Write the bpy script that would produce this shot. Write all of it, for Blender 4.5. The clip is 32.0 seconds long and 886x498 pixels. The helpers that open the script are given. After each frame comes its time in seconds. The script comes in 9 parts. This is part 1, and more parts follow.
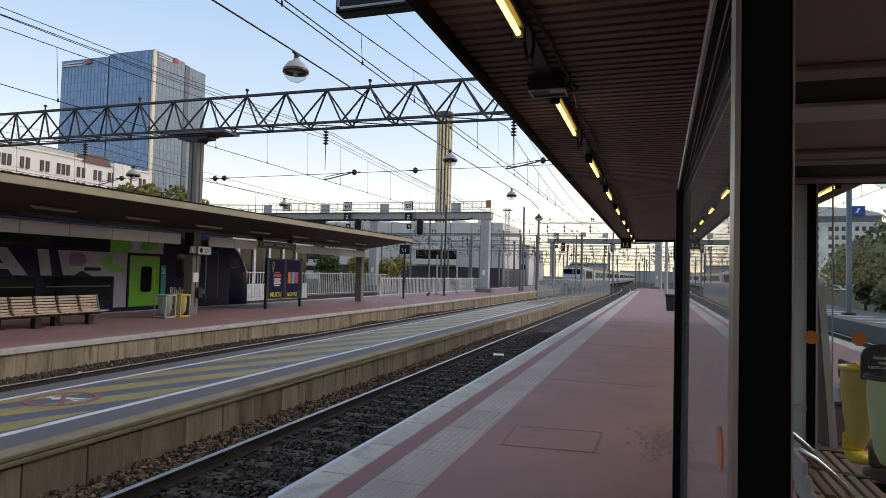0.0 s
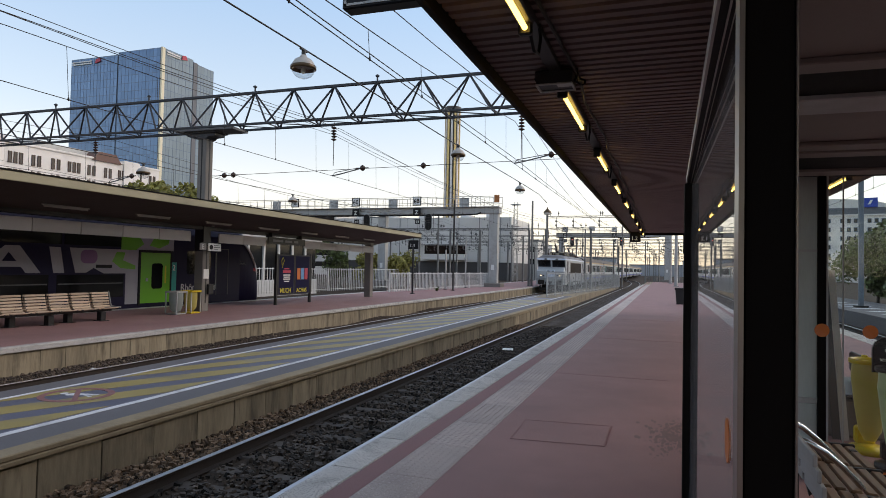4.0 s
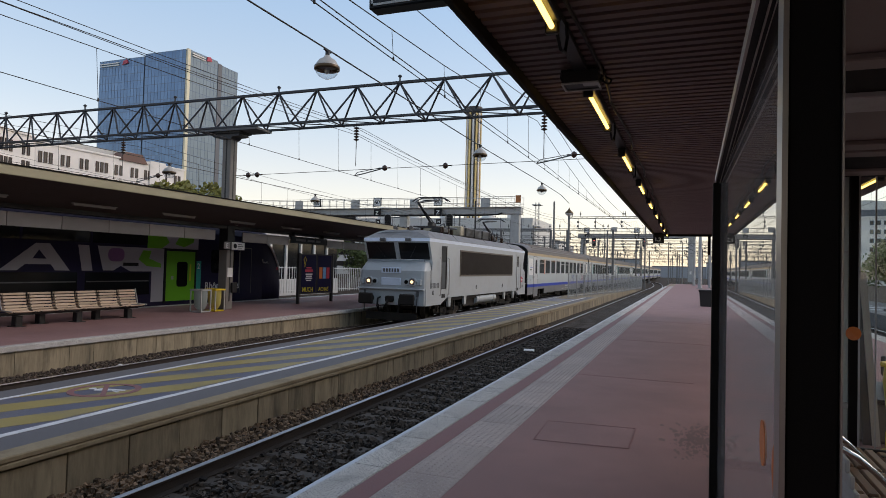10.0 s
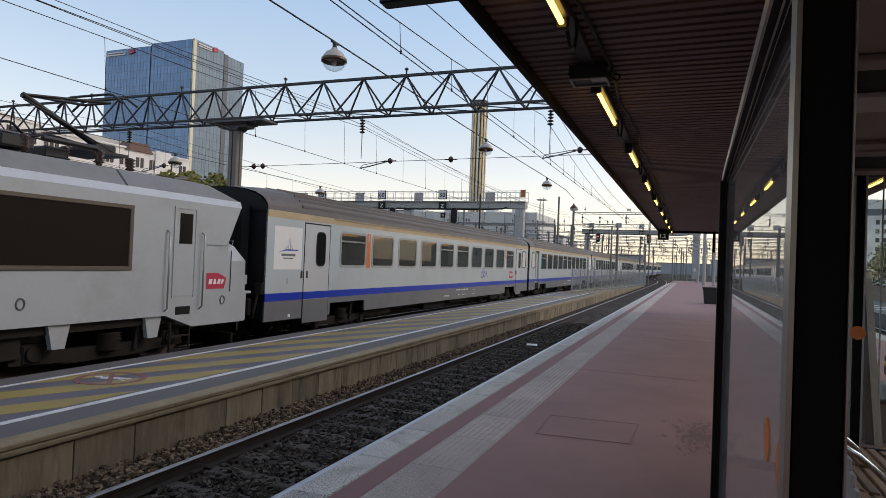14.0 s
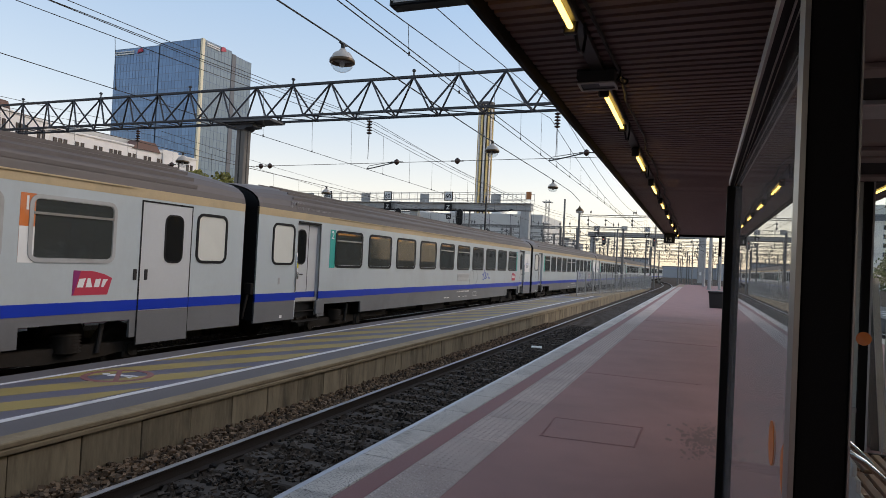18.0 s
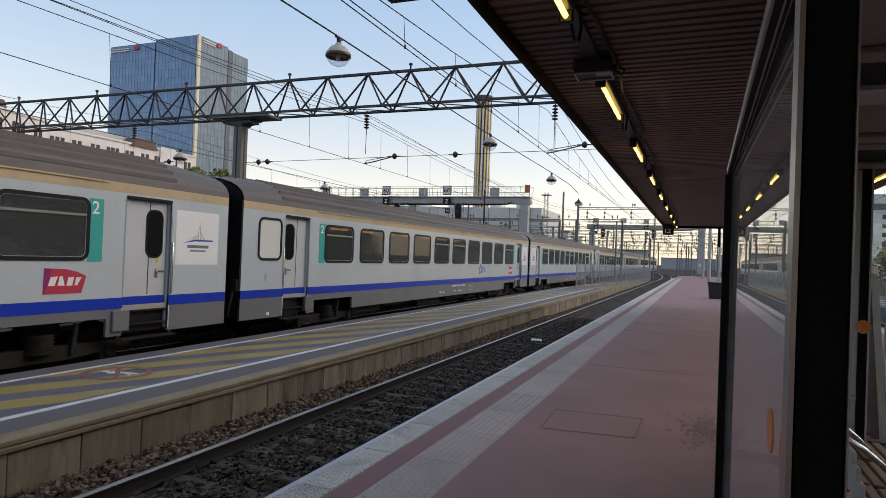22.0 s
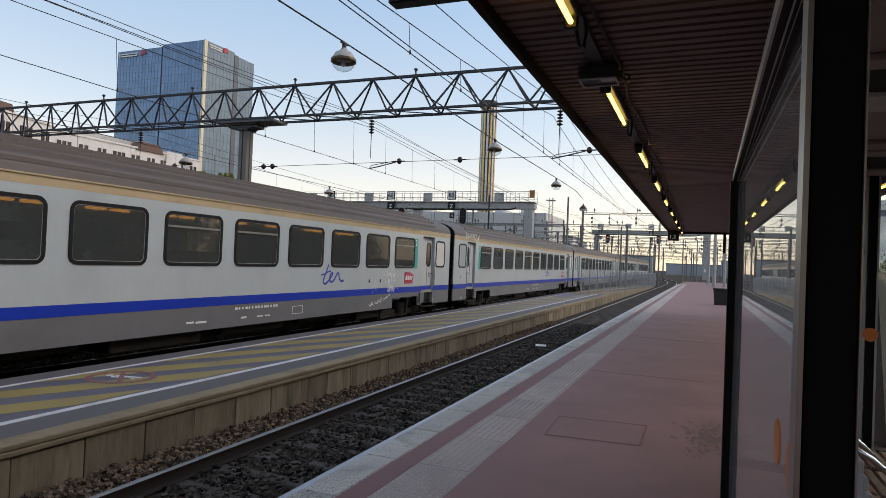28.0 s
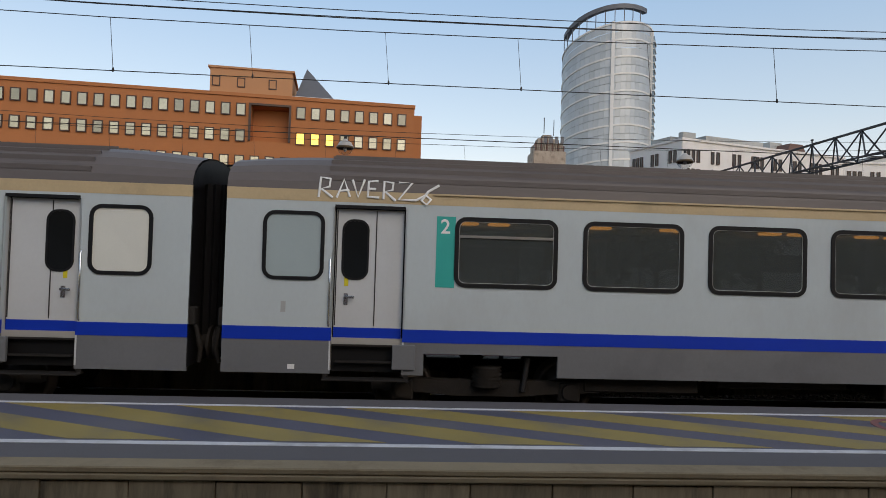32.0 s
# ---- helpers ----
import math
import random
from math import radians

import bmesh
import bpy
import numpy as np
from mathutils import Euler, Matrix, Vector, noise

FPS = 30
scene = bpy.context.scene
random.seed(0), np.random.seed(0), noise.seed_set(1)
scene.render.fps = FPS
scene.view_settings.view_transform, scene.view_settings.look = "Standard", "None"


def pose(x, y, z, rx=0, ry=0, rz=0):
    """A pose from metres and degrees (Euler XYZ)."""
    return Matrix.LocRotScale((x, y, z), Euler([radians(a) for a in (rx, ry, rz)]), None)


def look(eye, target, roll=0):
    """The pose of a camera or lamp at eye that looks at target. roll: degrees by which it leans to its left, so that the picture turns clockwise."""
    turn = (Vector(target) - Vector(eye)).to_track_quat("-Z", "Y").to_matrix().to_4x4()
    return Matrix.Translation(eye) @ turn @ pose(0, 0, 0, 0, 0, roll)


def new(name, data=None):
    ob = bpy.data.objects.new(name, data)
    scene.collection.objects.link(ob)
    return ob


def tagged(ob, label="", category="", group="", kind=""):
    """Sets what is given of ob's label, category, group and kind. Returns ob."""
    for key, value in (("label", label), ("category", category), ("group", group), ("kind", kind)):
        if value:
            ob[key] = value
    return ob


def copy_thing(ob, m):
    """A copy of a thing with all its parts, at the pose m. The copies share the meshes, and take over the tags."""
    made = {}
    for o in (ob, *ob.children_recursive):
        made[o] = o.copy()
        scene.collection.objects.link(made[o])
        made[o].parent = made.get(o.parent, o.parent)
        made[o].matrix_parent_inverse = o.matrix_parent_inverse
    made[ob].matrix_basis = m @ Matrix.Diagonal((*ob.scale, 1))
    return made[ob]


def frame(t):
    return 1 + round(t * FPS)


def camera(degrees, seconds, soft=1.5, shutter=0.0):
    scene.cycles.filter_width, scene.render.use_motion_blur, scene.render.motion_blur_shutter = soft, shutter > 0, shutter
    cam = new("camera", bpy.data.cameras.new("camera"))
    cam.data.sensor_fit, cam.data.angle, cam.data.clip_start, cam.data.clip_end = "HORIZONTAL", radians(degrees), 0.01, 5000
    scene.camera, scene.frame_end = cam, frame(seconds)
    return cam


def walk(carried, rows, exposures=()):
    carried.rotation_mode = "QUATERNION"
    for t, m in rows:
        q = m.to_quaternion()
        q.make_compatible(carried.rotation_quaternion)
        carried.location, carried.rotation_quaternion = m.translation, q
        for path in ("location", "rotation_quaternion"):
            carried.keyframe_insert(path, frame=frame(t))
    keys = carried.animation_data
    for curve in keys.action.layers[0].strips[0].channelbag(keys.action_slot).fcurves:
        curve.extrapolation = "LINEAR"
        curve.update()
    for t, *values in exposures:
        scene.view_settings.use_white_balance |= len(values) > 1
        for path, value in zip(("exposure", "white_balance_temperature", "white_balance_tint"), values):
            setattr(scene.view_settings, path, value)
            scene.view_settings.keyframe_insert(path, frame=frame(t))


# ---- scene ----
cam = camera(70.0, 32.0, soft=0.45)
# seconds, eye x, y, z, yaw, pitch, roll: hand-held at one spot, then turned to the left
PATH = [
    (0, 0.003, 0.000, 1.770, 18.55, 2.12, 1.50),
    (0.5, 0.008, -0.004, 1.762, 19.26, 1.59, 1.80),
    (1, 0.013, 0.002, 1.764, 18.98, 1.53, 1.81),
    (1.5, 0.013, 0.007, 1.771, 19.00, 1.72, 1.51),
    (2, 0.011, 0.006, 1.765, 19.20, 1.88, 1.74),
    (2.5, 0.010, -0.033, 1.773, 19.17, 1.55, 1.50),
    (4.5, 0.011, -0.011, 1.770, 19.42, 1.72, 1.04),
    (5, 0.010, -0.017, 1.773, 19.64, 2.02, 1.07),
    (5.5, 0.013, -0.007, 1.769, 19.78, 2.19, 1.00),
    (6, 0.010, -0.020, 1.767, 19.89, 2.18, 1.02),
    (6.5, 0.010, -0.021, 1.765, 19.95, 2.10, 1.09),
    (7, 0.007, -0.014, 1.762, 20.02, 2.09, 1.12),
    (7.5, 0.007, -0.009, 1.766, 20.09, 1.94, 1.14),
    (8, 0.001, -0.031, 1.771, 20.23, 1.85, 1.28),
    (8.5, -0.003, -0.022, 1.762, 20.46, 1.84, 1.22),
    (9, -0.009, -0.025, 1.769, 20.97, 1.75, 1.28),
    (9.5, -0.014, -0.031, 1.767, 21.18, 1.73, 1.40),
    (10, -0.016, -0.024, 1.763, 21.19, 1.63, 1.49),
    (10.5, -0.021, -0.036, 1.767, 21.44, 1.27, 1.61),
    (11, -0.024, -0.037, 1.766, 21.56, 1.31, 1.74),
    (11.5, -0.027, -0.040, 1.768, 21.68, 1.10, 1.90),
    (12, -0.025, -0.034, 1.765, 21.78, 0.89, 1.96),
    (12.5, -0.026, -0.049, 1.766, 21.79, 0.98, 2.01),
    (13, -0.026, -0.049, 1.761, 21.59, 1.06, 2.19),
    (13.5, -0.025, -0.043, 1.760, 21.43, 1.09, 2.19),
    (14, -0.026, -0.052, 1.765, 21.51, 1.04, 2.27),
    (14.5, -0.022, -0.048, 1.763, 21.67, 1.17, 2.25),
    (16.5, -0.010, -0.054, 1.765, 21.72, 1.63, 2.08),
    (17, -0.013, -0.072, 1.764, 21.71, 1.63, 2.14),
    (17.5, -0.016, -0.038, 1.762, 22.20, 1.31, 2.02),
    (18, -0.029, -0.084, 1.768, 21.98, 1.13, 2.85),
    (18.5, -0.032, -0.055, 1.768, 21.83, 1.18, 2.90),
    (19, -0.034, -0.066, 1.763, 21.65, 0.98, 3.11),
    (19.5, -0.033, -0.074, 1.763, 21.58, 0.91, 3.12),
    (20, -0.029, -0.073, 1.764, 21.77, 1.04, 2.75),
    (20.5, -0.024, -0.068, 1.763, 21.83, 1.16, 2.55),
    (21, -0.023, -0.072, 1.765, 21.85, 0.90, 2.31),
    (21.5, -0.021, -0.058, 1.763, 21.76, 0.67, 2.29),
    (22, -0.022, -0.060, 1.756, 21.90, 0.62, 2.19),
    (22.5, -0.019, -0.060, 1.764, 22.01, 0.73, 2.11),
    (23, -0.014, -0.059, 1.767, 22.03, 1.09, 2.38),
    (23.5, -0.012, -0.062, 1.761, 21.83, 1.60, 2.67),
    (24, -0.007, -0.049, 1.759, 21.84, 2.16, 2.61),
    (24.5, -0.008, -0.066, 1.765, 21.99, 2.27, 2.42),
    (25, -0.009, -0.073, 1.766, 21.92, 1.83, 2.56),
    (25.5, -0.010, -0.057, 1.763, 21.97, 1.65, 2.67),
    (27.5, -0.016, -0.059, 1.759, 22.49, 0.86, 2.79),
    (28, -0.024, -0.049, 1.763, 22.32, 1.04, 2.40),
    (28.5, -0.028, -0.020, 1.767, 26.17, 1.44, 1.01),
    (29, -0.032, 0.050, 1.772, 39.85, 2.14, 1.88),
    (29.5, -0.036, 0.120, 1.776, 52.62, 1.67, 1.41),
    (30, -0.040, 0.180, 1.780, 58.56, 0.52, 1.06),
    (30.5, -0.040, 0.185, 1.780, 64.40, 0.50, 1.95),
    (31, -0.040, 0.190, 1.780, 76.82, 1.13, 3.71),
    (31.5, -0.040, 0.195, 1.780, 82.90, 1.20, 2.00),
    (32, -0.040, 0.200, 1.780, 86.62, 1.40, 1.74),
]
walk(cam, [(t, look((x, y, z),
                    (x - math.sin(radians(a)) * math.cos(radians(p)), y + math.cos(radians(a)) * math.cos(radians(p)), z + math.sin(radians(p))), r))
           for t, x, y, z, a, p, r in PATH],
     exposures=[(0, 1.22, 8000, 16), (5, 1.20, 8000, 16), (7, 1.05, 8000, 16), (28, 1.06, 8000, 16), (29.5, 0.89, 8000, 14), (31, 0.93, 8000, 14), (32, 0.92, 8000, 14)])

# ---- light: clear sky at a low sun, no hard shadows ----
SUN_AZ, SUN_EL = 62.0, 33.0         # clockwise from +y, and height, in degrees
world = bpy.data.worlds.new("sky")
scene.world = world
world.use_nodes = True
_n = world.node_tree.nodes
_sky = _n.new("ShaderNodeTexSky")
_sky.sky_type = "NISHITA"
_sky.sun_disc = False
_sky.sun_elevation = radians(SUN_EL)
_sky.sun_rotation = radians(SUN_AZ)
_sky.altitude = 200
_sky.air_density, _sky.dust_density, _sky.ozone_density = 1.0, 0.6, 1.2
_n["Background"].inputs["Strength"].default_value = 0.122
_tc, _xyz, _ramp = _n.new("ShaderNodeTexCoord"), _n.new("ShaderNodeSeparateXYZ"), _n.new("ShaderNodeValToRGB")
_haze = _n.new("ShaderNodeMix")         # evening haze: warm and pale at the horizon, clear blue above
_haze.data_type = "RGBA"
_haze.inputs["Factor"].default_value = 0.55
for _stop, _col in ((0.0, (3.0, 2.8, 2.85, 1)), (0.09, (3.3, 3.2, 3.2, 1)), (0.22, (2.2, 2.95, 3.75, 1)), (0.40, (1.35, 2.55, 4.2, 1)), (0.6, (1.7, 2.4, 3.4, 1)), (1.0, (1.9, 2.4, 3.0, 1))):
    _el = _ramp.color_ramp.elements.new(_stop) if 0.0 < _stop < 1.0 else _ramp.color_ramp.elements[0 if _stop == 0.0 else -1]
    _el.color = _col
_link = world.node_tree.links.new
_link(_tc.outputs["Generated"], _xyz.inputs["Vector"])
_link(_xyz.outputs["Z"], _ramp.inputs["Fac"])
_link(_ramp.outputs["Color"], _haze.inputs["B"])
_link(_sky.outputs[0], _haze.inputs["A"])
_link(_haze.outputs["Result"], _n["Background"].inputs["Color"])
sun = new("sun", bpy.data.lights.new("sun", "SUN"))
sun.data.energy, sun.data.angle, sun.data.color = 0.45, radians(30), (1.0, 0.90, 0.78)
sun.matrix_world = look((300 * math.sin(radians(SUN_AZ)), 300 * math.cos(radians(SUN_AZ)), 300 * math.tan(radians(SUN_EL))), (0, 0, 0))

# ---- mesh and material tools ----
class M:
    """A mesh in the making: vertices, faces and which faces are smooth."""

    def __init__(self):
        self.v, self.f, self.s = [], [], []

    def add(self, verts, faces, smooth=False):
        n = len(self.v)
        self.v += [tuple(p) for p in verts]
        self.f += [tuple(i + n for i in face) for face in faces]
        self.s += [smooth] * len(faces)
        return self

    def box(self, x0, y0, z0, x1, y1, z1, b=0.0):
        x0, x1 = sorted((x0, x1))
        y0, y1 = sorted((y0, y1))
        z0, z1 = sorted((z0, z1))
        if b <= 0:
            v = [(x, y, z) for z in (z0, z1) for y in (y0, y1) for x in (x0, x1)]
            return self.add(v, [(0, 2, 3, 1), (4, 5, 7, 6), (0, 1, 5, 4), (2, 6, 7, 3), (0, 4, 6, 2), (1, 3, 7, 5)])
        b = min(b, (x1 - x0) * 0.45, (y1 - y0) * 0.45, (z1 - z0) * 0.45)
        v, at = [], {}
        for i in (0, 1):
            for j in (0, 1):
                for k in (0, 1):
                    X, Y, Z = (x0, x1)[i], (y0, y1)[j], (z0, z1)[k]
                    a, c, d = (b, -b)[i], (b, -b)[j], (b, -b)[k]
                    for axis, p in enumerate(((X, Y + c, Z + d), (X + a, Y, Z + d), (X + a, Y + c, Z))):
                        at[i, j, k, axis] = len(v)
                        v.append(p)
        f = []
        for i in (0, 1):
            f.append([at[i, 0, 0, 0], at[i, 1, 0, 0], at[i, 1, 1, 0], at[i, 0, 1, 0]])
            f.append([at[0, i, 0, 1], at[1, i, 0, 1], at[1, i, 1, 1], at[0, i, 1, 1]])
            f.append([at[0, 0, i, 2], at[1, 0, i, 2], at[1, 1, i, 2], at[0, 1, i, 2]])
            for j in (0, 1):
                f.append([at[i, j, 0, 0], at[i, j, 1, 0], at[i, j, 1, 1], at[i, j, 0, 1]])
                f.append([at[i, 0, j, 0], at[i, 1, j, 0], at[i, 1, j, 2], at[i, 0, j, 2]])
                f.append([at[0, i, j, 1], at[1, i, j, 1], at[1, i, j, 2], at[0, i, j, 2]])
                for k in (0, 1):
                    f.append([at[i, j, k, 0], at[i, j, k, 1], at[i, j, k, 2]])
        mid = Vector(((x0 + x1) / 2, (y0 + y1) / 2, (z0 + z1) / 2))
        for face in f:
            p = [Vector(v[n]) for n in face]
            if (p[1] - p[0]).cross(p[2] - p[0]).dot(sum(p, Vector()) / len(p) - mid) < 0:
                face.reverse()
        return self.add(v, f)

    def cyl(self, p, q, r, n=10, r2=None, smooth=True):
        p, q = Vector(p), Vector(q)
        r2 = r if r2 is None else r2
        z = (q - p).normalized()
        x = z.orthogonal().normalized()
        y = z.cross(x)
        ring = [x * math.cos(2 * math.pi * i / n) + y * math.sin(2 * math.pi * i / n) for i in range(n)]
        v = [p + d * r for d in ring] + [q + d * r2 for d in ring]
        self.add(v, [(i, (i + 1) % n, n + (i + 1) % n, n + i) for i in range(n)], smooth)
        return self.add(v[:n], [tuple(range(n - 1, -1, -1))]).add(v[n:], [tuple(range(n))])

    def tube(self, pts, r, n=6):
        pts = [Vector(p) for p in pts]
        rings, prev = [], None
        for i, p in enumerate(pts):
            d = (pts[min(i + 1, len(pts) - 1)] - pts[max(i - 1, 0)]).normalized()
            x = d.orthogonal().normalized() if prev is None else (prev - d * prev.dot(d)).normalized()
            prev = x
            y = d.cross(x)
            rings.append([p + (x * math.cos(2 * math.pi * k / n) + y * math.sin(2 * math.pi * k / n)) * r for k in range(n)])
        v = [p for ring in rings for p in ring]
        f = [(i * n + k, i * n + (k + 1) % n, (i + 1) * n + (k + 1) % n, (i + 1) * n + k) for i in range(len(pts) - 1) for k in range(n)]
        self.add(v, f, True)
        m = len(pts)
        return self.add(rings[0], [tuple(range(n - 1, -1, -1))]).add(rings[m - 1], [tuple(range(n))])

    def prism(self, poly, axis, a, b, smooth=False):
        """A polygon in the other two axes (in the order x y z), drawn out along one."""
        def put(p, w):
            return {"x": (w, p[0], p[1]), "y": (p[0], w, p[1]), "z": (p[0], p[1], w)}[axis]
        n = len(poly)
        area = sum(poly[i][0] * poly[(i + 1) % n][1] - poly[(i + 1) % n][0] * poly[i][1] for i in range(n))
        if (area < 0) != (axis == "y"):
            poly = poly[::-1]
        a, b = min(a, b), max(a, b)
        v = [put(p, a) for p in poly] + [put(p, b) for p in poly]
        self.add(v, [(i, (i + 1) % n, n + (i + 1) % n, n + i) for i in range(n)], smooth)
        return self.add(v, [tuple(range(n - 1, -1, -1)), tuple(range(n, 2 * n))])

    def lathe(self, prof, at=(0, 0, 0), n=20, smooth=True):
        """Radii and heights turned about the upright line through at."""
        c = Vector(at)
        v = [c + Vector((r * math.cos(2 * math.pi * i / n), r * math.sin(2 * math.pi * i / n), z)) for r, z in prof for i in range(n)]
        f = [(j * n + i, j * n + (i + 1) % n, (j + 1) * n + (i + 1) % n, (j + 1) * n + i) for j in range(len(prof) - 1) for i in range(n)]
        return self.add(v, f, smooth)

    def quad(self, a, b, c, d):
        return self.add([a, b, c, d], [(0, 1, 2, 3)])

    def moved(self, m):
        self.v = [tuple(m @ Vector(p)) for p in self.v]
        return self

    def mesh(self, name):
        me = bpy.data.meshes.new(name)
        me.from_pydata(self.v, [], self.f)
        me.polygons.foreach_set("use_smooth", self.s)
        me.update()
        return me


def part(name, shape, material, parent=None, label="", at=None, turn=0.0):
    """One mesh object under a thing or a part. shape: an M, or a mesh that is shared."""
    me = shape if isinstance(shape, bpy.types.Mesh) else shape.mesh(name)
    if material and not me.materials:
        me.materials.append(material)
    ob = new(name, me)
    ob.parent = parent
    if at is not None:
        ob.matrix_basis = pose(*at, 0, 0, turn)
    if label:
        ob["label"] = label
    return ob


def thing(name, label, category, at=(0, 0, 0), group="", kind="", turn=0.0):
    ob = new(name)
    ob.empty_display_size = 0.2
    ob.matrix_basis = pose(*at, 0, 0, turn)
    return tagged(ob, label, category, group, kind)


def lettering(name, text, size, material, parent, m, extrude=0.003, label="", shear=0.0, spacing=1.0):
    """Words in the built-in font as a mesh part; m: the pose of its base line's start."""
    cu = bpy.data.curves.new(name, "FONT")
    cu.body, cu.size, cu.extrude, cu.shear, cu.space_character, cu.resolution_u = text, size, extrude, shear, spacing, 3
    cu.offset = 0.012 * size
    ob = bpy.data.objects.new(name, cu)
    scene.collection.objects.link(ob)
    bpy.context.view_layer.update()
    me = bpy.data.meshes.new_from_object(ob.evaluated_get(bpy.context.evaluated_depsgraph_get()))
    bpy.data.objects.remove(ob)
    me.materials.clear()
    me.materials.append(material)
    out = new(name, me)
    out.parent = parent
    out.matrix_basis = m
    if label:
        out["label"] = label
    return out


def facing(x, y, z, yaw=90):
    """A pose for upright writing; yaw 90: read from +x, and running towards +y."""
    return pose(x, y, z, 90, 0, yaw)


def smooth(pts, n=5):
    """A rounder line through the points."""
    p = [Vector(q) for q in pts]
    p = [p[0] * 2 - p[1]] + p + [p[-1] * 2 - p[-2]]
    out = []
    for a, b, c, d in zip(p, p[1:], p[2:], p[3:]):
        for k in range(n):
            t = k / n
            out.append(((b * 2) + (c - a) * t + (a * 2 - b * 5 + c * 4 - d) * t * t + (b * 3 - a - c * 3 + d) * t ** 3) * 0.5)
    return out + [p[-2]]


def surf(name, col, rough=0.6, metal=0.0, var=0.2, scale=3.0, fine=40.0, bump=0.15, stretch=(1, 1, 1), rnd=0.0, stain=None, stain_amount=0.5,
         stain_scale=1.2, coat=0.0, island=0.0, depth=0.01, spec=0.5, speck=None):
    """A surface with broad and fine variation, grain and stains."""
    ma = bpy.data.materials.new(name)
    ma.use_nodes = True
    nt = ma.node_tree
    N, L = nt.nodes, nt.links
    bsdf = N["Principled BSDF"]
    bsdf.inputs["Metallic"].default_value = metal
    bsdf.inputs["Coat Weight"].default_value = coat
    bsdf.inputs["Specular IOR Level"].default_value = spec
    tc, mp = N.new("ShaderNodeTexCoord"), N.new("ShaderNodeMapping")
    mp.inputs["Scale"].default_value = stretch
    L.new(tc.outputs["Object"], mp.inputs["Vector"])

    def grain(s, detail, rough_=0.6):
        n = N.new("ShaderNodeTexNoise")
        n.inputs["Scale"].default_value, n.inputs["Detail"].default_value, n.inputs["Roughness"].default_value = s, detail, rough_
        L.new(mp.outputs["Vector"], n.inputs["Vector"])
        return n.outputs["Fac"]

    def math_(op, a, b):
        n = N.new("ShaderNodeMath")
        n.operation = op
        for k, w in enumerate((a, b)):
            if isinstance(w, (int, float)):
                n.inputs[k].default_value = w
            else:
                L.new(w, n.inputs[k])
        return n.outputs[0]

    broad, small = grain(scale, 5), grain(fine, 4)
    mixed = math_("ADD", math_("MULTIPLY", broad, 1.3), math_("MULTIPLY", small, 0.7))      # about 1 on average
    gain = math_("ADD", 1 - var, math_("MULTIPLY", mixed, var))
    if rnd:
        oi = N.new("ShaderNodeObjectInfo")
        L.new(math_("MULTIPLY", oi.outputs["Random"], 40.0), mp.inputs["Location"])
        gain = math_("MULTIPLY", gain, math_("ADD", 1 - rnd, math_("MULTIPLY", oi.outputs["Random"], 2 * rnd)))
    if island:
        ge = N.new("ShaderNodeNewGeometry")
        gain = math_("MULTIPLY", gain, math_("ADD", 1 - island, math_("MULTIPLY", ge.outputs["Random Per Island"], 2 * island)))
    sc = N.new("ShaderNodeVectorMath")
    sc.operation = "SCALE"
    sc.inputs[0].default_value = col[:3]
    L.new(gain, sc.inputs["Scale"])
    colour = sc.outputs["Vector"]
    if stain:
        spots = grain(stain_scale, 6, 0.65)
        ramp = N.new("ShaderNodeMapRange")
        ramp.inputs["From Min"].default_value, ramp.inputs["From Max"].default_value = 0.5, 0.72
        ramp.inputs["To Max"].default_value = stain_amount
        L.new(spots, ramp.inputs["Value"])
        mx = N.new("ShaderNodeMix")
        mx.data_type = "RGBA"
        L.new(ramp.outputs["Result"], mx.inputs["Factor"])
        L.new(colour, mx.inputs["A"])
        mx.inputs["B"].default_value = (*stain, 1)
        colour = mx.outputs["Result"]
    if speck:                           # grains of another colour: colour, size and share
        dots = N.new("ShaderNodeMapRange")
        dots.inputs["From Min"].default_value, dots.inputs["From Max"].default_value = 0.53, 0.60
        dots.inputs["To Max"].default_value = speck[2]
        L.new(grain(speck[1], 2, 0.5), dots.inputs["Value"])
        m3 = N.new("ShaderNodeMix")
        m3.data_type = "RGBA"
        L.new(dots.outputs["Result"], m3.inputs["Factor"])
        L.new(colour, m3.inputs["A"])
        m3.inputs["B"].default_value = (*speck[0], 1)
        colour = m3.outputs["Result"]
    L.new(colour, bsdf.inputs["Base Color"])
    L.new(math_("ADD", rough - 0.08, math_("MULTIPLY", broad, 0.16)), bsdf.inputs["Roughness"])
    if bump:
        bp = N.new("ShaderNodeBump")
        bp.inputs["Strength"].default_value, bp.inputs["Distance"].default_value = bump, depth
        L.new(small, bp.inputs["Height"])
        L.new(bp.outputs["Normal"], bsdf.inputs["Normal"])
    return ma


def glow(name, col, strength):
    ma = bpy.data.materials.new(name)
    ma.use_nodes = True
    b = ma.node_tree.nodes["Principled BSDF"]
    b.inputs["Base Color"].default_value = (*col, 1)
    b.inputs["Emission Color"].default_value = (*col, 1)
    b.inputs["Emission Strength"].default_value = strength
    return ma


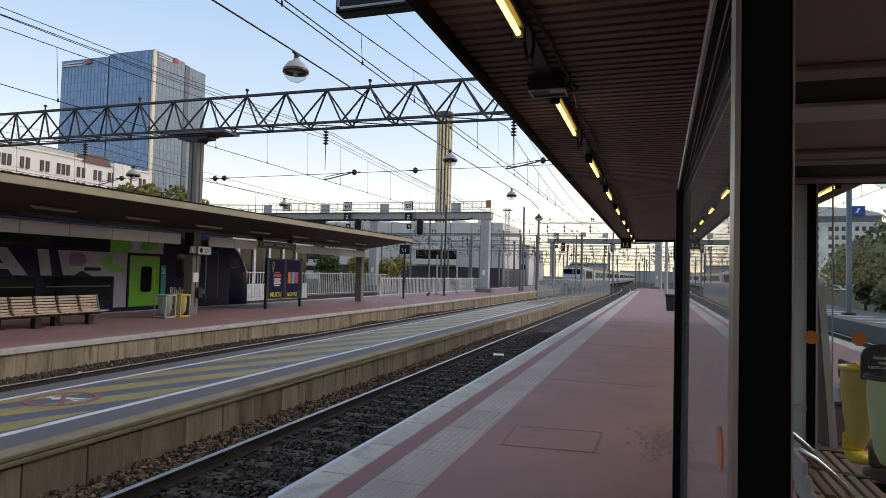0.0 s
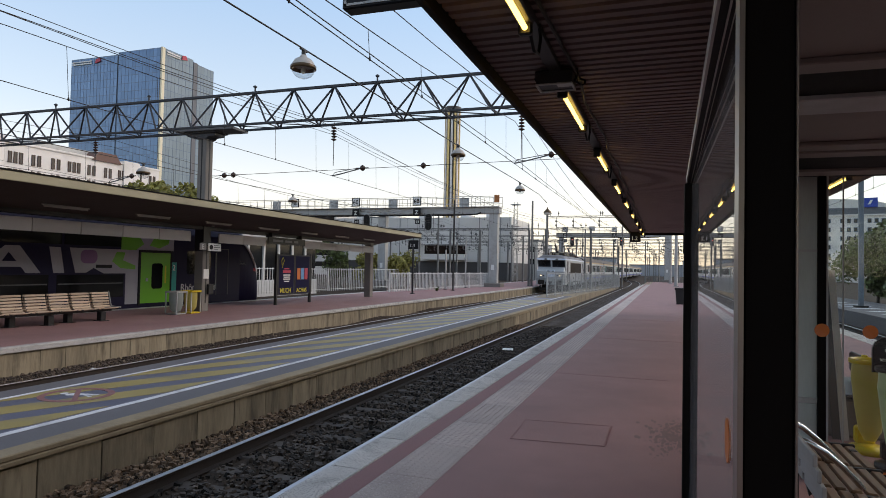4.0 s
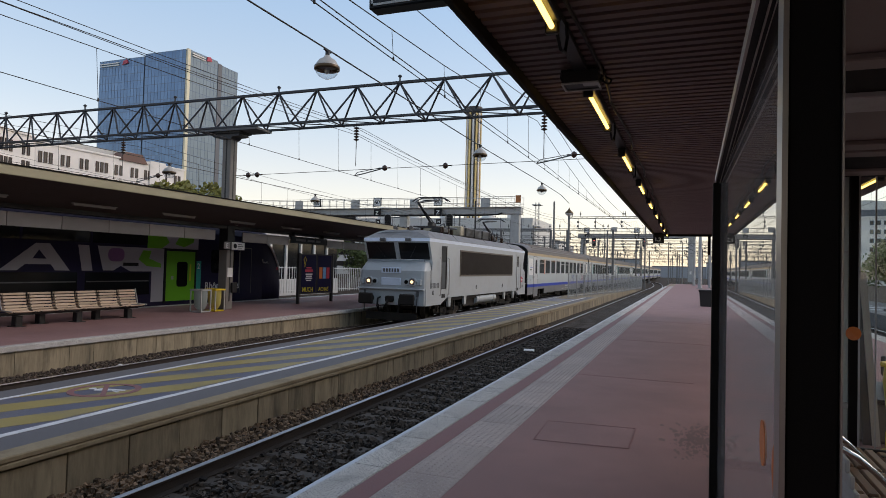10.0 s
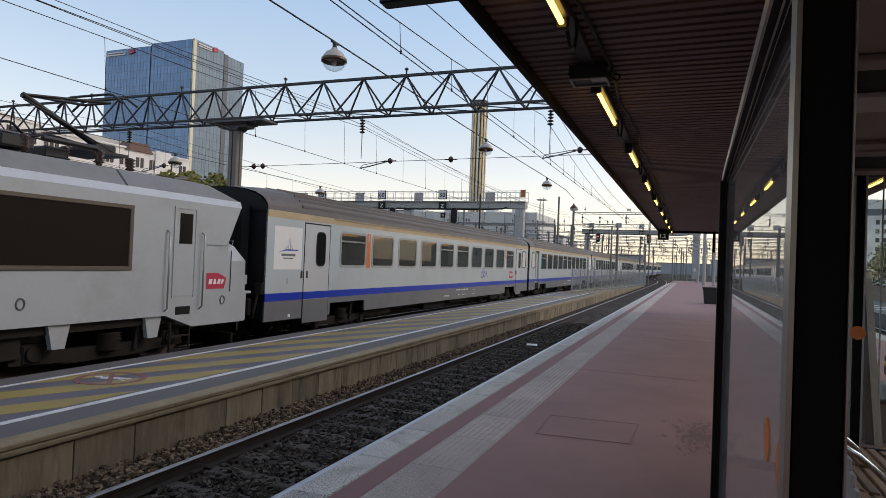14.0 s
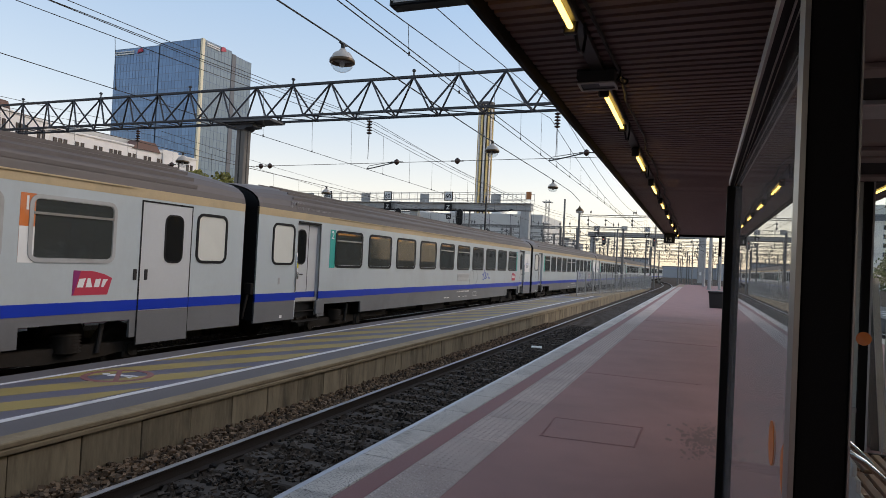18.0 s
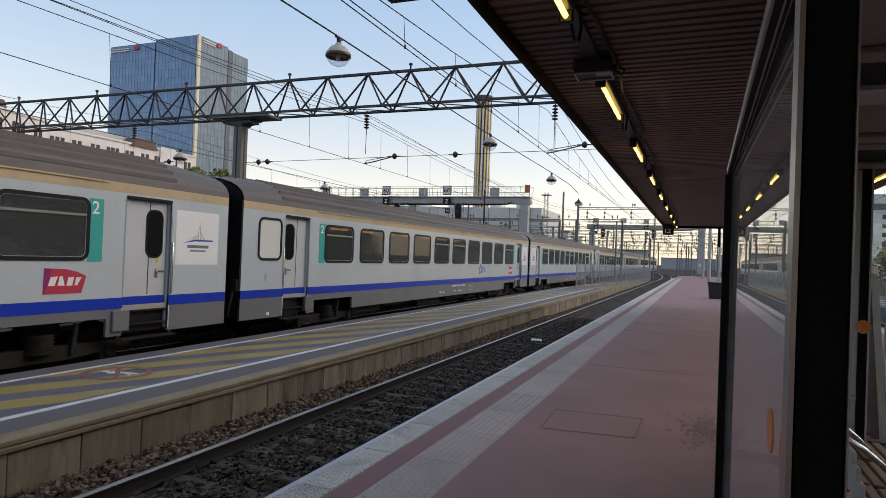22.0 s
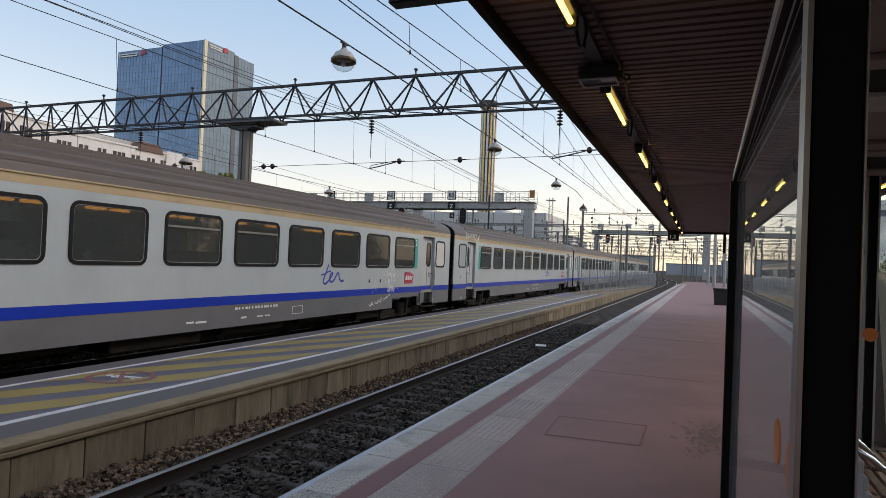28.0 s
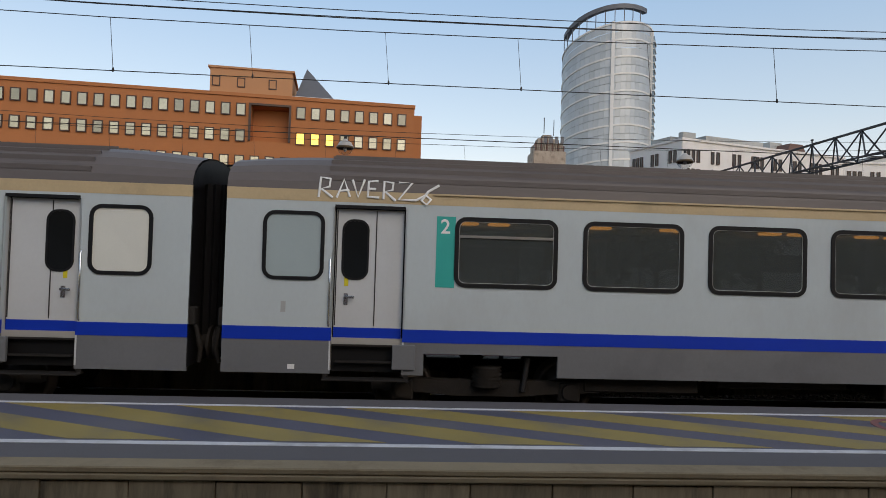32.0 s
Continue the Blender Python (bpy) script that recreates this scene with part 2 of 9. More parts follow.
def clear_glass(name, tint=(0.93, 0.96, 0.95), base=0.04, rough=0.0, film=None, edge=0.9):
    """A thin pane: it lets light straight through and mirrors by its angle."""
    ma = bpy.data.materials.new(name)
    ma.use_nodes = True
    N, L = ma.node_tree.nodes, ma.node_tree.links
    N.remove(N["Principled BSDF"])
    tr, gl, mx, lw = (N.new("ShaderNode" + k) for k in ("BsdfTransparent", "BsdfGlossy", "MixShader", "LayerWeight"))
    tr.inputs["Color"].default_value = (*tint, 1)
    gl.inputs["Roughness"].default_value = rough
    gl.inputs["Color"].default_value = (0.95, 0.95, 0.95, 1)
    lw.inputs["Blend"].default_value = 0.5
    steep, shine = N.new("ShaderNodeMath"), N.new("ShaderNodeMath")
    steep.operation, shine.operation = "POWER", "MULTIPLY_ADD"
    steep.inputs[1].default_value = 5.0
    shine.inputs[1].default_value, shine.inputs[2].default_value = edge, base
    L.new(lw.outputs["Facing"], steep.inputs[0])
    L.new(steep.outputs[0], shine.inputs[0])
    L.new(shine.outputs[0], mx.inputs[0])
    L.new(tr.outputs[0], mx.inputs[1])
    L.new(gl.outputs[0], mx.inputs[2])
    out = mx.outputs[0]
    if film:                            # a diffuse veil: colour and share
        df, m2 = N.new("ShaderNodeBsdfDiffuse"), N.new("ShaderNodeMixShader")
        df.inputs["Color"].default_value = (*film[0], 1)
        m2.inputs[0].default_value = film[1]
        L.new(out, m2.inputs[1])
        L.new(df.outputs[0], m2.inputs[2])
        out = m2.outputs[0]
    L.new(out, N["Material Output"].inputs["Surface"])
    return ma

# ---- materials ----
asphalt_red = surf("red asphalt", (0.315, 0.180, 0.176), 0.7, var=0.5, scale=0.9, fine=90, bump=0.25, stain=(0.24, 0.135, 0.14), stain_amount=0.55, stain_scale=0.7, spec=0.3, speck=((0.2, 0.12, 0.125), 110, 0.55))
asphalt_dark = surf("dark red asphalt band", (0.24, 0.105, 0.105), 0.65, var=0.3, scale=2, fine=120, bump=0.25)
stain_mat = surf("oily stain", (0.165, 0.092, 0.088), 0.6, var=0.4, scale=6, fine=90, bump=0.2)
coping_mat = surf("coping stone", (0.58, 0.55, 0.52), 0.75, var=0.4, scale=2.5, fine=55, bump=0.3, rnd=0.12, stain=(0.2, 0.19, 0.18), stain_amount=0.6, stain_scale=2.2, speck=((0.13, 0.125, 0.125), 70, 0.85))
tactile_mat = surf("tactile slab", (0.49, 0.42, 0.395), 0.75, var=0.6, scale=3, fine=60, bump=0.2, rnd=0.1, stain=(0.22, 0.16, 0.16), stain_amount=0.6, stain_scale=1.5, speck=((0.2, 0.17, 0.17), 90, 0.6))
concrete = surf("weathered concrete", (0.285, 0.232, 0.158), 0.85, var=0.95, scale=2.8, fine=22, bump=0.4, stretch=(1, 1, 0.17), rnd=0.16, stain=(0.050, 0.040, 0.030), stain_amount=0.95, stain_scale=3.2)
concrete_edge = surf("edge concrete", (0.29, 0.228, 0.145), 0.85, var=0.35, scale=2, fine=40, bump=0.3, stain=(0.14, 0.10, 0.06), stain_amount=0.6, stain_scale=1.8)
pillar_concrete = surf("pillar concrete", (0.20, 0.182, 0.165), 0.8, var=0.3, scale=1.5, fine=30, bump=0.25, stretch=(1, 1, 0.3), stain=(0.1, 0.085, 0.07), stain_amount=0.6)
paint_blue = surf("worn blue-grey paint", (0.105, 0.110, 0.155), 0.45, var=0.35, scale=1.1, fine=80, bump=0.15, stain=(0.16, 0.155, 0.16), stain_amount=0.7, stain_scale=0.8)
paint_yellow = surf("worn yellow paint", (0.33, 0.255, 0.085), 0.45, var=0.3, scale=1.5, fine=80, bump=0.12, stain=(0.17, 0.16, 0.14), stain_amount=0.7, stain_scale=1.1)
paint_white = surf("worn white paint", (0.66, 0.67, 0.7), 0.6, var=0.25, scale=3, fine=80, bump=0.1, stain=(0.3, 0.3, 0.32), stain_amount=0.6, stain_scale=2.5)
paint_red = surf("worn red paint", (0.25, 0.105, 0.105), 0.6, var=0.3, scale=3, fine=80, bump=0.1, stain=(0.2, 0.15, 0.15), stain_amount=0.7, stain_scale=3)
island_grey = surf("island asphalt", (0.122, 0.117, 0.125), 0.7, var=0.3, scale=1.2, fine=90, bump=0.2, stain=(0.1, 0.1, 0.1), stain_amount=0.5)
gravel_mat = surf("ballast bed", (0.055, 0.042, 0.033), 0.9, var=0.6, scale=9, fine=28, bump=1.0, depth=0.03, stain=(0.05, 0.038, 0.03), stain_amount=0.7, stain_scale=0.6, spec=0.15)
stone_mat = surf("ballast stone", (0.150, 0.098, 0.062), 0.85, var=0.4, scale=8, fine=60, bump=0.3, island=0.8)
rust_mat = surf("rusty steel", (0.036, 0.026, 0.022), 0.8, 0.1, var=0.4, scale=6, fine=60, bump=0.3)
rail_top = surf("polished rail head", (0.50, 0.51, 0.56), 0.30, 1.0, var=0.2, scale=2, fine=30, bump=0.03, stretch=(1, 0.1, 1))
sleeper_mat = surf("oiled sleeper", (0.070, 0.058, 0.05), 0.85, var=0.4, scale=3, fine=30, bump=0.4, rnd=0.2)
steel_dark = surf("dark painted steel", (0.022, 0.021, 0.022), 0.45, 0.2, var=0.25, scale=4, fine=50, bump=0.05)
steel_grey = surf("grey galvanised steel", (0.4, 0.405, 0.4), 0.5, 0.2, var=0.25, scale=4, fine=50, bump=0.08, stain=(0.24, 0.21, 0.18), stain_amount=0.5)
steel_mid = surf("aged catenary steel", (0.12, 0.125, 0.13), 0.55, 0.4, var=0.3, scale=4, fine=50, bump=0.1)
wire_mat = surf("copper wire", (0.04, 0.036, 0.034), 0.5, 0.6, var=0.2, scale=2, fine=20, bump=0.0)
insulator_mat = surf("brown glazed insulator", (0.045, 0.022, 0.016), 0.2, var=0.1, scale=10, fine=40, bump=0.0)
canopy_metal = surf("brown ribbed soffit", (0.135, 0.092, 0.09), 0.5, 0.1, var=0.3, scale=0.8, fine=25, bump=0.06, stain=(0.09, 0.062, 0.062), stain_amount=0.6, stain_scale=0.6, spec=0.3)
frame_black = surf("black-brown frame paint", (0.005, 0.004, 0.0038), 0.6, 0.0, var=0.25, scale=5, fine=70, bump=0.04, spec=0.12)
frame_alu = surf("brushed aluminium edge", (0.34, 0.32, 0.30), 0.35, 0.9, var=0.2, scale=3, fine=60, bump=0.04, stretch=(1, 1, 0.2))
shelter_panel = surf("grey-brown ceiling laminate", (0.20, 0.165, 0.15), 0.55, var=0.15, scale=1, fine=40, bump=0.02)
end_board = surf("grey-green frosted board", (0.42, 0.48, 0.45), 0.35, var=0.3, scale=1.2, fine=40, bump=0.02, stretch=(2, 2, 0.3))
tube_glow = glow("lit fluorescent tube", (1.0, 0.70, 0.17), 2.2)
tube_off = surf("unlit tube", (0.3, 0.29, 0.27), 0.4, var=0.1, bump=0.0)
cable_black = surf("black cable", (0.012, 0.012, 0.013), 0.5, var=0.2, bump=0.0, spec=0.2)
fascia_olive = surf("olive fascia", (0.38, 0.335, 0.22), 0.55, var=0.2, scale=1.2, fine=30, bump=0.05, stretch=(1, 0.3, 1), stain=(0.16, 0.14, 0.10), stain_amount=0.5)
soffit_dark = surf("dark slatted soffit", (0.042, 0.033, 0.028), 0.6, var=0.3, scale=1.5, fine=30, bump=0.1, spec=0.25)
pale_panel = surf("pale fascia panel", (0.48, 0.44, 0.41), 0.5, var=0.2, scale=1, fine=30, bump=0.03, rnd=0.15)
wood_slat = surf("weathered bench slat", (0.56, 0.42, 0.31), 0.6, var=0.4, scale=3, fine=40, bump=0.2, stretch=(0.3, 0.3, 3), rnd=0.2, stain=(0.32, 0.30, 0.27), stain_amount=0.6, stain_scale=1.5)
wood_brown = surf("brown varnished slat", (0.17, 0.098, 0.055), 0.4, var=0.4, scale=3, fine=40, bump=0.15, rnd=0.2)
yellow_plastic = surf("yellow plastic", (0.66, 0.47, 0.02), 0.4, var=0.15, bump=0.02)
white_paint = surf("white painted metal", (0.58, 0.58, 0.57), 0.5, var=0.15, scale=2, fine=40, bump=0.05, stain=(0.33, 0.32, 0.30), stain_amount=0.5)
sign_black = surf("black sign face", (0.010, 0.011, 0.013), 0.35, var=0.1, bump=0.0, spec=0.2)
sign_white = surf("white sign face", (0.78, 0.78, 0.76), 0.45, var=0.1, bump=0.0)
sign_yellow = surf("yellow print", (0.62, 0.52, 0.02), 0.5, var=0.1, bump=0.0)
red_print = surf("red print", (0.50, 0.035, 0.07), 0.45, var=0.1, bump=0.0)
purple_print = surf("purple print", (0.26, 0.015, 0.13), 0.45, var=0.1, bump=0.0)
truss_steel = surf("dark gantry paint", (0.040, 0.044, 0.052), 0.5, 0.3, var=0.3, scale=4, fine=50, bump=0.08)
yard_steel = surf("weathered yard steel", (0.20, 0.20, 0.195), 0.55, 0.3, var=0.3, scale=4, fine=50, bump=0.08)
orange_print = surf("orange print", (0.68, 0.17, 0.03), 0.5, var=0.15, scale=4, bump=0.0, stain=(0.5, 0.35, 0.28), stain_amount=0.4)
blue_print = surf("blue print", (0.006, 0.055, 0.4), 0.45, var=0.1, bump=0.0)
teal_print = surf("teal print", (0.0, 0.36, 0.31), 0.45, var=0.12, bump=0.0)
sky_print = surf("light blue print", (0.12, 0.33, 0.62), 0.45, var=0.1, bump=0.0)
pane_clear = clear_glass("clear shelter glass", (0.94, 0.97, 0.95))
# diffuse film puts pale reflections into the side pane's colour
pane_sheen = clear_glass("dusty shelter glass", (0.94, 0.96, 0.95), 0.05, 0.0, ((0.52, 0.47, 0.47), 0.10))
# grey film paints dust and pale reflections into the train windows
pane_train = clear_glass("tinted train glass", (0.31, 0.33, 0.32), 0.05, 0.02, ((0.125, 0.14, 0.135), 0.36), 0.45)
pane_dark = surf("dark window", (0.01, 0.011, 0.012), 0.12, var=0.2, bump=0.0, spec=0.25)
lamp_glass = clear_glass("lamp bowl glass", (0.85, 0.87, 0.88), 0.08)
lamp_brown = surf("bronze lamp rim", (0.10, 0.065, 0.035), 0.35, 0.5, var=0.2, bump=0.05)
lamp_white = surf("enamel lamp hood", (0.46, 0.44, 0.41), 0.4, var=0.15, bump=0.02)
# rolling stock
coach_grey = surf("light grey coach paint", (0.468, 0.525, 0.540), 0.33, var=0.12, scale=0.7, fine=20, bump=0.03, stretch=(1, 1, 0.5), stain=(0.40, 0.425, 0.43), stain_amount=0.6, stain_scale=0.9, coat=0.1)
coach_cream = surf("tan cantrail paint", (0.51, 0.385, 0.225), 0.5, var=0.25, scale=1.5, fine=25, bump=0.03, stain=(0.27, 0.22, 0.15), stain_amount=0.5)
coach_roof = surf("grimy ribbed roof", (0.115, 0.096, 0.090), 0.5, var=0.35, scale=0.8, fine=15, bump=0.1, stretch=(1, 0.3, 1), stain=(0.055, 0.05, 0.052), stain_amount=0.6)
coach_skirt = surf("grey skirt paint", (0.150, 0.155, 0.163), 0.45, var=0.25, scale=1, fine=20, bump=0.04, stain=(0.11, 0.112, 0.118), stain_amount=0.6)
coach_blue = surf("blue waist band", (0.0, 0.034, 0.40), 0.4, var=0.15, scale=1, fine=20, bump=0.02, stain=(0.004, 0.046, 0.36), stain_amount=0.5, spec=0.3)
coach_door = surf("door grey paint", (0.52, 0.535, 0.54), 0.4, var=0.12, scale=1, fine=20, bump=0.02)
rubber = surf("black rubber", (0.010, 0.010, 0.011), 0.5, var=0.2, bump=0.05, spec=0.2)
underframe = surf("sooty running gear", (0.026, 0.023, 0.021), 0.8, 0.2, var=0.5, scale=3, fine=30, bump=0.3, stain=(0.05, 0.04, 0.032), stain_amount=0.5, spec=0.2)
wheel_mat = surf("worn wheel steel", (0.06, 0.05, 0.045), 0.55, 0.6, var=0.3, bump=0.1)
frosted = surf("frosted lavatory pane", (0.34, 0.41, 0.42), 0.3, var=0.1, scale=1, bump=0.0)
# paler copy of the frosted pane: its brightness sits in the colour alone
frosted_lit = surf("bright frosted pane", (0.66, 0.66, 0.60), 0.35, var=0.12, scale=1.5, bump=0.0)
loco_grey = surf("silver grey locomotive paint", (0.41, 0.44, 0.46), 0.36, 0.05, var=0.14, scale=0.7, fine=18, bump=0.03, stain=(0.32, 0.33, 0.33), stain_amount=0.5, coat=0.15)
loco_light = surf("pale roof-edge band", (0.62, 0.69, 0.80), 0.4, var=0.15, bump=0.02)
loco_roof = surf("grey locomotive roof", (0.20, 0.205, 0.215), 0.6, var=0.3, scale=1, fine=20, bump=0.06, stain=(0.11, 0.105, 0.10), stain_amount=0.6)
grille_brown = surf("brown side grille", (0.019, 0.012, 0.009), 0.6, var=0.3, scale=1, fine=30, bump=0.1, spec=0.1)
windscreen = surf("dark windscreen", (0.010, 0.011, 0.012), 0.08, var=0.2, bump=0.0, spec=0.3)
chrome = surf("bright metal", (0.6, 0.6, 0.6), 0.22, 1.0, var=0.1, bump=0.0)
head_glow = glow("lit headlight", (1.0, 0.80, 0.50), 0.75)
lamp_orange = glow("amber carriage lamp", (1.0, 0.42, 0.10), 3.0)
seat_mat = surf("blue seat cloth", (0.05, 0.055, 0.10), 0.9, var=0.3, bump=0.1)
inner_wall = surf("carriage lining", (0.34, 0.325, 0.30), 0.7, var=0.1, bump=0.0)
ter_navy = surf("navy train paint", (0.014, 0.011, 0.040), 0.5, var=0.15, scale=1, bump=0.0, spec=0.15)
ter_grey = surf("grey train vinyl", (0.42, 0.4, 0.43), 0.4, var=0.15, scale=1, bump=0.0, spec=0.3)
ter_green = surf("bright green train door", (0.13, 0.46, 0.012), 0.38, var=0.12, scale=1, bump=0.0)
ter_mauve = surf("mauve vinyl", (0.26, 0.11, 0.27), 0.4, var=0.15, bump=0.0)
red_led = glow("red signal lamp", (1.0, 0.05, 0.03), 4.0)

# ---- the ground, the tracks and the platforms ----
RAIL = -0.56                                   # height of the rail heads; the camera's platform is at 0
X1, X2, X3, X4 = -4.42, -10.78, -20.75, 7.25   # track centres

tagged(part("ground", M().quad((-1500, -1500, -0.80), (1500, -1500, -0.80), (1500, 1500, -0.80), (-1500, 1500, -0.80)), gravel_mat),
       "dark ballast and earth of the station yard", "ground", kind="structure")
for a, b in ((-6.05, -2.80), (-12.40, -9.14), (-22.6, -19.0), (5.58, 8.9)):
    m = M().box(a, -60, -0.83, b, 160, -0.735)
    tagged(part("ballast_bed", m, gravel_mat), "brown-black gravel bed under the rails", "ballast", kind="structure")


dark_stone = surf("oily ballast stone", (0.056, 0.044, 0.036), 0.7, var=0.3, scale=8, fine=60, bump=0.3, island=0.95, spec=0.25)


def stones(name, label, spots, size, mat_=None):
    """Loose stones: skewed eight-cornered blocks in one mesh."""
    rng = np.random.default_rng(5)
    n = len(spots)
    base = np.array([(x, y, z) for z in (-1, 1) for y in (-1, 1) for x in (-1, 1)], float)
    v = base[None] * rng.uniform(0.55, 1.0, (n, 8, 3)) * rng.uniform(*size, (n, 1, 1))
    v *= rng.uniform(0.6, 1.3, (n, 1, 3))
    a, b = rng.uniform(0, 6.28, n), rng.uniform(-0.7, 0.7, n)
    ca, sa, cb, sb = np.cos(a), np.sin(a), np.cos(b), np.sin(b)
    zero, one = np.zeros(n), np.ones(n)
    rz = np.stack([np.stack([ca, -sa, zero], -1), np.stack([sa, ca, zero], -1), np.stack([zero, zero, one], -1)], 1)
    rx = np.stack([np.stack([one, zero, zero], -1), np.stack([zero, cb, -sb], -1), np.stack([zero, sb, cb], -1)], 1)
    v = np.einsum("nij,nkj->nki", rz @ rx, v) + spots[:, None]
    q = np.array([(0, 2, 3, 1), (4, 5, 7, 6), (0, 1, 5, 4), (2, 6, 7, 3), (0, 4, 6, 2), (1, 3, 7, 5)])
    f = (q[None] + 8 * np.arange(n)[:, None, None]).reshape(-1, 4)
    me = bpy.data.meshes.new(name)
    me.from_pydata(v.reshape(-1, 3).tolist(), [], f.tolist())
    return tagged(part(name, me, mat_ or stone_mat), label, "ballast", kind="stuff")


rng = np.random.default_rng(2)
near = np.stack([rng.uniform(-6.03, -2.82, 32000), 1.5 + 26 * rng.random(32000) ** 1.5, np.full(32000, -0.725)], 1)
near[:, 2] += np.where(near[:, 0] < -5.4, 0.06 * rng.random(32000), 0.015 * rng.random(32000))
near = near[(abs(near[:, 0] - X1 + 0.7525) > 0.09) & (abs(near[:, 0] - X1 - 0.7525) > 0.09)]
inner = near[near[:, 0] > X1 - 0.72]
# the stones lie thin on the sleepers, beside the rail and in oily hollows
thin = np.where(abs((inner[:, 1] - 0.7) % 0.6 - 0.3) < 0.13, 0.55, 0.0)
thin = np.maximum(thin, np.where(inner[:, 0] < X1 - 0.45, 0.75, 0.0))
thin = np.maximum(thin, 0.6 * (np.sin(inner[:, 1] * 1.9 + 2 * np.sin(inner[:, 0] * 2.3)) * np.sin(inner[:, 0] * 3.1 + inner[:, 1] * 0.7) > 0.35))
inner = inner[rng.random(len(inner)) > thin]
stones("ballast_stones", "loose brown ballast stones beside the island wall", near[near[:, 0] <= X1 - 0.72], (0.015, 0.036))
stones("ballast_stones", "oily black ballast stones between the rails", inner, (0.016, 0.036), dark_stone)
far_s = np.stack([rng.uniform(-12.38, -11.75, 11000), rng.uniform(4, 44, 11000), np.full(11000, -0.70)], 1)
far_s[:, 2] += 0.13 * np.clip((-11.85 - far_s[:, 0]) / 0.5, 0, 1) * (0.5 + 0.5 * np.sin(far_s[:, 1] * 0.55 + np.sin(far_s[:, 1] * 0.23) * 2))
stones("ballast_bank", "bank of dark ballast against the platform wall", far_s, (0.014, 0.032), surf("dirty brown ballast", (0.075, 0.052, 0.038), 0.8, var=0.3, scale=8, fine=60, bump=0.3, island=0.6))

# rail: foot, web and head; the head shines
FOOT = [(-0.075, -0.160), (0.075, -0.160), (0.075, -0.148), (0.016, -0.130), (0.010, -0.045), (0.034, -0.030), (0.036, -0.010),
        (-0.036, -0.010), (-0.034, -0.030), (-0.010, -0.045), (-0.016, -0.130), (-0.075, -0.148)]
HEAD = [(-0.036, -0.0098), (0.036, -0.0098), (0.034, -0.002), (0.024, 0.0), (-0.024, 0.0), (-0.034, -0.002)]


def swept(profile, line):
    """A profile (across, up) carried along a level line of (x, y) points."""
    m, n = M(), len(profile)
    v = [(x + a, y, z) for x, y in line for a, z in profile]
    return m.add(v, [(i * n + j, i * n + (j + 1) % n, (i + 1) * n + (j + 1) % n, (i + 1) * n + j) for i in range(len(line) - 1) for j in range(n)])


def track(x, y0, y1, sleepers, label, bend=0.0):
    t = thing("railway_track", label, "railway track", (x, 0, RAIL), "tracks", "structure")
    foot, head = M().prism(FOOT, "y", y0, y1).mesh("rail"), M().prism(HEAD, "y", y0, y1).mesh("rail_head")
    for s in (-0.7525, 0.7525):
        r = part("rail", foot, rust_mat, t, "rusty rail web and foot", (s, 0, 0))
        part("rail_head", head, rail_top, r, "polished running surface")
    one = M().box(-1.2, -0.12, -0.19, 1.2, 0.12, -0.155, 0.02).mesh("sleeper")
    for k in range(sleepers):
        part("sleeper", one, sleeper_mat, t, at=(0, 1.0 + 0.6 * k, 0))
    if bend:
        line = [(-bend * (6.0 * k) ** 2, y1 + 6.0 * k) for k in range(17)]
        cf, ch = swept(FOOT, line).mesh("curved_rail"), swept(HEAD, line).mesh("rail_head")
        for s in (-0.7525, 0.7525):
            r = part("curved_rail", cf, rust_mat, t, "rail bending away from the platforms", (s, 0, 0))
            part("rail_head", ch, rail_top, r, "polished running surface")
    return t


track(X1, -60, 98, 130, "track in dark ballast between two platforms, bending away beyond them", 0.001)
track(X2, -60, 160, 90, "track used by the arriving train")
track(X3, -60, 160, 0, "track of the parked double-deck train")
track(X4, -60, 160, 40, "track along the other edge of the platform")

# near platform: body, asphalt, coping, band and tactile slabs
platform = thing("platform", "dusty red asphalt platform with pale coping", "platform", kind="structure")
part("slab", M().box(-2.70, -30, -1.0, 5.5, 110, -0.02), concrete, platform, "concrete body")
part("asphalt", M().box(-1.755, -30, -0.03, 5.05, 110, 0.0), asphalt_red, platform, "dusty pinkish-red asphalt")
part("asphalt_band", M().box(-2.455, -30, -0.03, -2.252, 110, -0.002), asphalt_dark, platform, "dark red band between coping and tactile strip")
part("far_coping", M().box(5.055, -30, -0.06, 5.56, 110, 0.004, 0.01), coping_mat, platform, "pale coping along the other edge")
# thin darker bands across the asphalt
part("seam", M().box(-1.75, 10.92, -0.02, 0.10, 10.96, 0.002).box(-1.75, 17.0, -0.02, 3, 17.05, 0.002).box(-1.75, 24.0, -0.02, 3, 24.06, 0.002), asphalt_dark, platform, "thin dark cross bands")
stn = M()
rng_s = random.Random(12)
for k in range(420):                    # a spray of small oily spots, densest by the shelter's post
    cx, cy = 0.12 + rng_s.gauss(0, 0.13), 7.35 + rng_s.gauss(0, 0.42)
    rr = 0.006 + 0.028 * rng_s.random() ** 3 * max(0.2, 1.3 - abs(cy - 7.3))
    stn.add([(cx + rr * (0.6 + 0.4 * rng_s.random()) * math.cos(b * 0.785), cy + rr * (1.6 + 1.4 * rng_s.random()) * math.sin(b * 0.785), 0.0012 + 0.000003 * k) for b in range(8)], [tuple(range(8))])
part("stain", stn, stain_mat, platform, "spray of dark oily spots")["kind"] = "stuff"
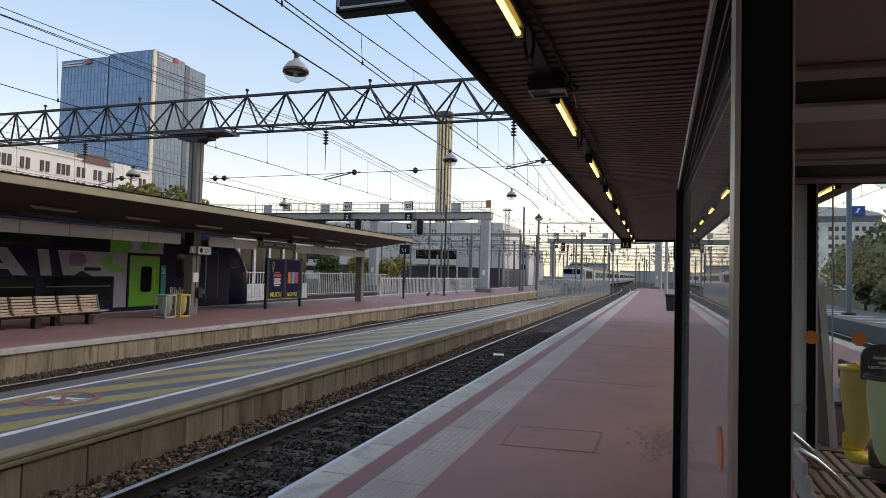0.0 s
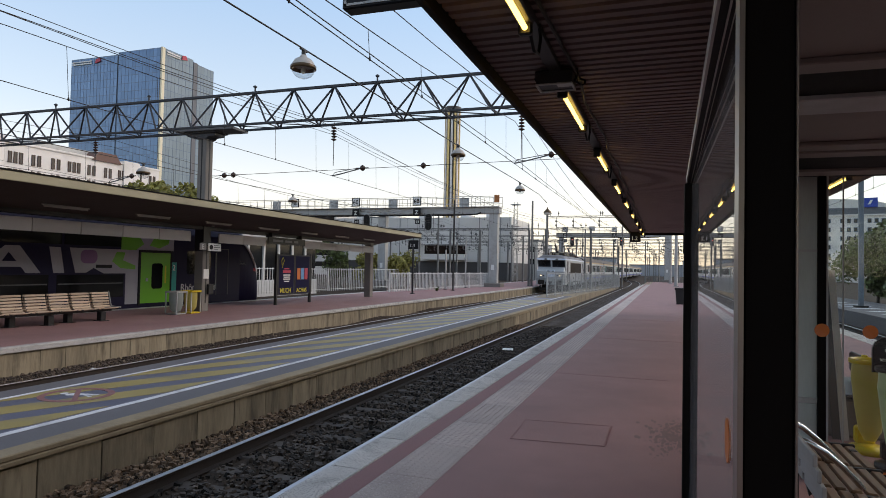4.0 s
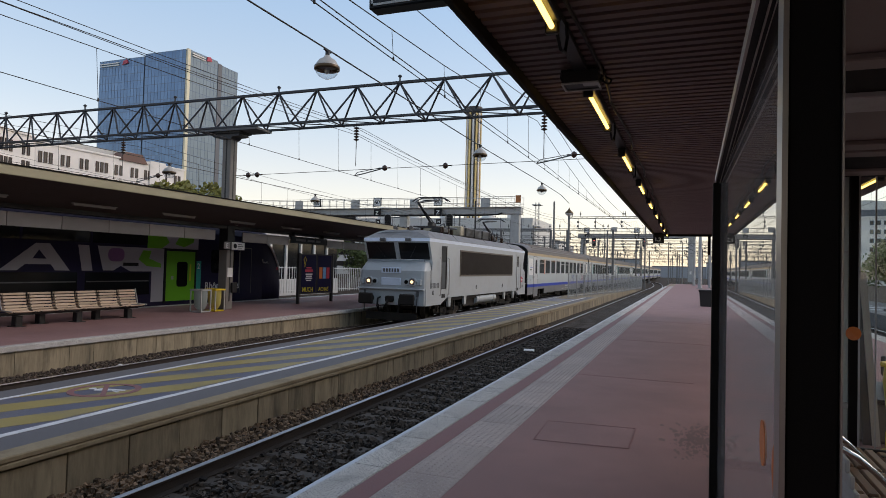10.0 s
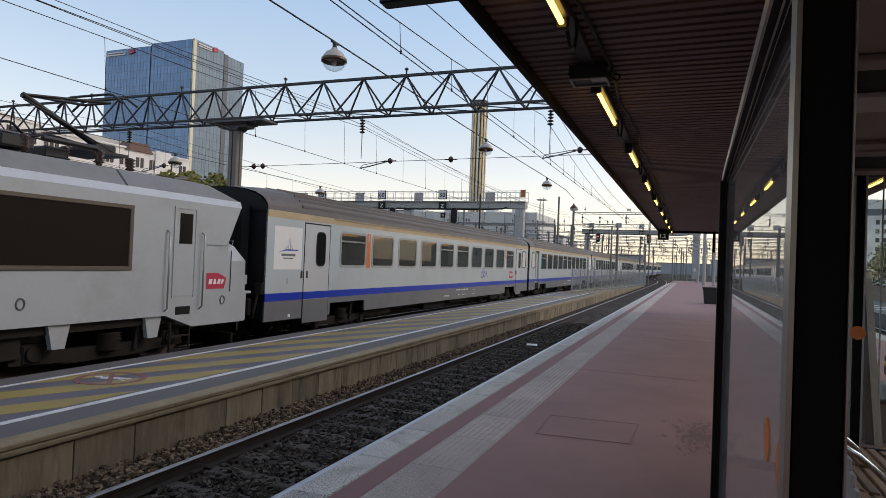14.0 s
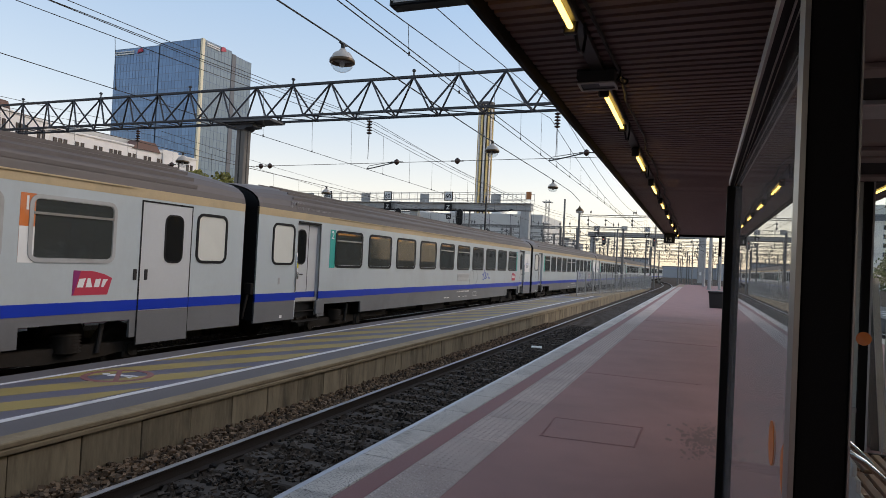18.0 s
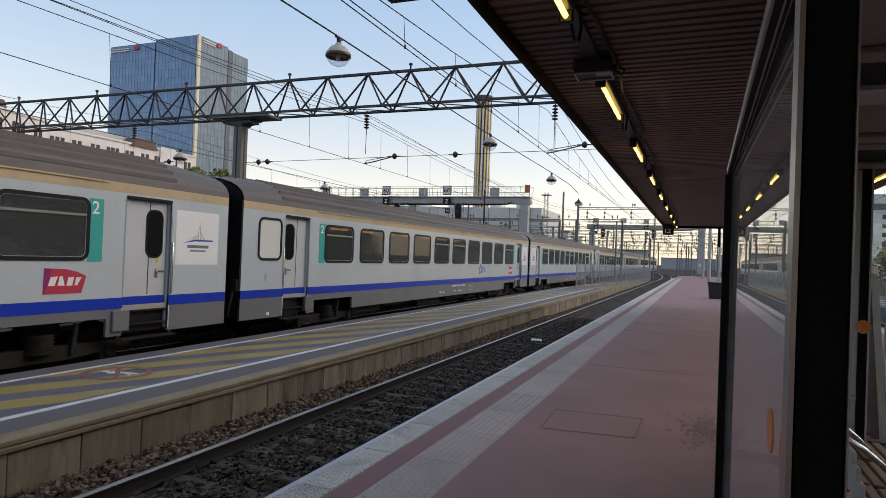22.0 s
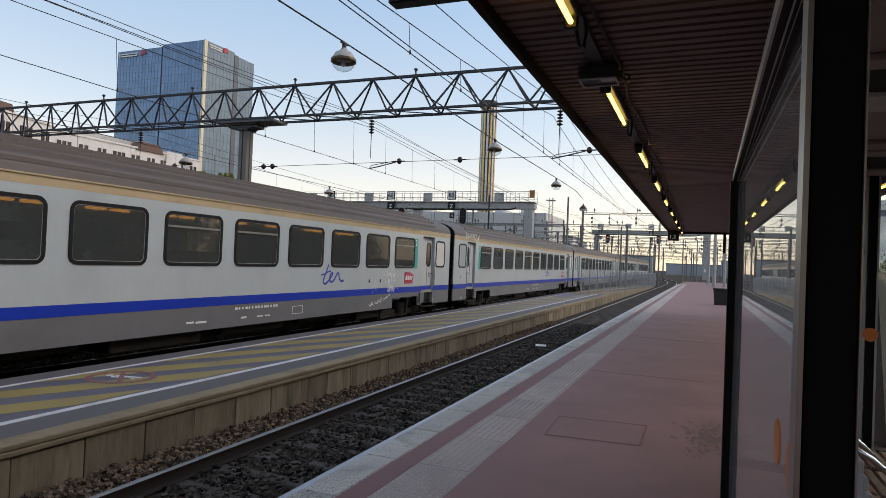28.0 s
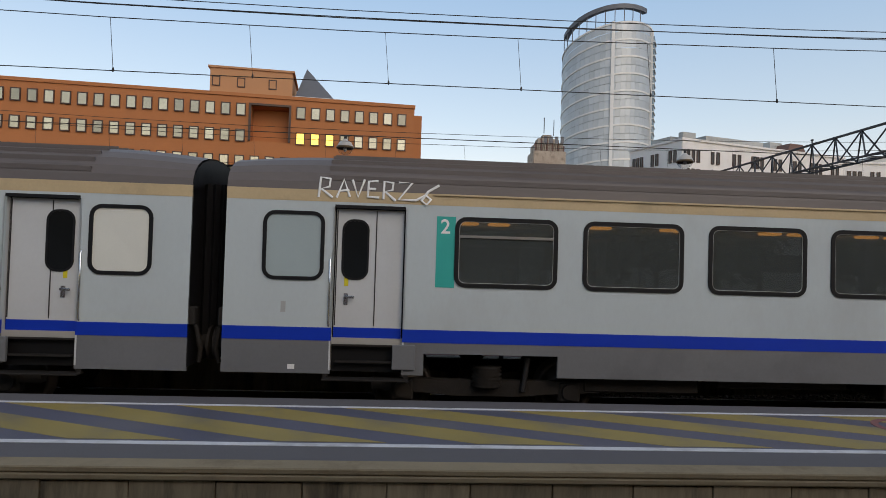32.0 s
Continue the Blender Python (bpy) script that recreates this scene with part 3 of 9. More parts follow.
hatch = part("hatch", M().prism([(-1.50, 7.36), (-0.55, 7.45), (-0.56, 6.60), (-1.47, 6.51)], "z", -0.02, 0.003), asphalt_red, platform, "flush utility cover")
hf = M()
hc = [(-1.515, 7.375), (-0.535, 7.467), (-0.545, 6.583), (-1.485, 6.493)]
for i in range(4):
    p, q = Vector((*hc[i], 0.003)), Vector((*hc[(i + 1) % 4], 0.003))
    n_ = Vector((q - p).normalized().cross((0, 0, 1))) * 0.007
    hf.add([p - n_, q - n_, q + n_, p + n_, p - n_ + Vector((0, 0, 0.002)), q - n_ + Vector((0, 0, 0.002)), q + n_ + Vector((0, 0, 0.002)), p + n_ + Vector((0, 0, 0.002))],
           [(3, 2, 1, 0), (4, 5, 6, 7), (0, 1, 5, 4), (1, 2, 6, 5), (2, 3, 7, 6), (3, 0, 4, 7)])
part("hatch_frame", hf, asphalt_dark, hatch, "dark metal frame")
cope = M().box(-0.155, -0.497, -0.14, 0.155, 0.497, 0.004, 0.012).mesh("coping_stone")
slab = M().box(-0.2475, -0.497, -0.04, 0.2475, 0.497, 0.002, 0.006).mesh("tactile_slab")
stud = M()
for i in range(8):
    for j in range(16):
        cx, cy = -0.2187 + 0.0625 * i, -0.469 + 0.0625 * j
        stud.add([(cx + 0.014 * math.cos(a * 1.047), cy + 0.014 * math.sin(a * 1.047), 0.002) for a in range(6)] +
                 [(cx + 0.009 * math.cos(a * 1.047), cy + 0.009 * math.sin(a * 1.047), 0.0065) for a in range(6)],
                 [(a, (a + 1) % 6, 6 + (a + 1) % 6, 6 + a) for a in range(6)] + [(6, 7, 8, 9, 10, 11)])
stud = stud.mesh("studs")
for k in range(-12, 88):
    part("coping_stone", cope, coping_mat, platform, at=(-2.612, 0.5 + k, 0))
    s = part("tactile_slab", slab, tactile_mat, platform, at=(-2.002, 0.5 + k, 0))
    if -2 < k < 22:
        part("studs", stud, tactile_mat, s)
part("platform_wall", M().box(-2.72, -30, -1.0, -2.69, 110, -0.14), concrete, platform, "stained concrete side wall")

# the low island between the two tracks
ISL = -0.17
island = thing("island_platform", "low service platform with worn yellow stripes on blue-grey paint", "platform", kind="structure")
part("slab", M().box(-9.12, -40, -1.0, -6.10, 47, ISL - 0.004), concrete, island, "concrete body")
part("paint_field", M().box(-8.58, -40, ISL - 0.02, -6.90, 43, ISL), paint_blue, island, "worn blue-grey painted field")
part("edge_band", M().box(-6.90, -40, ISL - 0.02, -6.30, 47, ISL - 0.001).box(-9.12, -40, ISL - 0.02, -8.58, 47, ISL - 0.001), island_grey, island, "grey asphalt along the edges")
part("coping", M().box(-6.30, -40, ISL - 0.05, -6.04, 47, ISL + 0.012, 0.012).box(-6.10, -40, ISL - 0.11, -6.03, 47, ISL - 0.055, 0.01), concrete_edge, island, "ochre-stained double lip of the edge")
part("white_line", M().box(-6.91, -40, ISL - 0.01, -6.80, 46, ISL + 0.004), paint_white, island, "white line")
part("white_line", M().box(-8.66, -40, ISL - 0.01, -8.58, 46, ISL + 0.004), paint_white, island, "white line")
stripe = M().prism([(-8.56, -3.80), (-8.56, -2.62), (-6.97, 1.15), (-6.97, -0.03)], "z", 0.0, 0.003).mesh("yellow_stripe")
for k in range(-9, 20):
    part("yellow_stripe", stripe, paint_yellow, island, at=(0, -1.09 + 2.172 * k, ISL))
pict = M()
for i in range(28):
    a, b = i * math.tau / 28, (i + 1) * math.tau / 28
    pict.add([(r * math.cos(t), r * math.sin(t), z) for z in (0.0, 0.006) for t in (a, b) for r in (0.40, 0.49)],
             [(0, 1, 3, 2), (4, 6, 7, 5), (0, 4, 5, 1), (2, 3, 7, 6), (0, 2, 6, 4), (1, 5, 7, 3)])
pict.prism([(-0.33, 0.28), (-0.28, 0.33), (0.33, -0.28), (0.28, -0.33)], "z", 0.0, 0.0065)
ped = part("no_walking_sign", pict, paint_red, island, "worn red prohibition ring on the ground", (-7.95, 6.9, ISL + 0.001))
part("figure", M().prism([(-0.05, -0.28), (0.02, -0.1), (-0.10, 0.1), (-0.05, 0.16), (0.06, 0.14), (0.10, -0.02), (0.15, -0.26), (0.08, -0.28), (0.03, -0.12), (0.0, -0.29)], "z", 0.0, 0.0055)
     .lathe([(0.0, 0.0055), (0.055, 0.0055), (0.055, 0.0)], (0.0, 0.24, 0), 12, False), paint_white, ped, "white walking pictogram", (0, 0, 0), 90)
panels = [M().box(-0.02, -0.388, -0.80, 0.02, 0.388, ISL - 0.11 - 0.012 * k, 0.003).mesh("wall_panel") for k in range(3)]
for k in range(70):
    part("wall_panel", panels[(k * 7 + k // 3) % 3], concrete, island, at=(-6.085 - 0.004 * ((k * 5) % 3), -5.831 + 0.79 * k, 0))
part("ramp", M().prism([(47, -1.0), (47, ISL - 0.01), (95, -0.55), (95, -1.0)], "x", -8.9, -6.25), concrete, island, "low concrete strip beyond the painted end")

# the far platform under its own roof
far_platform = thing("platform", "red asphalt platform with white edge and stained wall", "platform", kind="structure")
FP = -0.02
part("slab", M().box(-19.05, -40, -1.0, -12.50, 120, FP - 0.01), concrete, far_platform, "concrete body")
part("asphalt", M().box(-18.6, -40, FP - 0.02, -12.62, 120, FP), asphalt_red, far_platform, "dusty red asphalt")
part("coping", M().box(-12.62, -40, FP - 0.12, -12.40, 120, FP + 0.004, 0.015), coping_mat, far_platform, "pale coping")
part("coping", M().box(-19.10, -40, FP - 0.12, -18.6, 120, FP + 0.004, 0.015), coping_mat, far_platform, "pale coping")
wp = M().box(-0.02, -0.297, -0.80, 0.02, 0.297, FP - 0.125, 0.004).mesh("wall_panel")
for k in range(120):
    part("wall_panel", wp, concrete, far_platform, at=(-12.48 - 0.004 * (k * 5 % 3), 0.0 + 0.6 * k, 0))

# the platform on the other side of the shelter
other = thing("platform", "grey platform with white hatching across the tracks", "platform", kind="structure")
part("slab", M().box(9.0, -20, -1.0, 13.5, 120, -0.05), island_grey, other, "grey asphalt")
hatching = M().box(-0.9, -0.3, 0, 0.9, 0.3, 0.004).mesh("white_stripe")
for k in range(26):
    part("white_stripe", hatching, paint_white, other, at=(10.6, 12 + 2.6 * k, -0.05), turn=25)

# ---- the arriving train; each vehicle's own space: x 1.41 is the side towards the camera, y runs back from its front, z from the rail head ----
HW = 1.41
LC = 25.55


def rounded(y0, z0, y1, z1, r, n=5):
    """A rounded rectangle as (y, z) points."""
    out = []
    for cy, cz, a in ((y1 - r, z1 - r, 0), (y0 + r, z1 - r, 90), (y0 + r, z0 + r, 180), (y1 - r, z0 + r, 270)):
        out += [(cy + r * math.cos(radians(a + 90 * k / n)), cz + r * math.sin(radians(a + 90 * k / n))) for k in range(n + 1)]
    return out


def rim(w, h, r, t, d):
    """A rounded frame of width t round an opening w by h, centred at 0, d deep along x."""
    m = M()
    o, i = rounded(-w / 2 - t, -h / 2 - t, w / 2 + t, h / 2 + t, r + t), rounded(-w / 2, -h / 2, w / 2, h / 2, r)
    n = len(o)
    v = [(0, *p) for p in o] + [(0, *p) for p in i] + [(d, *p) for p in o] + [(d, *p) for p in i]
    f = []
    for k in range(n):
        j = (k + 1) % n
        f += [(k, j, n + j, n + k), (2 * n + k, 3 * n + k, 3 * n + j, 2 * n + j), (k, 2 * n + k, 2 * n + j, j), (n + k, n + j, 3 * n + j, 3 * n + k)]
    return m.add(v, f)


def plate(w, h, r, d):
    """A rounded sheet, centred at 0, d thick along x."""
    return M().prism(rounded(-w / 2, -h / 2, w / 2, h / 2, r), "x", 0, d)


def wall_with_holes(x, thick, ys, z0, z1, holes):
    """An upright wall along y in one piece, with rectangular holes (y0, y1, z0, z1)."""
    cy = sorted({ys[0], ys[1], *[c for h in holes for c in h[:2]]})
    cz = sorted({z0, z1, *[c for h in holes for c in h[2:] if z0 <= c <= z1]})
    m, at = M(), {}
    solid = {(i, j) for i in range(len(cy) - 1) for j in range(len(cz) - 1)
             if not any(h[0] < (cy[i] + cy[i + 1]) / 2 < h[1] and h[2] < (cz[j] + cz[j + 1]) / 2 < h[3] for h in holes)}

    def vert(side, i, j):
        if (side, i, j) not in at:
            at[side, i, j] = len(m.v)
            m.v.append((x - thick * side, cy[i], cz[j]))
        return at[side, i, j]

    for i, j in solid:
        c = ((i, j), (i + 1, j), (i + 1, j + 1), (i, j + 1))
        m.f.append(tuple(vert(0, *p) for p in c))
        m.f.append(tuple(vert(1, *p) for p in c[::-1]))
        for k, nb in enumerate(((i, j - 1), (i + 1, j), (i, j + 1), (i - 1, j))):
            if nb not in solid:
                p, q = c[k], c[(k + 1) % 4]
                m.f.append((vert(0, *q), vert(0, *p), vert(1, *p), vert(1, *q)))
    m.s = [False] * len(m.f)
    return m


def bogie(parent, y, gauge_y=1.28, r=0.45):
    b = part("bogie", M().box(-0.97, y - 0.3, 0.40, 0.97, y + 0.3, 0.60, 0.03), underframe, parent, "sooty bogie bolster")
    for s in (-1.055, 1.055):
        part("side_frame", shared("sideframe", lambda: M().prism([(-1.75, 0.44), (-0.95, 0.40), (-0.5, 0.36), (0.5, 0.36), (0.95, 0.40), (1.75, 0.44), (1.75, 0.60), (-1.75, 0.60)], "x", -0.075, 0.075)), underframe, b, "sooty side frame", (s, y, 0))
    wheel = shared("wheel%.2f" % r, lambda: M().lathe([(0.0, 0.05), (r * 0.40, 0.05), (r * 0.42, 0.03), (r * 0.80, 0.02), (r * 0.84, 0.07), (r, 0.07), (r, -0.05), (r + 0.03, -0.06), (r + 0.03, -0.09), (r * 0.84, -0.09), (0.0, -0.05)], n=24))
    for k in (-gauge_y, gauge_y):
        part("axle", shared("axle", lambda: M().cyl((-0.7, 0, 0), (0.7, 0, 0), 0.09, 10)), wheel_mat, b, "steel axle", (0, y + k, r))
        for s in (-1, 1):
            wh = part("wheel", wheel, wheel_mat, b, "worn steel wheel")
            wh.matrix_basis = Matrix.Translation((s * 0.75, y + k, r)) @ Matrix.Rotation(s * math.pi / 2, 4, "Y")
        for s in (-1.055, 1.055):
            part("axle_box", M().box(s - 0.10, y + k - 0.17, r - 0.17, s + 0.10, y + k + 0.17, r + 0.15, 0.03).cyl((s, y + k, r), (s + math.copysign(0.14, s), y + k, r), 0.12, 12), underframe, b)
    for s in (-1.10, 1.10):
        prof = [(0.0, 0.0)] + [(0.24 if c % 2 else 0.19, 0.028 * c) for c in range(12)] + [(0.0, 0.308)]
        part("spring", shared("spring", lambda: M().lathe(prof, n=16)), underframe, b, "dusty coil spring", (s, y, 0.50))
        part("damper", M().cyl((s + math.copysign(0.06, s), y + 0.55, 0.45), (s + math.copysign(0.06, s), y + 0.62, 0.95), 0.045, 8), steel_dark, b)
    return b


WIN_Y = [4.105 + 1.9287 * k for k in range(10)]
ROOF = [(1.41, 3.38), (1.395, 3.50), (1.33, 3.64), (1.20, 3.77), (1.0, 3.88), (0.72, 3.965), (0.38, 4.02), (0.0, 4.04)]
SHAPES = {}


def shared(key, make):
    if key not in SHAPES:
        SHAPES[key] = make().mesh(key)
    return SHAPES[key]


def coach(label, first, poster_front, poster_rear, lit_front=False, lit_rear=True, group="coaches of the train"):
    c = thing("passenger_coach", label, "railway coach", group=group)
    door_y = ((1.56, 2.60), (LC - 2.60, LC - 1.56))
    wide = (1.55, 2.78)
    holes_s = [(y - 0.725, y + 0.725, 2.065, 2.995) for y in WIN_Y]
    recess = list(door_y)
    if first:
        recess = []
    upper = holes_s + [(a, b, 1.37, 3.14) for a, b in recess]
    for s in (1, -1):
        side = wall_with_holes(HW, 0.05, (0.0, LC), 1.37, 3.21, upper)
        low = wall_with_holes(HW - 0.004, 0.05, (0.0, LC), 0.70, 1.18,
                              [(a, b, 0.70, 1.18) for a, b in recess] + [(2.92, 4.92, 0.70, 1.02), (LC - 4.92, LC - 2.92, 0.70, 1.02)])
        band = wall_with_holes(HW + 0.002, 0.05, (0.0, LC), 1.18, 1.37, [(a, b, 1.18, 1.37) for a, b in recess])
        top = M().box(HW - 0.05, 0.0, 3.21, HW + 0.003, LC, 3.38).box(HW + 0.003, 3.0, 3.352, HW + 0.03, LC - 3.0, 3.372)
        flip = pose(0, LC, 0, 0, 0, 180) if s < 0 else Matrix.Identity(4)
        body = part("side_wall", shared(f"side{first}{s}", lambda: side.moved(flip)), coach_grey, c, "light grey painted side wall")
        part("skirt", shared(f"skirt{first}{s}", lambda: low.moved(flip)), coach_skirt, c, "dark grey skirt")
        part("waist_band", shared(f"band{first}{s}", lambda: band.moved(flip)), coach_blue, c, "dark blue waist band")
        part("cantrail", shared(f"top{s}", lambda: top.moved(flip)), coach_cream, c, "tan cantrail with dirt streaks")

        def put(name, key, make, material, parent, label="", at=(0, 0, 0)):
            m = Matrix.Translation(at)
            ob = part(name, shared(key, make), material, parent, label)
            ob.matrix_basis = flip @ m
            return ob

        for k, y in enumerate(WIN_Y):
            w = put("window", "window%d" % first, lambda: rim(1.42, 0.92, 0.10, 0.062, 0.03), steel_grey if first else rubber, c, "grey metal window frame" if first else "black rubber window frame", (HW - 0.012, y, 2.53))
            part("pane", shared("pane%d" % s, lambda: plate(1.46, 0.96, 0.10, 0.008)), pane_train if s > 0 else pane_dark, w, "tinted pane", (0.004, 0, 0))
            part("inner_rim", shared("inner_rim", lambda: rim(1.40, 0.90, 0.09, 0.008, 0.008)), steel_grey, w, "thin grey inner rim", (0.012, 0, 0))
            if k in (0, 4, 5, 9):
                part("vent_bar", shared("vent_bar", lambda: M().box(0, -0.70, 0.21, 0.02, 0.70, 0.255, 0.005)), frame_alu, w, "bright bar of the opening light", (0.012, 0, 0))
        for e in (0, 1):
            def at_end(y):
                return y if e == 0 else LC - y
            poster = (poster_front, poster_rear)[e]
            if s > 0 and poster:
                p = put("poster", "poster", lambda: M().box(0, -0.58, 0, 0.004, 0.58, 1.06), sign_white, c, "white regional poster on the end panel", (HW, at_end(0.86), 1.95))
                part("arc", shared("arc", lambda: M().prism([(-0.42, 0.42), (-0.1, 0.50), (0.42, 0.50), (0.42, 0.47), (-0.1, 0.465)], "x", 0, 0.004)), blue_print, p, "dark blue arc", (0.003, 0, 0))
                fan = M()
                for i, h in enumerate((0.62, 0.66, 0.78, 0.90, 0.72)):
                    fan.prism([(-0.2 + 0.09 * i, 0.5), (-0.17 + 0.09 * i, 0.5), (0.03, h)], "x", 0, 0.003)
                part("fan", fan, steel_grey, p, "thin grey rays", (0.003, 0, 0))
                part("caption", M().box(0, -0.28, 0.33, 0.003, 0.30, 0.39).box(0, -0.2, 0.26, 0.003, 0.22, 0.29), coach_skirt, p, "dark bars of small print", (0.003, 0, 0))
            else:
                w = put("lavatory_window", "lav", lambda: rim(0.78, 0.90, 0.12, 0.055, 0.03), rubber, c, "black frame of the lavatory window", (HW - 0.012, at_end(0.98), 2.555))
                part("pane", shared("lavpane%d" % (lit_front, lit_rear)[e], lambda: plate(0.80, 0.92, 0.12, 0.008)), frosted_lit if (lit_front, lit_rear)[e] else frosted, w, "frosted pane in a brighter colour" if (lit_front, lit_rear)[e] else "frosted grey pane", (0.006, 0, 0))
            if first:
                d = put("door", "wdoor", lambda: M().box(0, -0.60, 0.56, 0.012, 0.60, 3.14, 0.004), coach_door, c, "flush grey folding door", (HW - 0.004, at_end(2.17), 0))
                part("lower_door", shared("lowdoor", lambda: M().box(0, -0.60, 0.56, 0.006, 0.60, 1.17)), coach_skirt, d, "dark grey lower panel", (0.012, 0, 0))
                part("door_band", shared("doorband", lambda: M().box(0, -0.60, 1.18, 0.008, 0.60, 1.37)), coach_blue, d, "blue band", (0.012, 0, 0))
                part("door_window", shared("wdw", lambda: plate(0.40, 0.86, 0.12, 0.008)), pane_dark, d, "dark rounded pane", (0.012, 0.16, 2.50))
                part("door_window_frame", shared("wdwf", lambda: rim(0.40, 0.86, 0.12, 0.03, 0.012)), rubber, d, "black rubber rim", (0.012, 0.16, 2.50))
                part("door_seal", shared("dseal", lambda: M().box(0, -0.62, 0.55, 0.014, -0.595, 3.16).box(0, 0.595, 0.55, 0.014, 0.62, 3.16).box(0, -0.62, 3.14, 0.02, 0.62, 3.17)), rubber, d, "black door seal")
                part("handle", shared("wh", lambda: M().box(0, -0.66, 1.72, 0.02, -0.74, 1.92, 0.01).box(0, -0.5, 1.72, 0.02, -0.42, 1.92, 0.01)), steel_dark, d, "dark door handle")
            else:
                d = put("door", "rdoor", lambda: M().box(0, -0.50, 1.17, 0.03, 0.50, 3.12, 0.006), coach_door, c, "grey folding door set in its recess", (HW - 0.13, at_end(2.08), 0))
                part("door_band", shared("rdband", lambda: M().box(0, -0.497, 1.18, 0.004, 0.497, 1.37)), coach_blue, d, "blue band across the door", (0.03, 0, 0))
                part("door_leaf_line", shared("dll", lambda: M().box(0, 0.085, 1.40, 0.006, 0.10, 3.10).box(0, -0.49, 1.40, 0.006, -0.475, 3.1)), steel_dark, d, "dark joint between leaves", (0.031, 0, 0))
                part("door_window", shared("rdw", lambda: plate(0.34, 0.84, 0.13, 0.008)), pane_dark, d, "dark rounded pane", (0.03, -0.21 if e == 0 else 0.21, 2.52))
                part("door_window_frame", shared("rdwf", lambda: rim(0.34, 0.84, 0.13, 0.03, 0.012)), rubber, d, "black rubber rim", (0.03, -0.21 if e == 0 else 0.21, 2.52))
                part("handle", shared("rh", lambda: M().cyl((0.04, 0, 0), (0.11, 0, 0), 0.018, 8).box(0.09, -0.02, -0.02, 0.11, 0.13, 0.02, 0.008).box(0.03, -0.03, -0.12, 0.045, 0.03, 0.05)), chrome, d, "bright lever handle", (0, -0.33 if e == 0 else 0.28, 1.82))
                part("sticker", shared("stick", lambda: M().box(0.031, -0.03, 0, 0.034, 0.03, 0.14)), sign_yellow, d, "yellow sticker", (0, -0.33 if e == 0 else 0.30, 1.98))
                part("grab_rail", shared("grab", lambda: M().tube([(0.02, 0, 1.35), (0.09, 0, 1.42), (0.09, 0, 2.35), (0.02, 0, 2.42)], 0.016, 8)), chrome, d, "bright grab rail", (0.06, -0.56 if e == 0 else 0.56, 0))
                rec = put("door_recess", "drec", lambda: M().box(-0.16, -0.53, 0.72, -0.13, 0.53, 3.2), rubber, c, "dark door surround", (HW, at_end(2.08), 0))
                part("lintel", shared("drlint", lambda: M().box(-0.128, -0.515, 3.125, 0.012, 0.515, 3.17)), rubber, rec)
                for q in (-0.5325, 0.5325):
                    part("jamb", shared("drjamb", lambda: M().box(-0.128, -0.0125, 0.75, 0.0, 0.0125, 3.14)), coach_door, rec, "", (0, q, 0))
                put("step", "step", lambda: M().box(-0.30, -0.50, 1.10, -0.01, 0.50, 1.13, 0.006).box(-0.24, -0.46, 0.86, 0.0, 0.46, 0.885, 0.006).box(-0.26, -0.46, 0.87, -0.24, 0.46, 1.12).box(-0.10, -0.62, 0.62, 0.14, 0.62, 0.645, 0.006)
                    .box(-0.05, -0.62, 0.64, -0.01, -0.55, 1.15).box(-0.05, 0.55, 0.64, -0.01, 0.62, 1.15), underframe, c, "sooty entrance steps", (HW, at_end(2.08), 0))
                put("step_box", "stepbox", lambda: M().box(-0.02, -0.24, 0.78, 0.05, 0.10, 1.14, 0.01), coach_skirt, c, "grey box beside the steps", (HW, at_end(2.08) + (0.62 if e == 0 else -0.50), 0))
            # class number on its coloured strip
            if first:
                yy = 5.05 if e == 0 else 20.67
                strip = put("class_strip", "strip1", lambda: M().box(0, -0.12, 2.0, 0.004, 0.12, 3.05), orange_print, c, "orange first class strip", (HW, yy, 0))
                if e == 1:
                    part("white_half", shared("whalf", lambda: M().box(0.004, -0.12, 2.0, 0.006, 0.12, 2.55)), sign_white, strip, "white lower half")
            else:
                yy = 3.20 if e == 0 else LC - 3.20
                strip = put("class_strip", "strip2", lambda: M().box(0, -0.14, 2.0, 0.004, 0.14, 3.05), teal_print, c, "teal second class strip", (HW, yy, 0))
            n = lettering("class_number", "1" if first else "2", 0.30, sign_white, strip, facing(0.004, -0.085, 2.80), 0.002) if e + s == 1 else None
            if n is None:
                n = part("class_number", SHAPES["number%d" % first], sign_white, strip, at=None)
                n.matrix_basis = facing(0.004, -0.085, 2.80)
            else:
                SHAPES["number%d" % first] = n.data
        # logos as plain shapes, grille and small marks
        lg = put("logo", "logo", lambda: M().prism([(-0.36, -0.21), (-0.35, 0.20), (0.02, 0.185), (0.22, 0.14), (0.38, 0.07), (0.30, -0.21)], "x", 0, 0.004), red_print, c, "red and purple company badge", (HW, 21.83, 1.69))
        part("logo_shade", shared("lshade", lambda: M().prism([(-0.36, -0.21), (-0.35, 0.20), (-0.22, 0.195), (-0.34, -0.21)], "x", 0, 0.002)), purple_print, lg, "purple corner", (0.004, 0, 0))
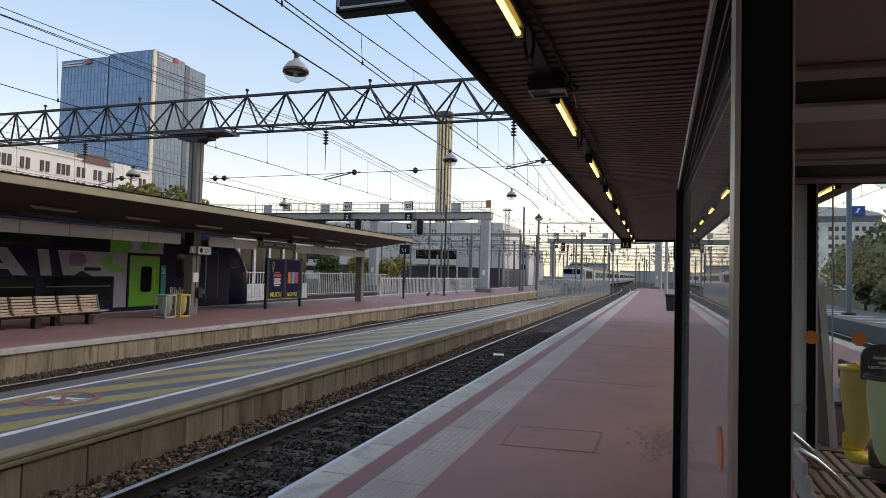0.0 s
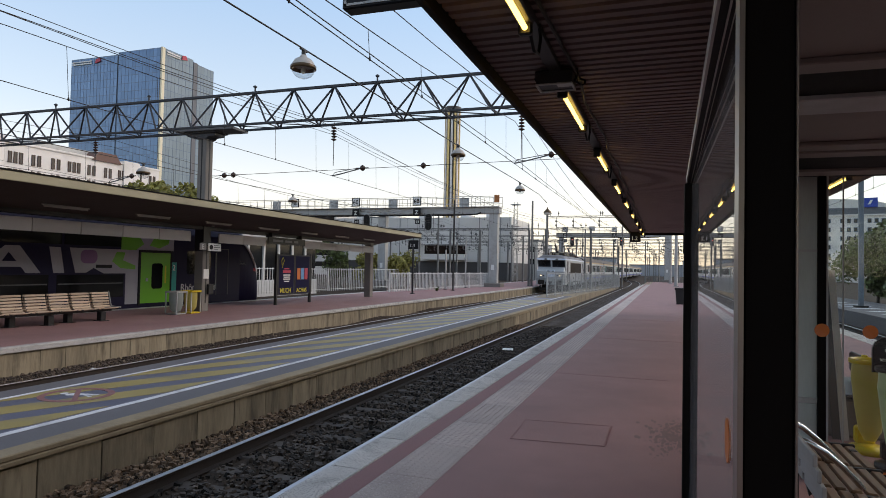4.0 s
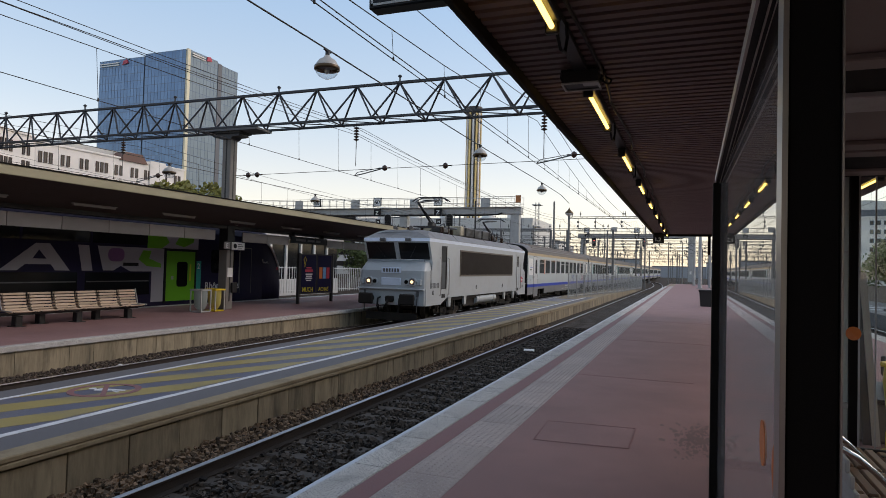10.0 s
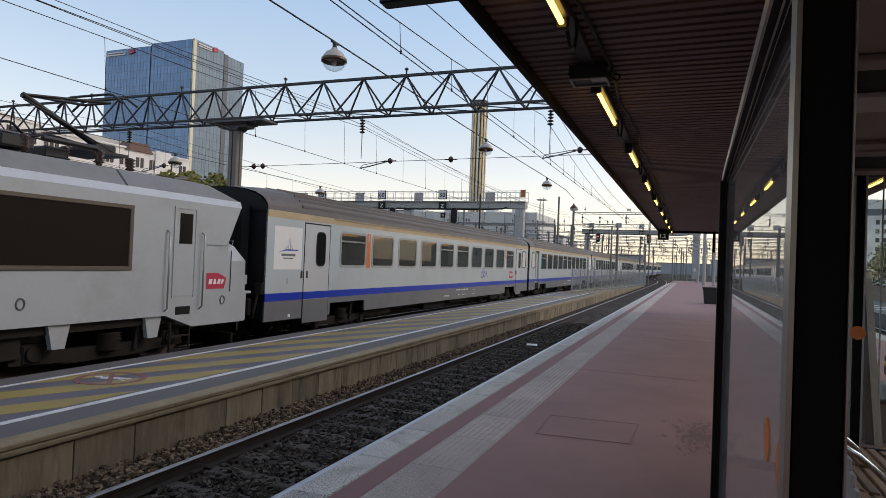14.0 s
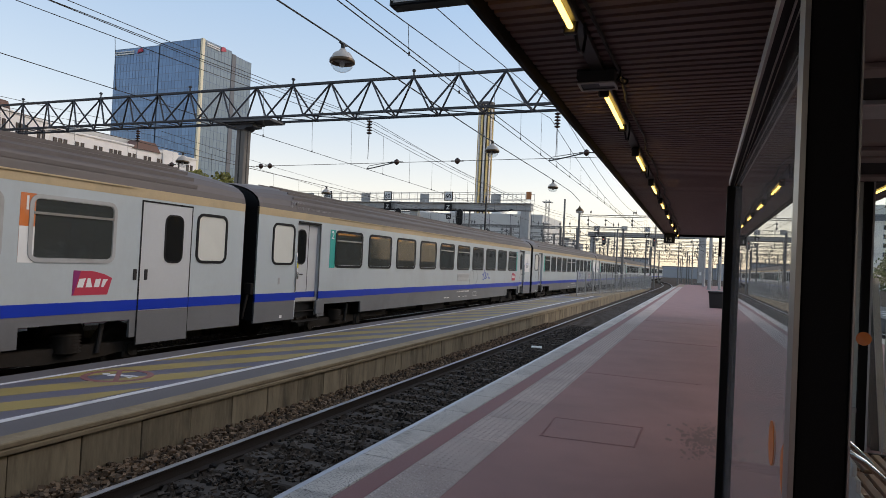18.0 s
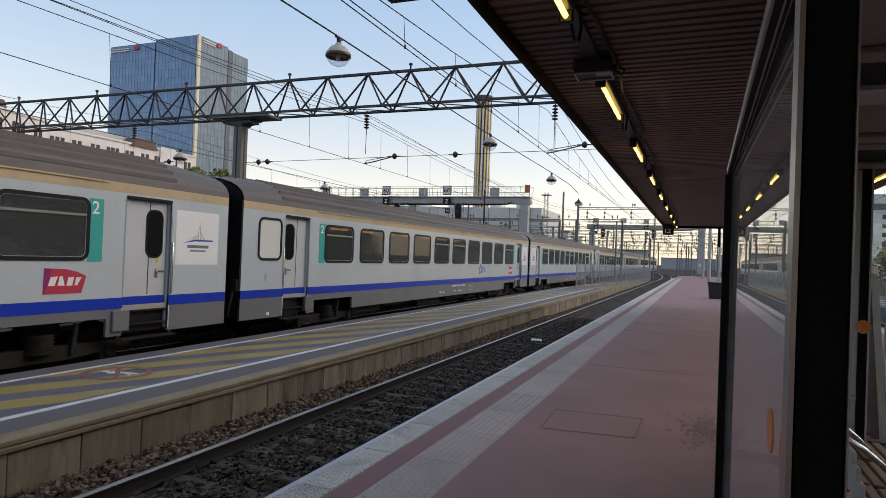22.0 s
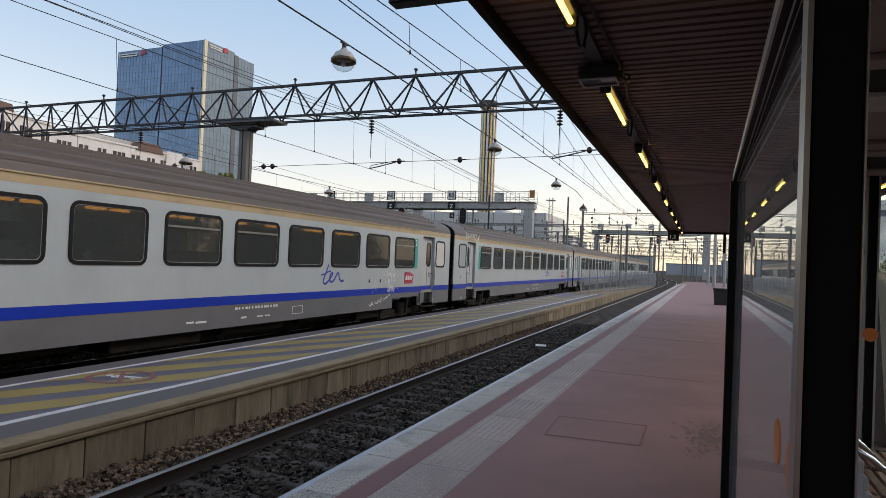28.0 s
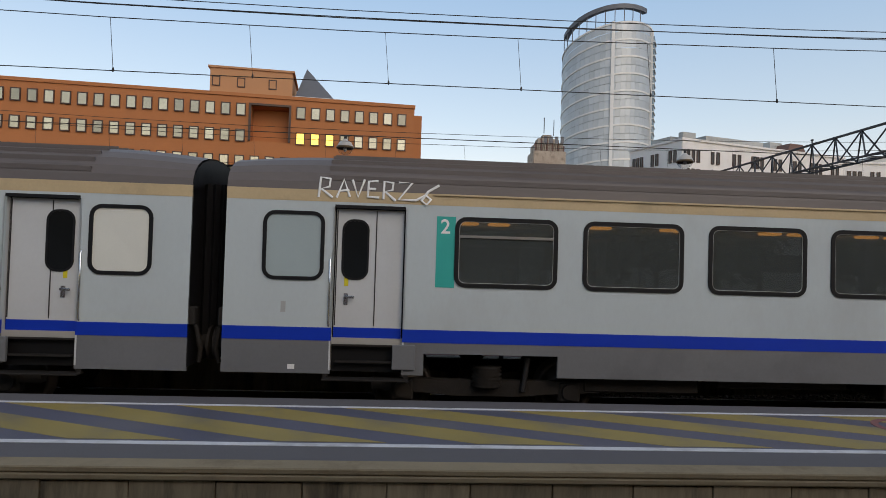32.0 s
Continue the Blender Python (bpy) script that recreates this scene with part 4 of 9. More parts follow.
        part("logo_bar", shared("lstroke", lambda: M().prism([(-0.28, -0.08), (-0.24, 0.06), (-0.12, 0.07), (-0.15, 0.0), (-0.17, -0.08)], "x", 0.004, 0.008).prism([(-0.12, -0.08), (-0.09, 0.07), (-0.04, 0.07), (0.0, -0.08)], "x", 0.004, 0.008).prism([(0.03, -0.08), (0.06, 0.05), (0.16, 0.06), (0.13, -0.08)], "x", 0.004, 0.008).prism([(0.17, -0.08), (0.20, 0.05), (0.30, 0.05), (0.26, 0.0), (0.22, -0.08)], "x", 0.004, 0.008)), sign_white, lg, "white bar of the badge")
        put("swash_logo", "script", lambda: M().tube(smooth([(0, -0.56, 0.02), (0, -0.42, 0.035), (0, -0.22, 0.10), (0, -0.08, 0.12)], 6), 0.024, 6)
            .tube(smooth([(0, -0.20, 0.30), (0, -0.30, 0.12), (0, -0.42, -0.10), (0, -0.43, -0.19), (0, -0.34, -0.22), (0, -0.20, -0.15), (0, -0.06, -0.04), (0, 0.01, 0.04), (0, -0.03, 0.07), (0, -0.11, 0.0), (0, -0.12, -0.13), (0, -0.03, -0.18), (0, 0.10, -0.12), (0, 0.20, 0.0)], 6), 0.030, 6)
            .tube(smooth([(0, 0.20, 0.0), (0, 0.27, 0.065), (0, 0.325, 0.03), (0, 0.36, -0.08), (0, 0.46, -0.16), (0, 0.60, -0.15)], 6), 0.030, 6)
            .moved(Matrix.Diagonal((0.12, 1, 1, 1))), blue_print, c, "blue brush-stroke logo", (HW, 16.95, 1.79))
        put("vent_grille", "vgr", lambda: M().box(0, -0.40, 0, 0.006, 0.40, 0.02).box(0, -0.4, 0.06, 0.006, 0.4, 0.08).box(0, -0.4, 0.12, 0.006, 0.4, 0.14).box(0, -0.4, 0.18, 0.006, 0.4, 0.20).box(0, -0.4, 0.24, 0.006, 0.4, 0.26), coach_door, c, "louvred vent", (HW, 14.6, 1.62))
        marks = M()
        for i in range(14):
            marks.box(0, 0.11 * i, 0, 0.003, 0.11 * i + (0.05 if i % 3 else 0.08), 0.055)
        marks.box(0, -1.4, -0.20, 0.003, -1.2, -0.16).box(0, -1.15, -0.21, 0.003, -0.85, -0.17).box(0, 0.2, -0.2, 0.003, 0.38, -0.16).box(0, 0.75, -0.2, 0.003, 0.95, -0.17).box(0, 1.02, -0.2, 0.003, 1.2, -0.17)
        put("fleet_marks", "marks", lambda: marks, sign_white, c, "white bars of small stencilled marks", (HW - 0.001, 13.1, 1.06))
        put("skirt_box", "skb", lambda: rim(0.42, 0.17, 0.01, 0.014, 0.004).moved(Matrix.Translation((0, 0, 0.94))), sign_white, c, "white outline of a hatch on the skirt", (HW - 0.004, 10.9 + 4.5, 0))
        put("white_tag", "tag", lambda: M().box(0, -0.05, 0, 0.003, 0.05, 0.07), sign_white, c, "small white tag", (HW - 0.003, 1.0, 0.76))
        put("red_card", "card", lambda: M().box(0, -0.035, 0, 0.004, 0.035, 0.16).box(0.003, -0.02, 0.02, 0.006, 0.02, 0.14), steel_grey, c, "small grey notice frame", (HW, 0.86, 1.58))
    ring = [(-x, z) for x, z in ROOF] + ROOF[::-1][1:]
    roof = M()
    for a, b in zip(ring, ring[1:]):
        roof.add([(a[0], 1.45, a[1]), (b[0], 1.45, b[1]), (b[0], LC - 1.45, b[1]), (a[0], LC - 1.45, a[1])], [(0, 3, 2, 1)], True)
    part("roof", SHAPES.get("roof") or shared("roof", lambda: roof), coach_roof, c, "ribbed grimy brown-grey roof")
    for s in (-1, 1):
        for x, z in ((1.375, 3.56), (1.27, 3.71), (1.10, 3.83), (0.86, 3.925), (0.55, 3.995), (0.2, 4.03)):
            part("roof_rib", shared("roof_rib", lambda: M().box(-0.016, 1.45, -0.03, 0.016, LC - 1.45, 0.042)), coach_roof, c, "dark roof rib", (s * x, 0, z))
    for e in (0, 1):
        dome = M()
        y0, y1 = (1.45, 0.0) if e == 0 else (LC - 1.45, LC)
        for i in range(6):
            fa, fb = (1 - (1 - math.cos(i / 6 * 1.57)) * 0.16), (1 - (1 - math.cos((i + 1) / 6 * 1.57)) * 0.16)
            for a, b in zip(ring, ring[1:]):
                ya, yb = y0 + (y1 - y0) * i / 6, y0 + (y1 - y0) * (i + 1) / 6
                q = [(a[0], ya, 3.38 + (a[1] - 3.38) * fa), (b[0], ya, 3.38 + (b[1] - 3.38) * fa), (b[0], yb, 3.38 + (b[1] - 3.38) * fb), (a[0], yb, 3.38 + (a[1] - 3.38) * fb)]
                dome.add(q, [(0, 3, 2, 1) if e == 0 else (0, 1, 2, 3)], True)
        part("roof_end", shared("dome%d" % e, lambda: dome), coach_roof, c, "smooth dark roof end")
        ye = 0.02 if e == 0 else LC - 0.02
        out = -1 if e == 0 else 1
        end = M().box(-1.40, ye - 0.02, 0.75, 1.40, ye + 0.02, 3.36).prism([(x, z * 0.97) for x, z in ring], "y", ye - 0.02, ye + 0.02)
        part("end_wall", shared("endw%d" % e, lambda: end), rubber, c, "black end wall")
        bel = M()
        folds = [(0.92 if k % 2 else 0.84, ye + out * (0.02 + 0.06 * k)) for k in range(5)]
        ringv = [(w * sx, yy, z) for w, yy in folds for sx, z in ((-1, 1.0), (1, 1.0), (1, 3.35 + w * 0.12), (-1, 3.35 + w * 0.12))]
        bel.add(ringv, [(4 * k + j, 4 * k + (j + 1) % 4, 4 * k + 4 + (j + 1) % 4, 4 * k + 4 + j) for k in range(4) for j in range(4)] + [(16, 17, 18, 19)])
        part("gangway", shared("bel%d" % e, lambda: bel), rubber, c, "black folded gangway")
        for s in (-0.87, 0.87):
            part("buffer", shared("buf%d" % e, lambda: M().cyl((0, 0, 0), (0, out * 0.20, 0), 0.12, 12).cyl((0, out * 0.20, 0), (0, out * 0.24, 0), 0.26, 18)), underframe, c, "greasy buffer", (s, ye, 1.05))
        part("hose", shared("hose%d" % e, lambda: M().tube([(1.2, ye, 1.45), (1.25, ye + out * 0.1, 1.3), (1.22, ye + out * 0.16, 1.0), (1.15, ye + out * 0.12, 0.8)], 0.035, 8).box(1.15, ye, 1.35, 1.36, ye + out * 0.1, 1.62, 0.02)), underframe, c, "coupling cables")
    part("floor", shared("floor", lambda: M().box(-1.36, 0.05, 1.12, 1.36, LC - 0.05, 1.22)), inner_wall, c)
    part("ceiling", shared("ceil", lambda: M().box(-1.34, 0.05, 3.2, 1.34, LC - 0.05, 3.24).box(-0.02, 3.0, 1.22, 0.0, LC - 3, 1.9).box(1.0, 3.1, 2.86, 1.33, LC - 3.1, 2.89).box(-1.33, 3.1, 2.86, -1.0, LC - 3.1, 2.89)), inner_wall, c, "pale lining and luggage racks")
    part("partition", shared("partn", lambda: M().box(-1.34, 2.95, 1.2, 1.34, 2.99, 3.2).box(-1.34, LC - 2.99, 1.2, 1.34, LC - 2.95, 3.2)), inner_wall, c)
    lamps = shared("clamp", lambda: M().box(-1.02, -0.20, 3.11, -0.84, 0.20, 3.165, 0.02))
    for y in WIN_Y:
        for d in (-0.36, 0.22):
            part("ceiling_lamp", lamps, lamp_orange, c, "amber lamp behind the window", (0, y + d, -0.03))
    seat = shared("seat", lambda: M().box(-1.3, -0.06, 1.22, -0.35, 0.06, 2.30, 0.04).box(0.35, -0.06, 1.22, 1.3, 0.06, 2.30, 0.04).box(-1.3, 0.06, 1.22, -0.35, 0.45, 1.62, 0.03).box(0.35, 0.06, 1.22, 1.3, 0.45, 1.62, 0.03))
    for k in range(20):
        part("seat_row", seat, seat_mat, c, "dark blue seats", (0, 3.3 + 0.976 * k, 0))
    for y in (3.9, LC - 3.9):
        bogie(c, y)
    for n, (a, b, z) in enumerate(((5.4, 7.2, 0.45), (7.5, 9.6, 0.55), (10.2, 12.4, 0.42), (13.0, 15.2, 0.5), (15.8, 18.5, 0.55), (18.8, 20.2, 0.42))):
        part("equipment_box", shared("eqb%d" % n, lambda: M().box(-1.15, a, z, 1.15, b, 1.12, 0.02)), underframe, c, "dark underfloor box")
    return c

# ---- the electric locomotive ----
LL = 17.03


cream_box = surf("dirty cream paint", (0.42, 0.37, 0.27), 0.6, var=0.35, scale=3, fine=30, bump=0.1, stain=(0.16, 0.13, 0.10), stain_amount=0.7, stain_scale=2.5)
cab_inner = surf("dark cab panel", (0.040, 0.045, 0.052), 0.5, var=0.2, bump=0.02)


def locomotive():
    c = thing("electric_locomotive", "silver-grey electric locomotive with raked windscreens and brown side grilles", "locomotive")
    w = 1.43
    skirt = [(0.62, 0.80), (2.2, 0.80), (2.9, 1.06), (LL - 2.9, 1.06), (LL - 2.2, 0.80), (LL - 0.62, 0.80)]
    nose = [(0.60, 1.46), (1.18, 1.47), (1.22, 2.53), (0.86, 3.30)]
    outline = skirt + [(LL - y, z) for y, z in nose] + [(y, z) for y, z in nose[::-1]]
    part("body", M().prism(outline, "x", -w, w), loco_grey, c, "silver-grey riveted body")
    for e in (0, 1):
        hood = M()
        rings = [(1.46, w - 0.012, 1.22, 0.66, 0.50, 0.17), (2.14, w - 0.012, 1.22, 0.67, 0.52, 0.17), (2.46, w - 0.10, 1.24, 0.96, 0.86, 0.17), (2.53, w - 0.16, 1.25, 1.10, 1.02, 0.17)]
        pts = []
        for z, hw, yb, ys, yf, cx in rings:
            pts += [(x, y if e == 0 else LL - y, z) for x, y in ((-hw, yb), (-hw, ys), (-hw + cx * 0.3, (ys + yf) / 2 - 0.03), (-hw + cx, yf), (hw - cx, yf), (hw - cx * 0.3, (ys + yf) / 2 - 0.03), (hw, ys), (hw, yb))]
        fs = [(8 * k + j, 8 * k + j + 1, 8 * k + 9 + j, 8 * k + 8 + j) for k in range(3) for j in range(7)] + [tuple(range(24, 32))]
        hood.add(pts, fs if e == 0 else [f[::-1] for f in fs])
        hb = part("nose_hood", hood, loco_grey, c, "silver-grey nose with bevelled edges")
        for s in (-1, 1):
            part("seam", M().box(s * (w - 0.014), 1.10 if e == 0 else LL - 1.12, 1.47, s * (w - 0.002), 1.12 if e == 0 else LL - 1.10, 2.36), rubber, hb, "dark seam of the nose")
    part("roof_band", M().prism([(0.84, 3.30), (LL - 0.84, 3.30), (LL - 0.90, 3.43), (0.90, 3.43)], "x", -w - 0.004, w + 0.004), loco_light, c, "pale band under the roof edge")
    roof = M()
    prof = [(-w, 3.43), (-1.15, 3.72), (-0.7, 3.80), (0.7, 3.80), (1.15, 3.72), (w, 3.43)]
    n = len(prof)
    v = [(x, 0.92, z) for x, z in prof] + [(x * 0.93, 1.45, z) for x, z in prof] + [(x * 0.93, LL - 1.45, z) for x, z in prof] + [(x, LL - 0.92, z) for x, z in prof]
    for j, (x, z) in enumerate(prof):
        v[j] = (x, 0.92 + (0.42 if z > 3.6 else 0.0), z - (0.10 if z > 3.6 else 0.0))
        v[3 * n + j] = (x, LL - 0.92 - (0.42 if z > 3.6 else 0.0), z - (0.10 if z > 3.6 else 0.0))
        v[n + j] = (x, 1.6, z)
        v[2 * n + j] = (x, LL - 1.6, z)
    roof.add(v, [(r * n + j, (r + 1) * n + j, (r + 1) * n + j + 1, r * n + j + 1) for r in range(3) for j in range(n - 1)] + [tuple(range(n)), tuple(range(4 * n - 1, 3 * n - 1, -1))])
    part("roof", roof, loco_roof, c, "dull grey roof")
    for y in (4.1, 8.6, 13.1):
        part("roof_joint", M().prism([(x * 1.004, z + 0.004) for x, z in prof] + [(x, z - 0.02) for x, z in prof[::-1]], "y", y, y + 0.04), steel_dark, c, "dark joint between roof panels")
    for e in (0, 1):
        def q(y):
            return y if e == 0 else LL - y
        o = -1 if e == 0 else 1
        for s in (-1, 1):
            x0, x1 = s * 0.085, s * 1.345
            ws = M()
            a, b = Vector((0, q(1.19), 2.595)), Vector((0, q(0.885), 3.245))
            d = Vector((0, o * 0.012, 0.004))
            ws.add([Vector((x0, *p.yz)) + k for p, k in ((a, d), (b, d))] + [Vector((x1, *p.yz)) + k for p, k in ((b, d), (a, d))], [(0, 1, 2, 3)])
            ws.add([Vector((x0, *a.yz)), Vector((x0, *b.yz)), Vector((x1, *b.yz)), Vector((x1, *a.yz))], [(3, 2, 1, 0)])
            part("windscreen", ws, windscreen, c, "dark raked windscreen")
            part("wiper", M().cyl((s * 0.55, q(1.10) + o * 0.03, 2.66), (s * 0.85, q(0.90) + o * 0.03, 3.10), 0.012, 5), rubber, c)
            part("cab_lamp", M().box(s * 0.55 - 0.12, q(0.86), 3.30, s * 0.55 + 0.12, q(0.72), 3.42, 0.02), steel_mid, c, "small hood over the windscreen")
            hl = part("headlight_housing", M().cyl((s * 0.93, q(0.56), 1.72), (s * 0.93, q(0.40), 1.72), 0.17, 20).cyl((s * 0.68, q(0.54), 1.71), (s * 0.68, q(0.43), 1.71), 0.12, 16).box(s * 0.62, q(0.54), 1.60, s * 0.98, q(0.45), 1.84, 0.03), loco_grey, c, "grey headlight housing")
            part("headlight", M().cyl((s * 0.93, q(0.41), 1.72), (s * 0.93, q(0.385), 1.72), 0.062, 20), head_glow if e == 0 else chrome, hl, "lit round headlight" if e == 0 else "unlit round headlight")
            part("headlight_rim", M().cyl((s * 0.93, q(0.42), 1.72), (s * 0.93, q(0.392), 1.72), 0.135, 20), chrome, hl, "bright rim")
            part("tail_lamp", M().cyl((s * 0.68, q(0.44), 1.71), (s * 0.68, q(0.42), 1.71), 0.08, 14), pane_dark, hl, "dark tail lamp")
            part("socket", M().box(s * 1.22 - 0.08, q(0.5), 1.60, s * 1.22 + 0.08, q(0.38), 1.82, 0.02), loco_grey, c, "grey socket box")
            bf = part("buffer", M().cyl((s * 0.87, q(0.62), 1.05), (s * 0.87, q(0.14), 1.05), 0.15, 16), underframe, c, "black buffer sleeve")
            part("buffer_head", M().box(s * 0.87 - 0.32, q(0.14), 0.84, s * 0.87 + 0.32, q(0.04), 1.26, 0.09), underframe, bf, "broad black buffer head")
            part("brake_hose", M().tube([(s * 0.45, q(0.55), 1.1), (s * 0.45, q(0.30), 1.05), (s * 0.47, q(0.28), 0.75), (s * 0.40, q(0.36), 0.55)], 0.035, 8), rubber, c, "hanging brake hose")
            part("hose_valve", M().box(s * 1.12 - 0.05, q(0.58), 1.16, s * 1.12 + 0.05, q(0.46), 1.36, 0.01).cyl((s * 1.12, q(0.5), 1.18), (s * 1.12, q(0.46), 0.55), 0.018, 6), steel_mid, c, "valve and rod")
        part("screen_pillar", M().add([(x, q(y + d), z) for d in (-0.06, 0.05) for x, y, z in ((-0.08, 1.20, 2.56), (0.08, 1.20, 2.56), (0.08, 0.87, 3.27), (-0.08, 0.87, 3.27))], [(0, 1, 2, 3), (7, 6, 5, 4), (0, 4, 5, 1), (1, 5, 6, 2), (2, 6, 7, 3), (3, 7, 4, 0)]), loco_grey, c, "grey pillar between the windscreens")
        part("screen_rail", M().tube([(-1.25, q(0.88), 2.50), (-1.22, q(0.82), 2.58), (1.22, q(0.82), 2.58), (1.25, q(0.88), 2.50)], 0.014, 6), chrome, c, "thin rail below the windscreens")
        np_ = part("number_plate", M().box(-0.42, q(0.50), 2.04, 0.42, q(0.475), 2.26, 0.006), loco_light, c, "pale plate on the nose")
        for k in range(6):
            part("number_bar", shared("numbar%d" % e, lambda: M().box(-0.038, q(0.475), 2.08, 0.038, q(0.468), 2.22)), steel_mid, np_, "dark bar in place of a digit", (-0.3 + 0.12 * k, 0, 0))
        part("nose_grille", M().box(-0.42, q(0.51), 1.56, 0.42, q(0.47), 1.86, 0.02), loco_light, c, "small panel between the headlights")
        part("shelf", M().box(-1.42, q(0.60), 1.40, 1.42, q(0.38), 1.46, 0.015), loco_grey, c, "ledge under the nose")
        part("buffer_beam", M().box(-1.40, q(0.62), 0.80, 1.40, q(0.52), 1.42, 0.02), loco_grey, c, "dirty grey buffer beam")
        part("coupler", M().box(-0.14, q(0.55), 0.92, 0.14, q(0.25), 1.16, 0.04).cyl((0, q(0.3), 1.04), (0, q(0.12), 0.85), 0.05, 8).cyl((0, q(0.12), 0.85), (0, q(0.3), 0.60), 0.05, 8), underframe, c, "greasy screw coupling")
        part("snow_plough", M().box(-1.1, q(0.62), 0.22, 1.1, q(0.56), 0.50), underframe, c, "black guard plate")
        for hx in (-0.35, 0.35):
            part("horn", M().cyl((hx, q(1.75), 3.84), (hx, q(1.45), 3.88), 0.03, 8, 0.085), coach_roof, c, "roof horn")
        for s in (-1, 1):
            x = s * w
            # at the front a flat black sheet paints the unlit cab behind the doorway
            dr = part("cab_door", M().box(x - s * 0.02, q(2.22), 1.42, x + s * 0.006, q(2.74), 3.14, 0.004), rubber if e == 0 else loco_grey, c, "black sheet for the dark open doorway" if e == 0 else "closed grey cab door")
            part("door_frame", M().box(x, q(2.19), 1.40, x + s * 0.018, q(2.22), 3.17).box(x, q(2.74), 1.40, x + s * 0.018, q(2.78), 3.17).box(x, q(2.19), 3.14, x + s * 0.02, q(2.78), 3.18), rubber if e == 0 else loco_grey, dr, "door surround")
            if e == 0:
                part("inner_panel", M().box(x + s * 0.006, q(2.24), 1.44, x + s * 0.010, q(2.62), 2.52), cab_inner, dr, "dark grey lower panel seen in the doorway")
            else:
                part("door_pane", M().box(x + s * 0.006, q(2.30), 2.45, x + s * 0.010, q(2.64), 3.05), pane_dark, dr, "small dark pane")
            for yy in (2.02, 2.94):
                part("handrail", M().tube([(x, q(yy), 1.15), (x + s * 0.07, q(yy), 1.2), (x + s * 0.07, q(yy), 2.65), (x, q(yy), 2.7)], 0.017, 7), frame_alu, dr, "long vertical handrail")
            part("step_hole", M().box(x, q(2.28), 1.06, x + s * 0.006, q(2.66), 1.22), rubber, dr, "dark foothold")
            part("rain_strip", M().box(x, q(1.20), 2.46, x + s * 0.02, q(1.95), 2.49), loco_grey, c)
            part("lift_ring", M().tube([(x + s * 0.006, q(1.35) + 0.065 * math.cos(0.3927 * k), 1.30 + 0.085 * math.sin(0.3927 * k)) for k in range(17)], 0.014, 5), steel_mid, c, "dark oval lifting ring")
            part("step_ladder", M().box(x - s * 0.12, q(2.25), 0.35, x - s * 0.02, q(2.72), 0.38).box(x - s * 0.12, q(2.25), 0.62, x - s * 0.02, q(2.72), 0.65).box(x - s * 0.06, q(2.22), 0.33, x - s * 0.02, q(2.25), 0.9).box(x - s * 0.06, q(2.72), 0.33, x - s * 0.02, q(2.75), 0.9), underframe, c, "black cab steps")
        for k in range(6 if e == 0 else 0):
            part("number_bar", shared("sidebar", lambda: M().box(0, -0.045, 0, 0.003, 0.045, 0.21)), steel_mid, c, "dark bar in place of a digit", (w, 1.20 + 0.145 * k, 1.47))
    lg = part("logo", M().prism([(-0.30, -0.16), (-0.30, 0.17), (0.05, 0.17), (0.30, 0.07), (0.24, -0.16)], "x", 0, 0.004), red_print, c, "red company badge", (w, LL - 1.55, 1.70))
    part("logo_bar", M().prism([(-0.24, -0.06), (-0.21, 0.05), (-0.12, 0.05), (-0.14, -0.06)], "x", 0.004, 0.006).prism([(-0.10, -0.06), (-0.07, 0.05), (-0.03, 0.05), (0.0, -0.06)], "x", 0.004, 0.006).prism([(0.02, -0.06), (0.05, 0.05), (0.13, 0.04), (0.10, -0.06)], "x", 0.004, 0.006).prism([(0.13, -0.06), (0.16, 0.04), (0.24, 0.03), (0.18, -0.06)], "x", 0.004, 0.006), sign_white, lg, "white bar of the badge")
    for s in (-1, 1):
        x = s * w
        g = part("side_grille", M().box(x, 4.5, 2.0, x + s * 0.012, 13.2, 3.02), grille_brown, c, "long brown ribbed side grille")
        part("grille_frame", M().box(x, 4.42, 1.93, x + s * 0.03, 13.28, 2.0, 0.008).box(x, 4.42, 3.02, x + s * 0.03, 13.28, 3.09, 0.008).box(x, 4.42, 2.0, x + s * 0.03, 4.5, 3.02, 0.008).box(x, 13.2, 2.0, x + s * 0.03, 13.28, 3.02, 0.008), frame_alu if s < 0 else surf("tan grille frame", (0.12, 0.095, 0.07), 0.5, 0.3, bump=0.02), g, "tan metal frame")
        rib = M()
        for k in range(34):
            rib.box(x + s * 0.012, 4.5, 2.01 + 0.03 * k, x + s * 0.018, 13.2, 2.022 + 0.03 * k)
        part("grille_ribs", rib, grille_brown, g, "fine ribs of the grille")
        tank = part("air_tank", M().cyl((s * 1.15, 7.2, 0.82), (s * 1.15, 10.4, 0.82), 0.22, 20).cyl((s * 1.15, 7.6, 0.82), (s * 1.15, 7.66, 0.82), 0.232, 20).cyl((s * 1.15, 9.9, 0.82), (s * 1.15, 9.96, 0.82), 0.232, 20), loco_grey, c, "silver-grey air tank")
        for y in (6.8, 11.3, 12.6):
            part("lift_ring", M().tube([(x + s * 0.006, y + 0.065 * math.cos(0.3927 * k), 1.42 + 0.085 * math.sin(0.3927 * k)) for k in range(17)], 0.014, 5), steel_mid, c, "dark oval lifting ring") if y != 12.6 else None
        for y in (3.4, 5.4, 12.0, 13.9):
            part("bracket", M().prism([(y - 0.20, 1.08), (y + 0.20, 1.08), (y + 0.11, 0.66), (y - 0.11, 0.66)], "x", x - s * 0.16, x - s * 0.06), loco_grey, c, "grey suspension bracket")
    for y in (3.9, LL - 3.9):
        bogie(c, y, 1.4, 0.60)
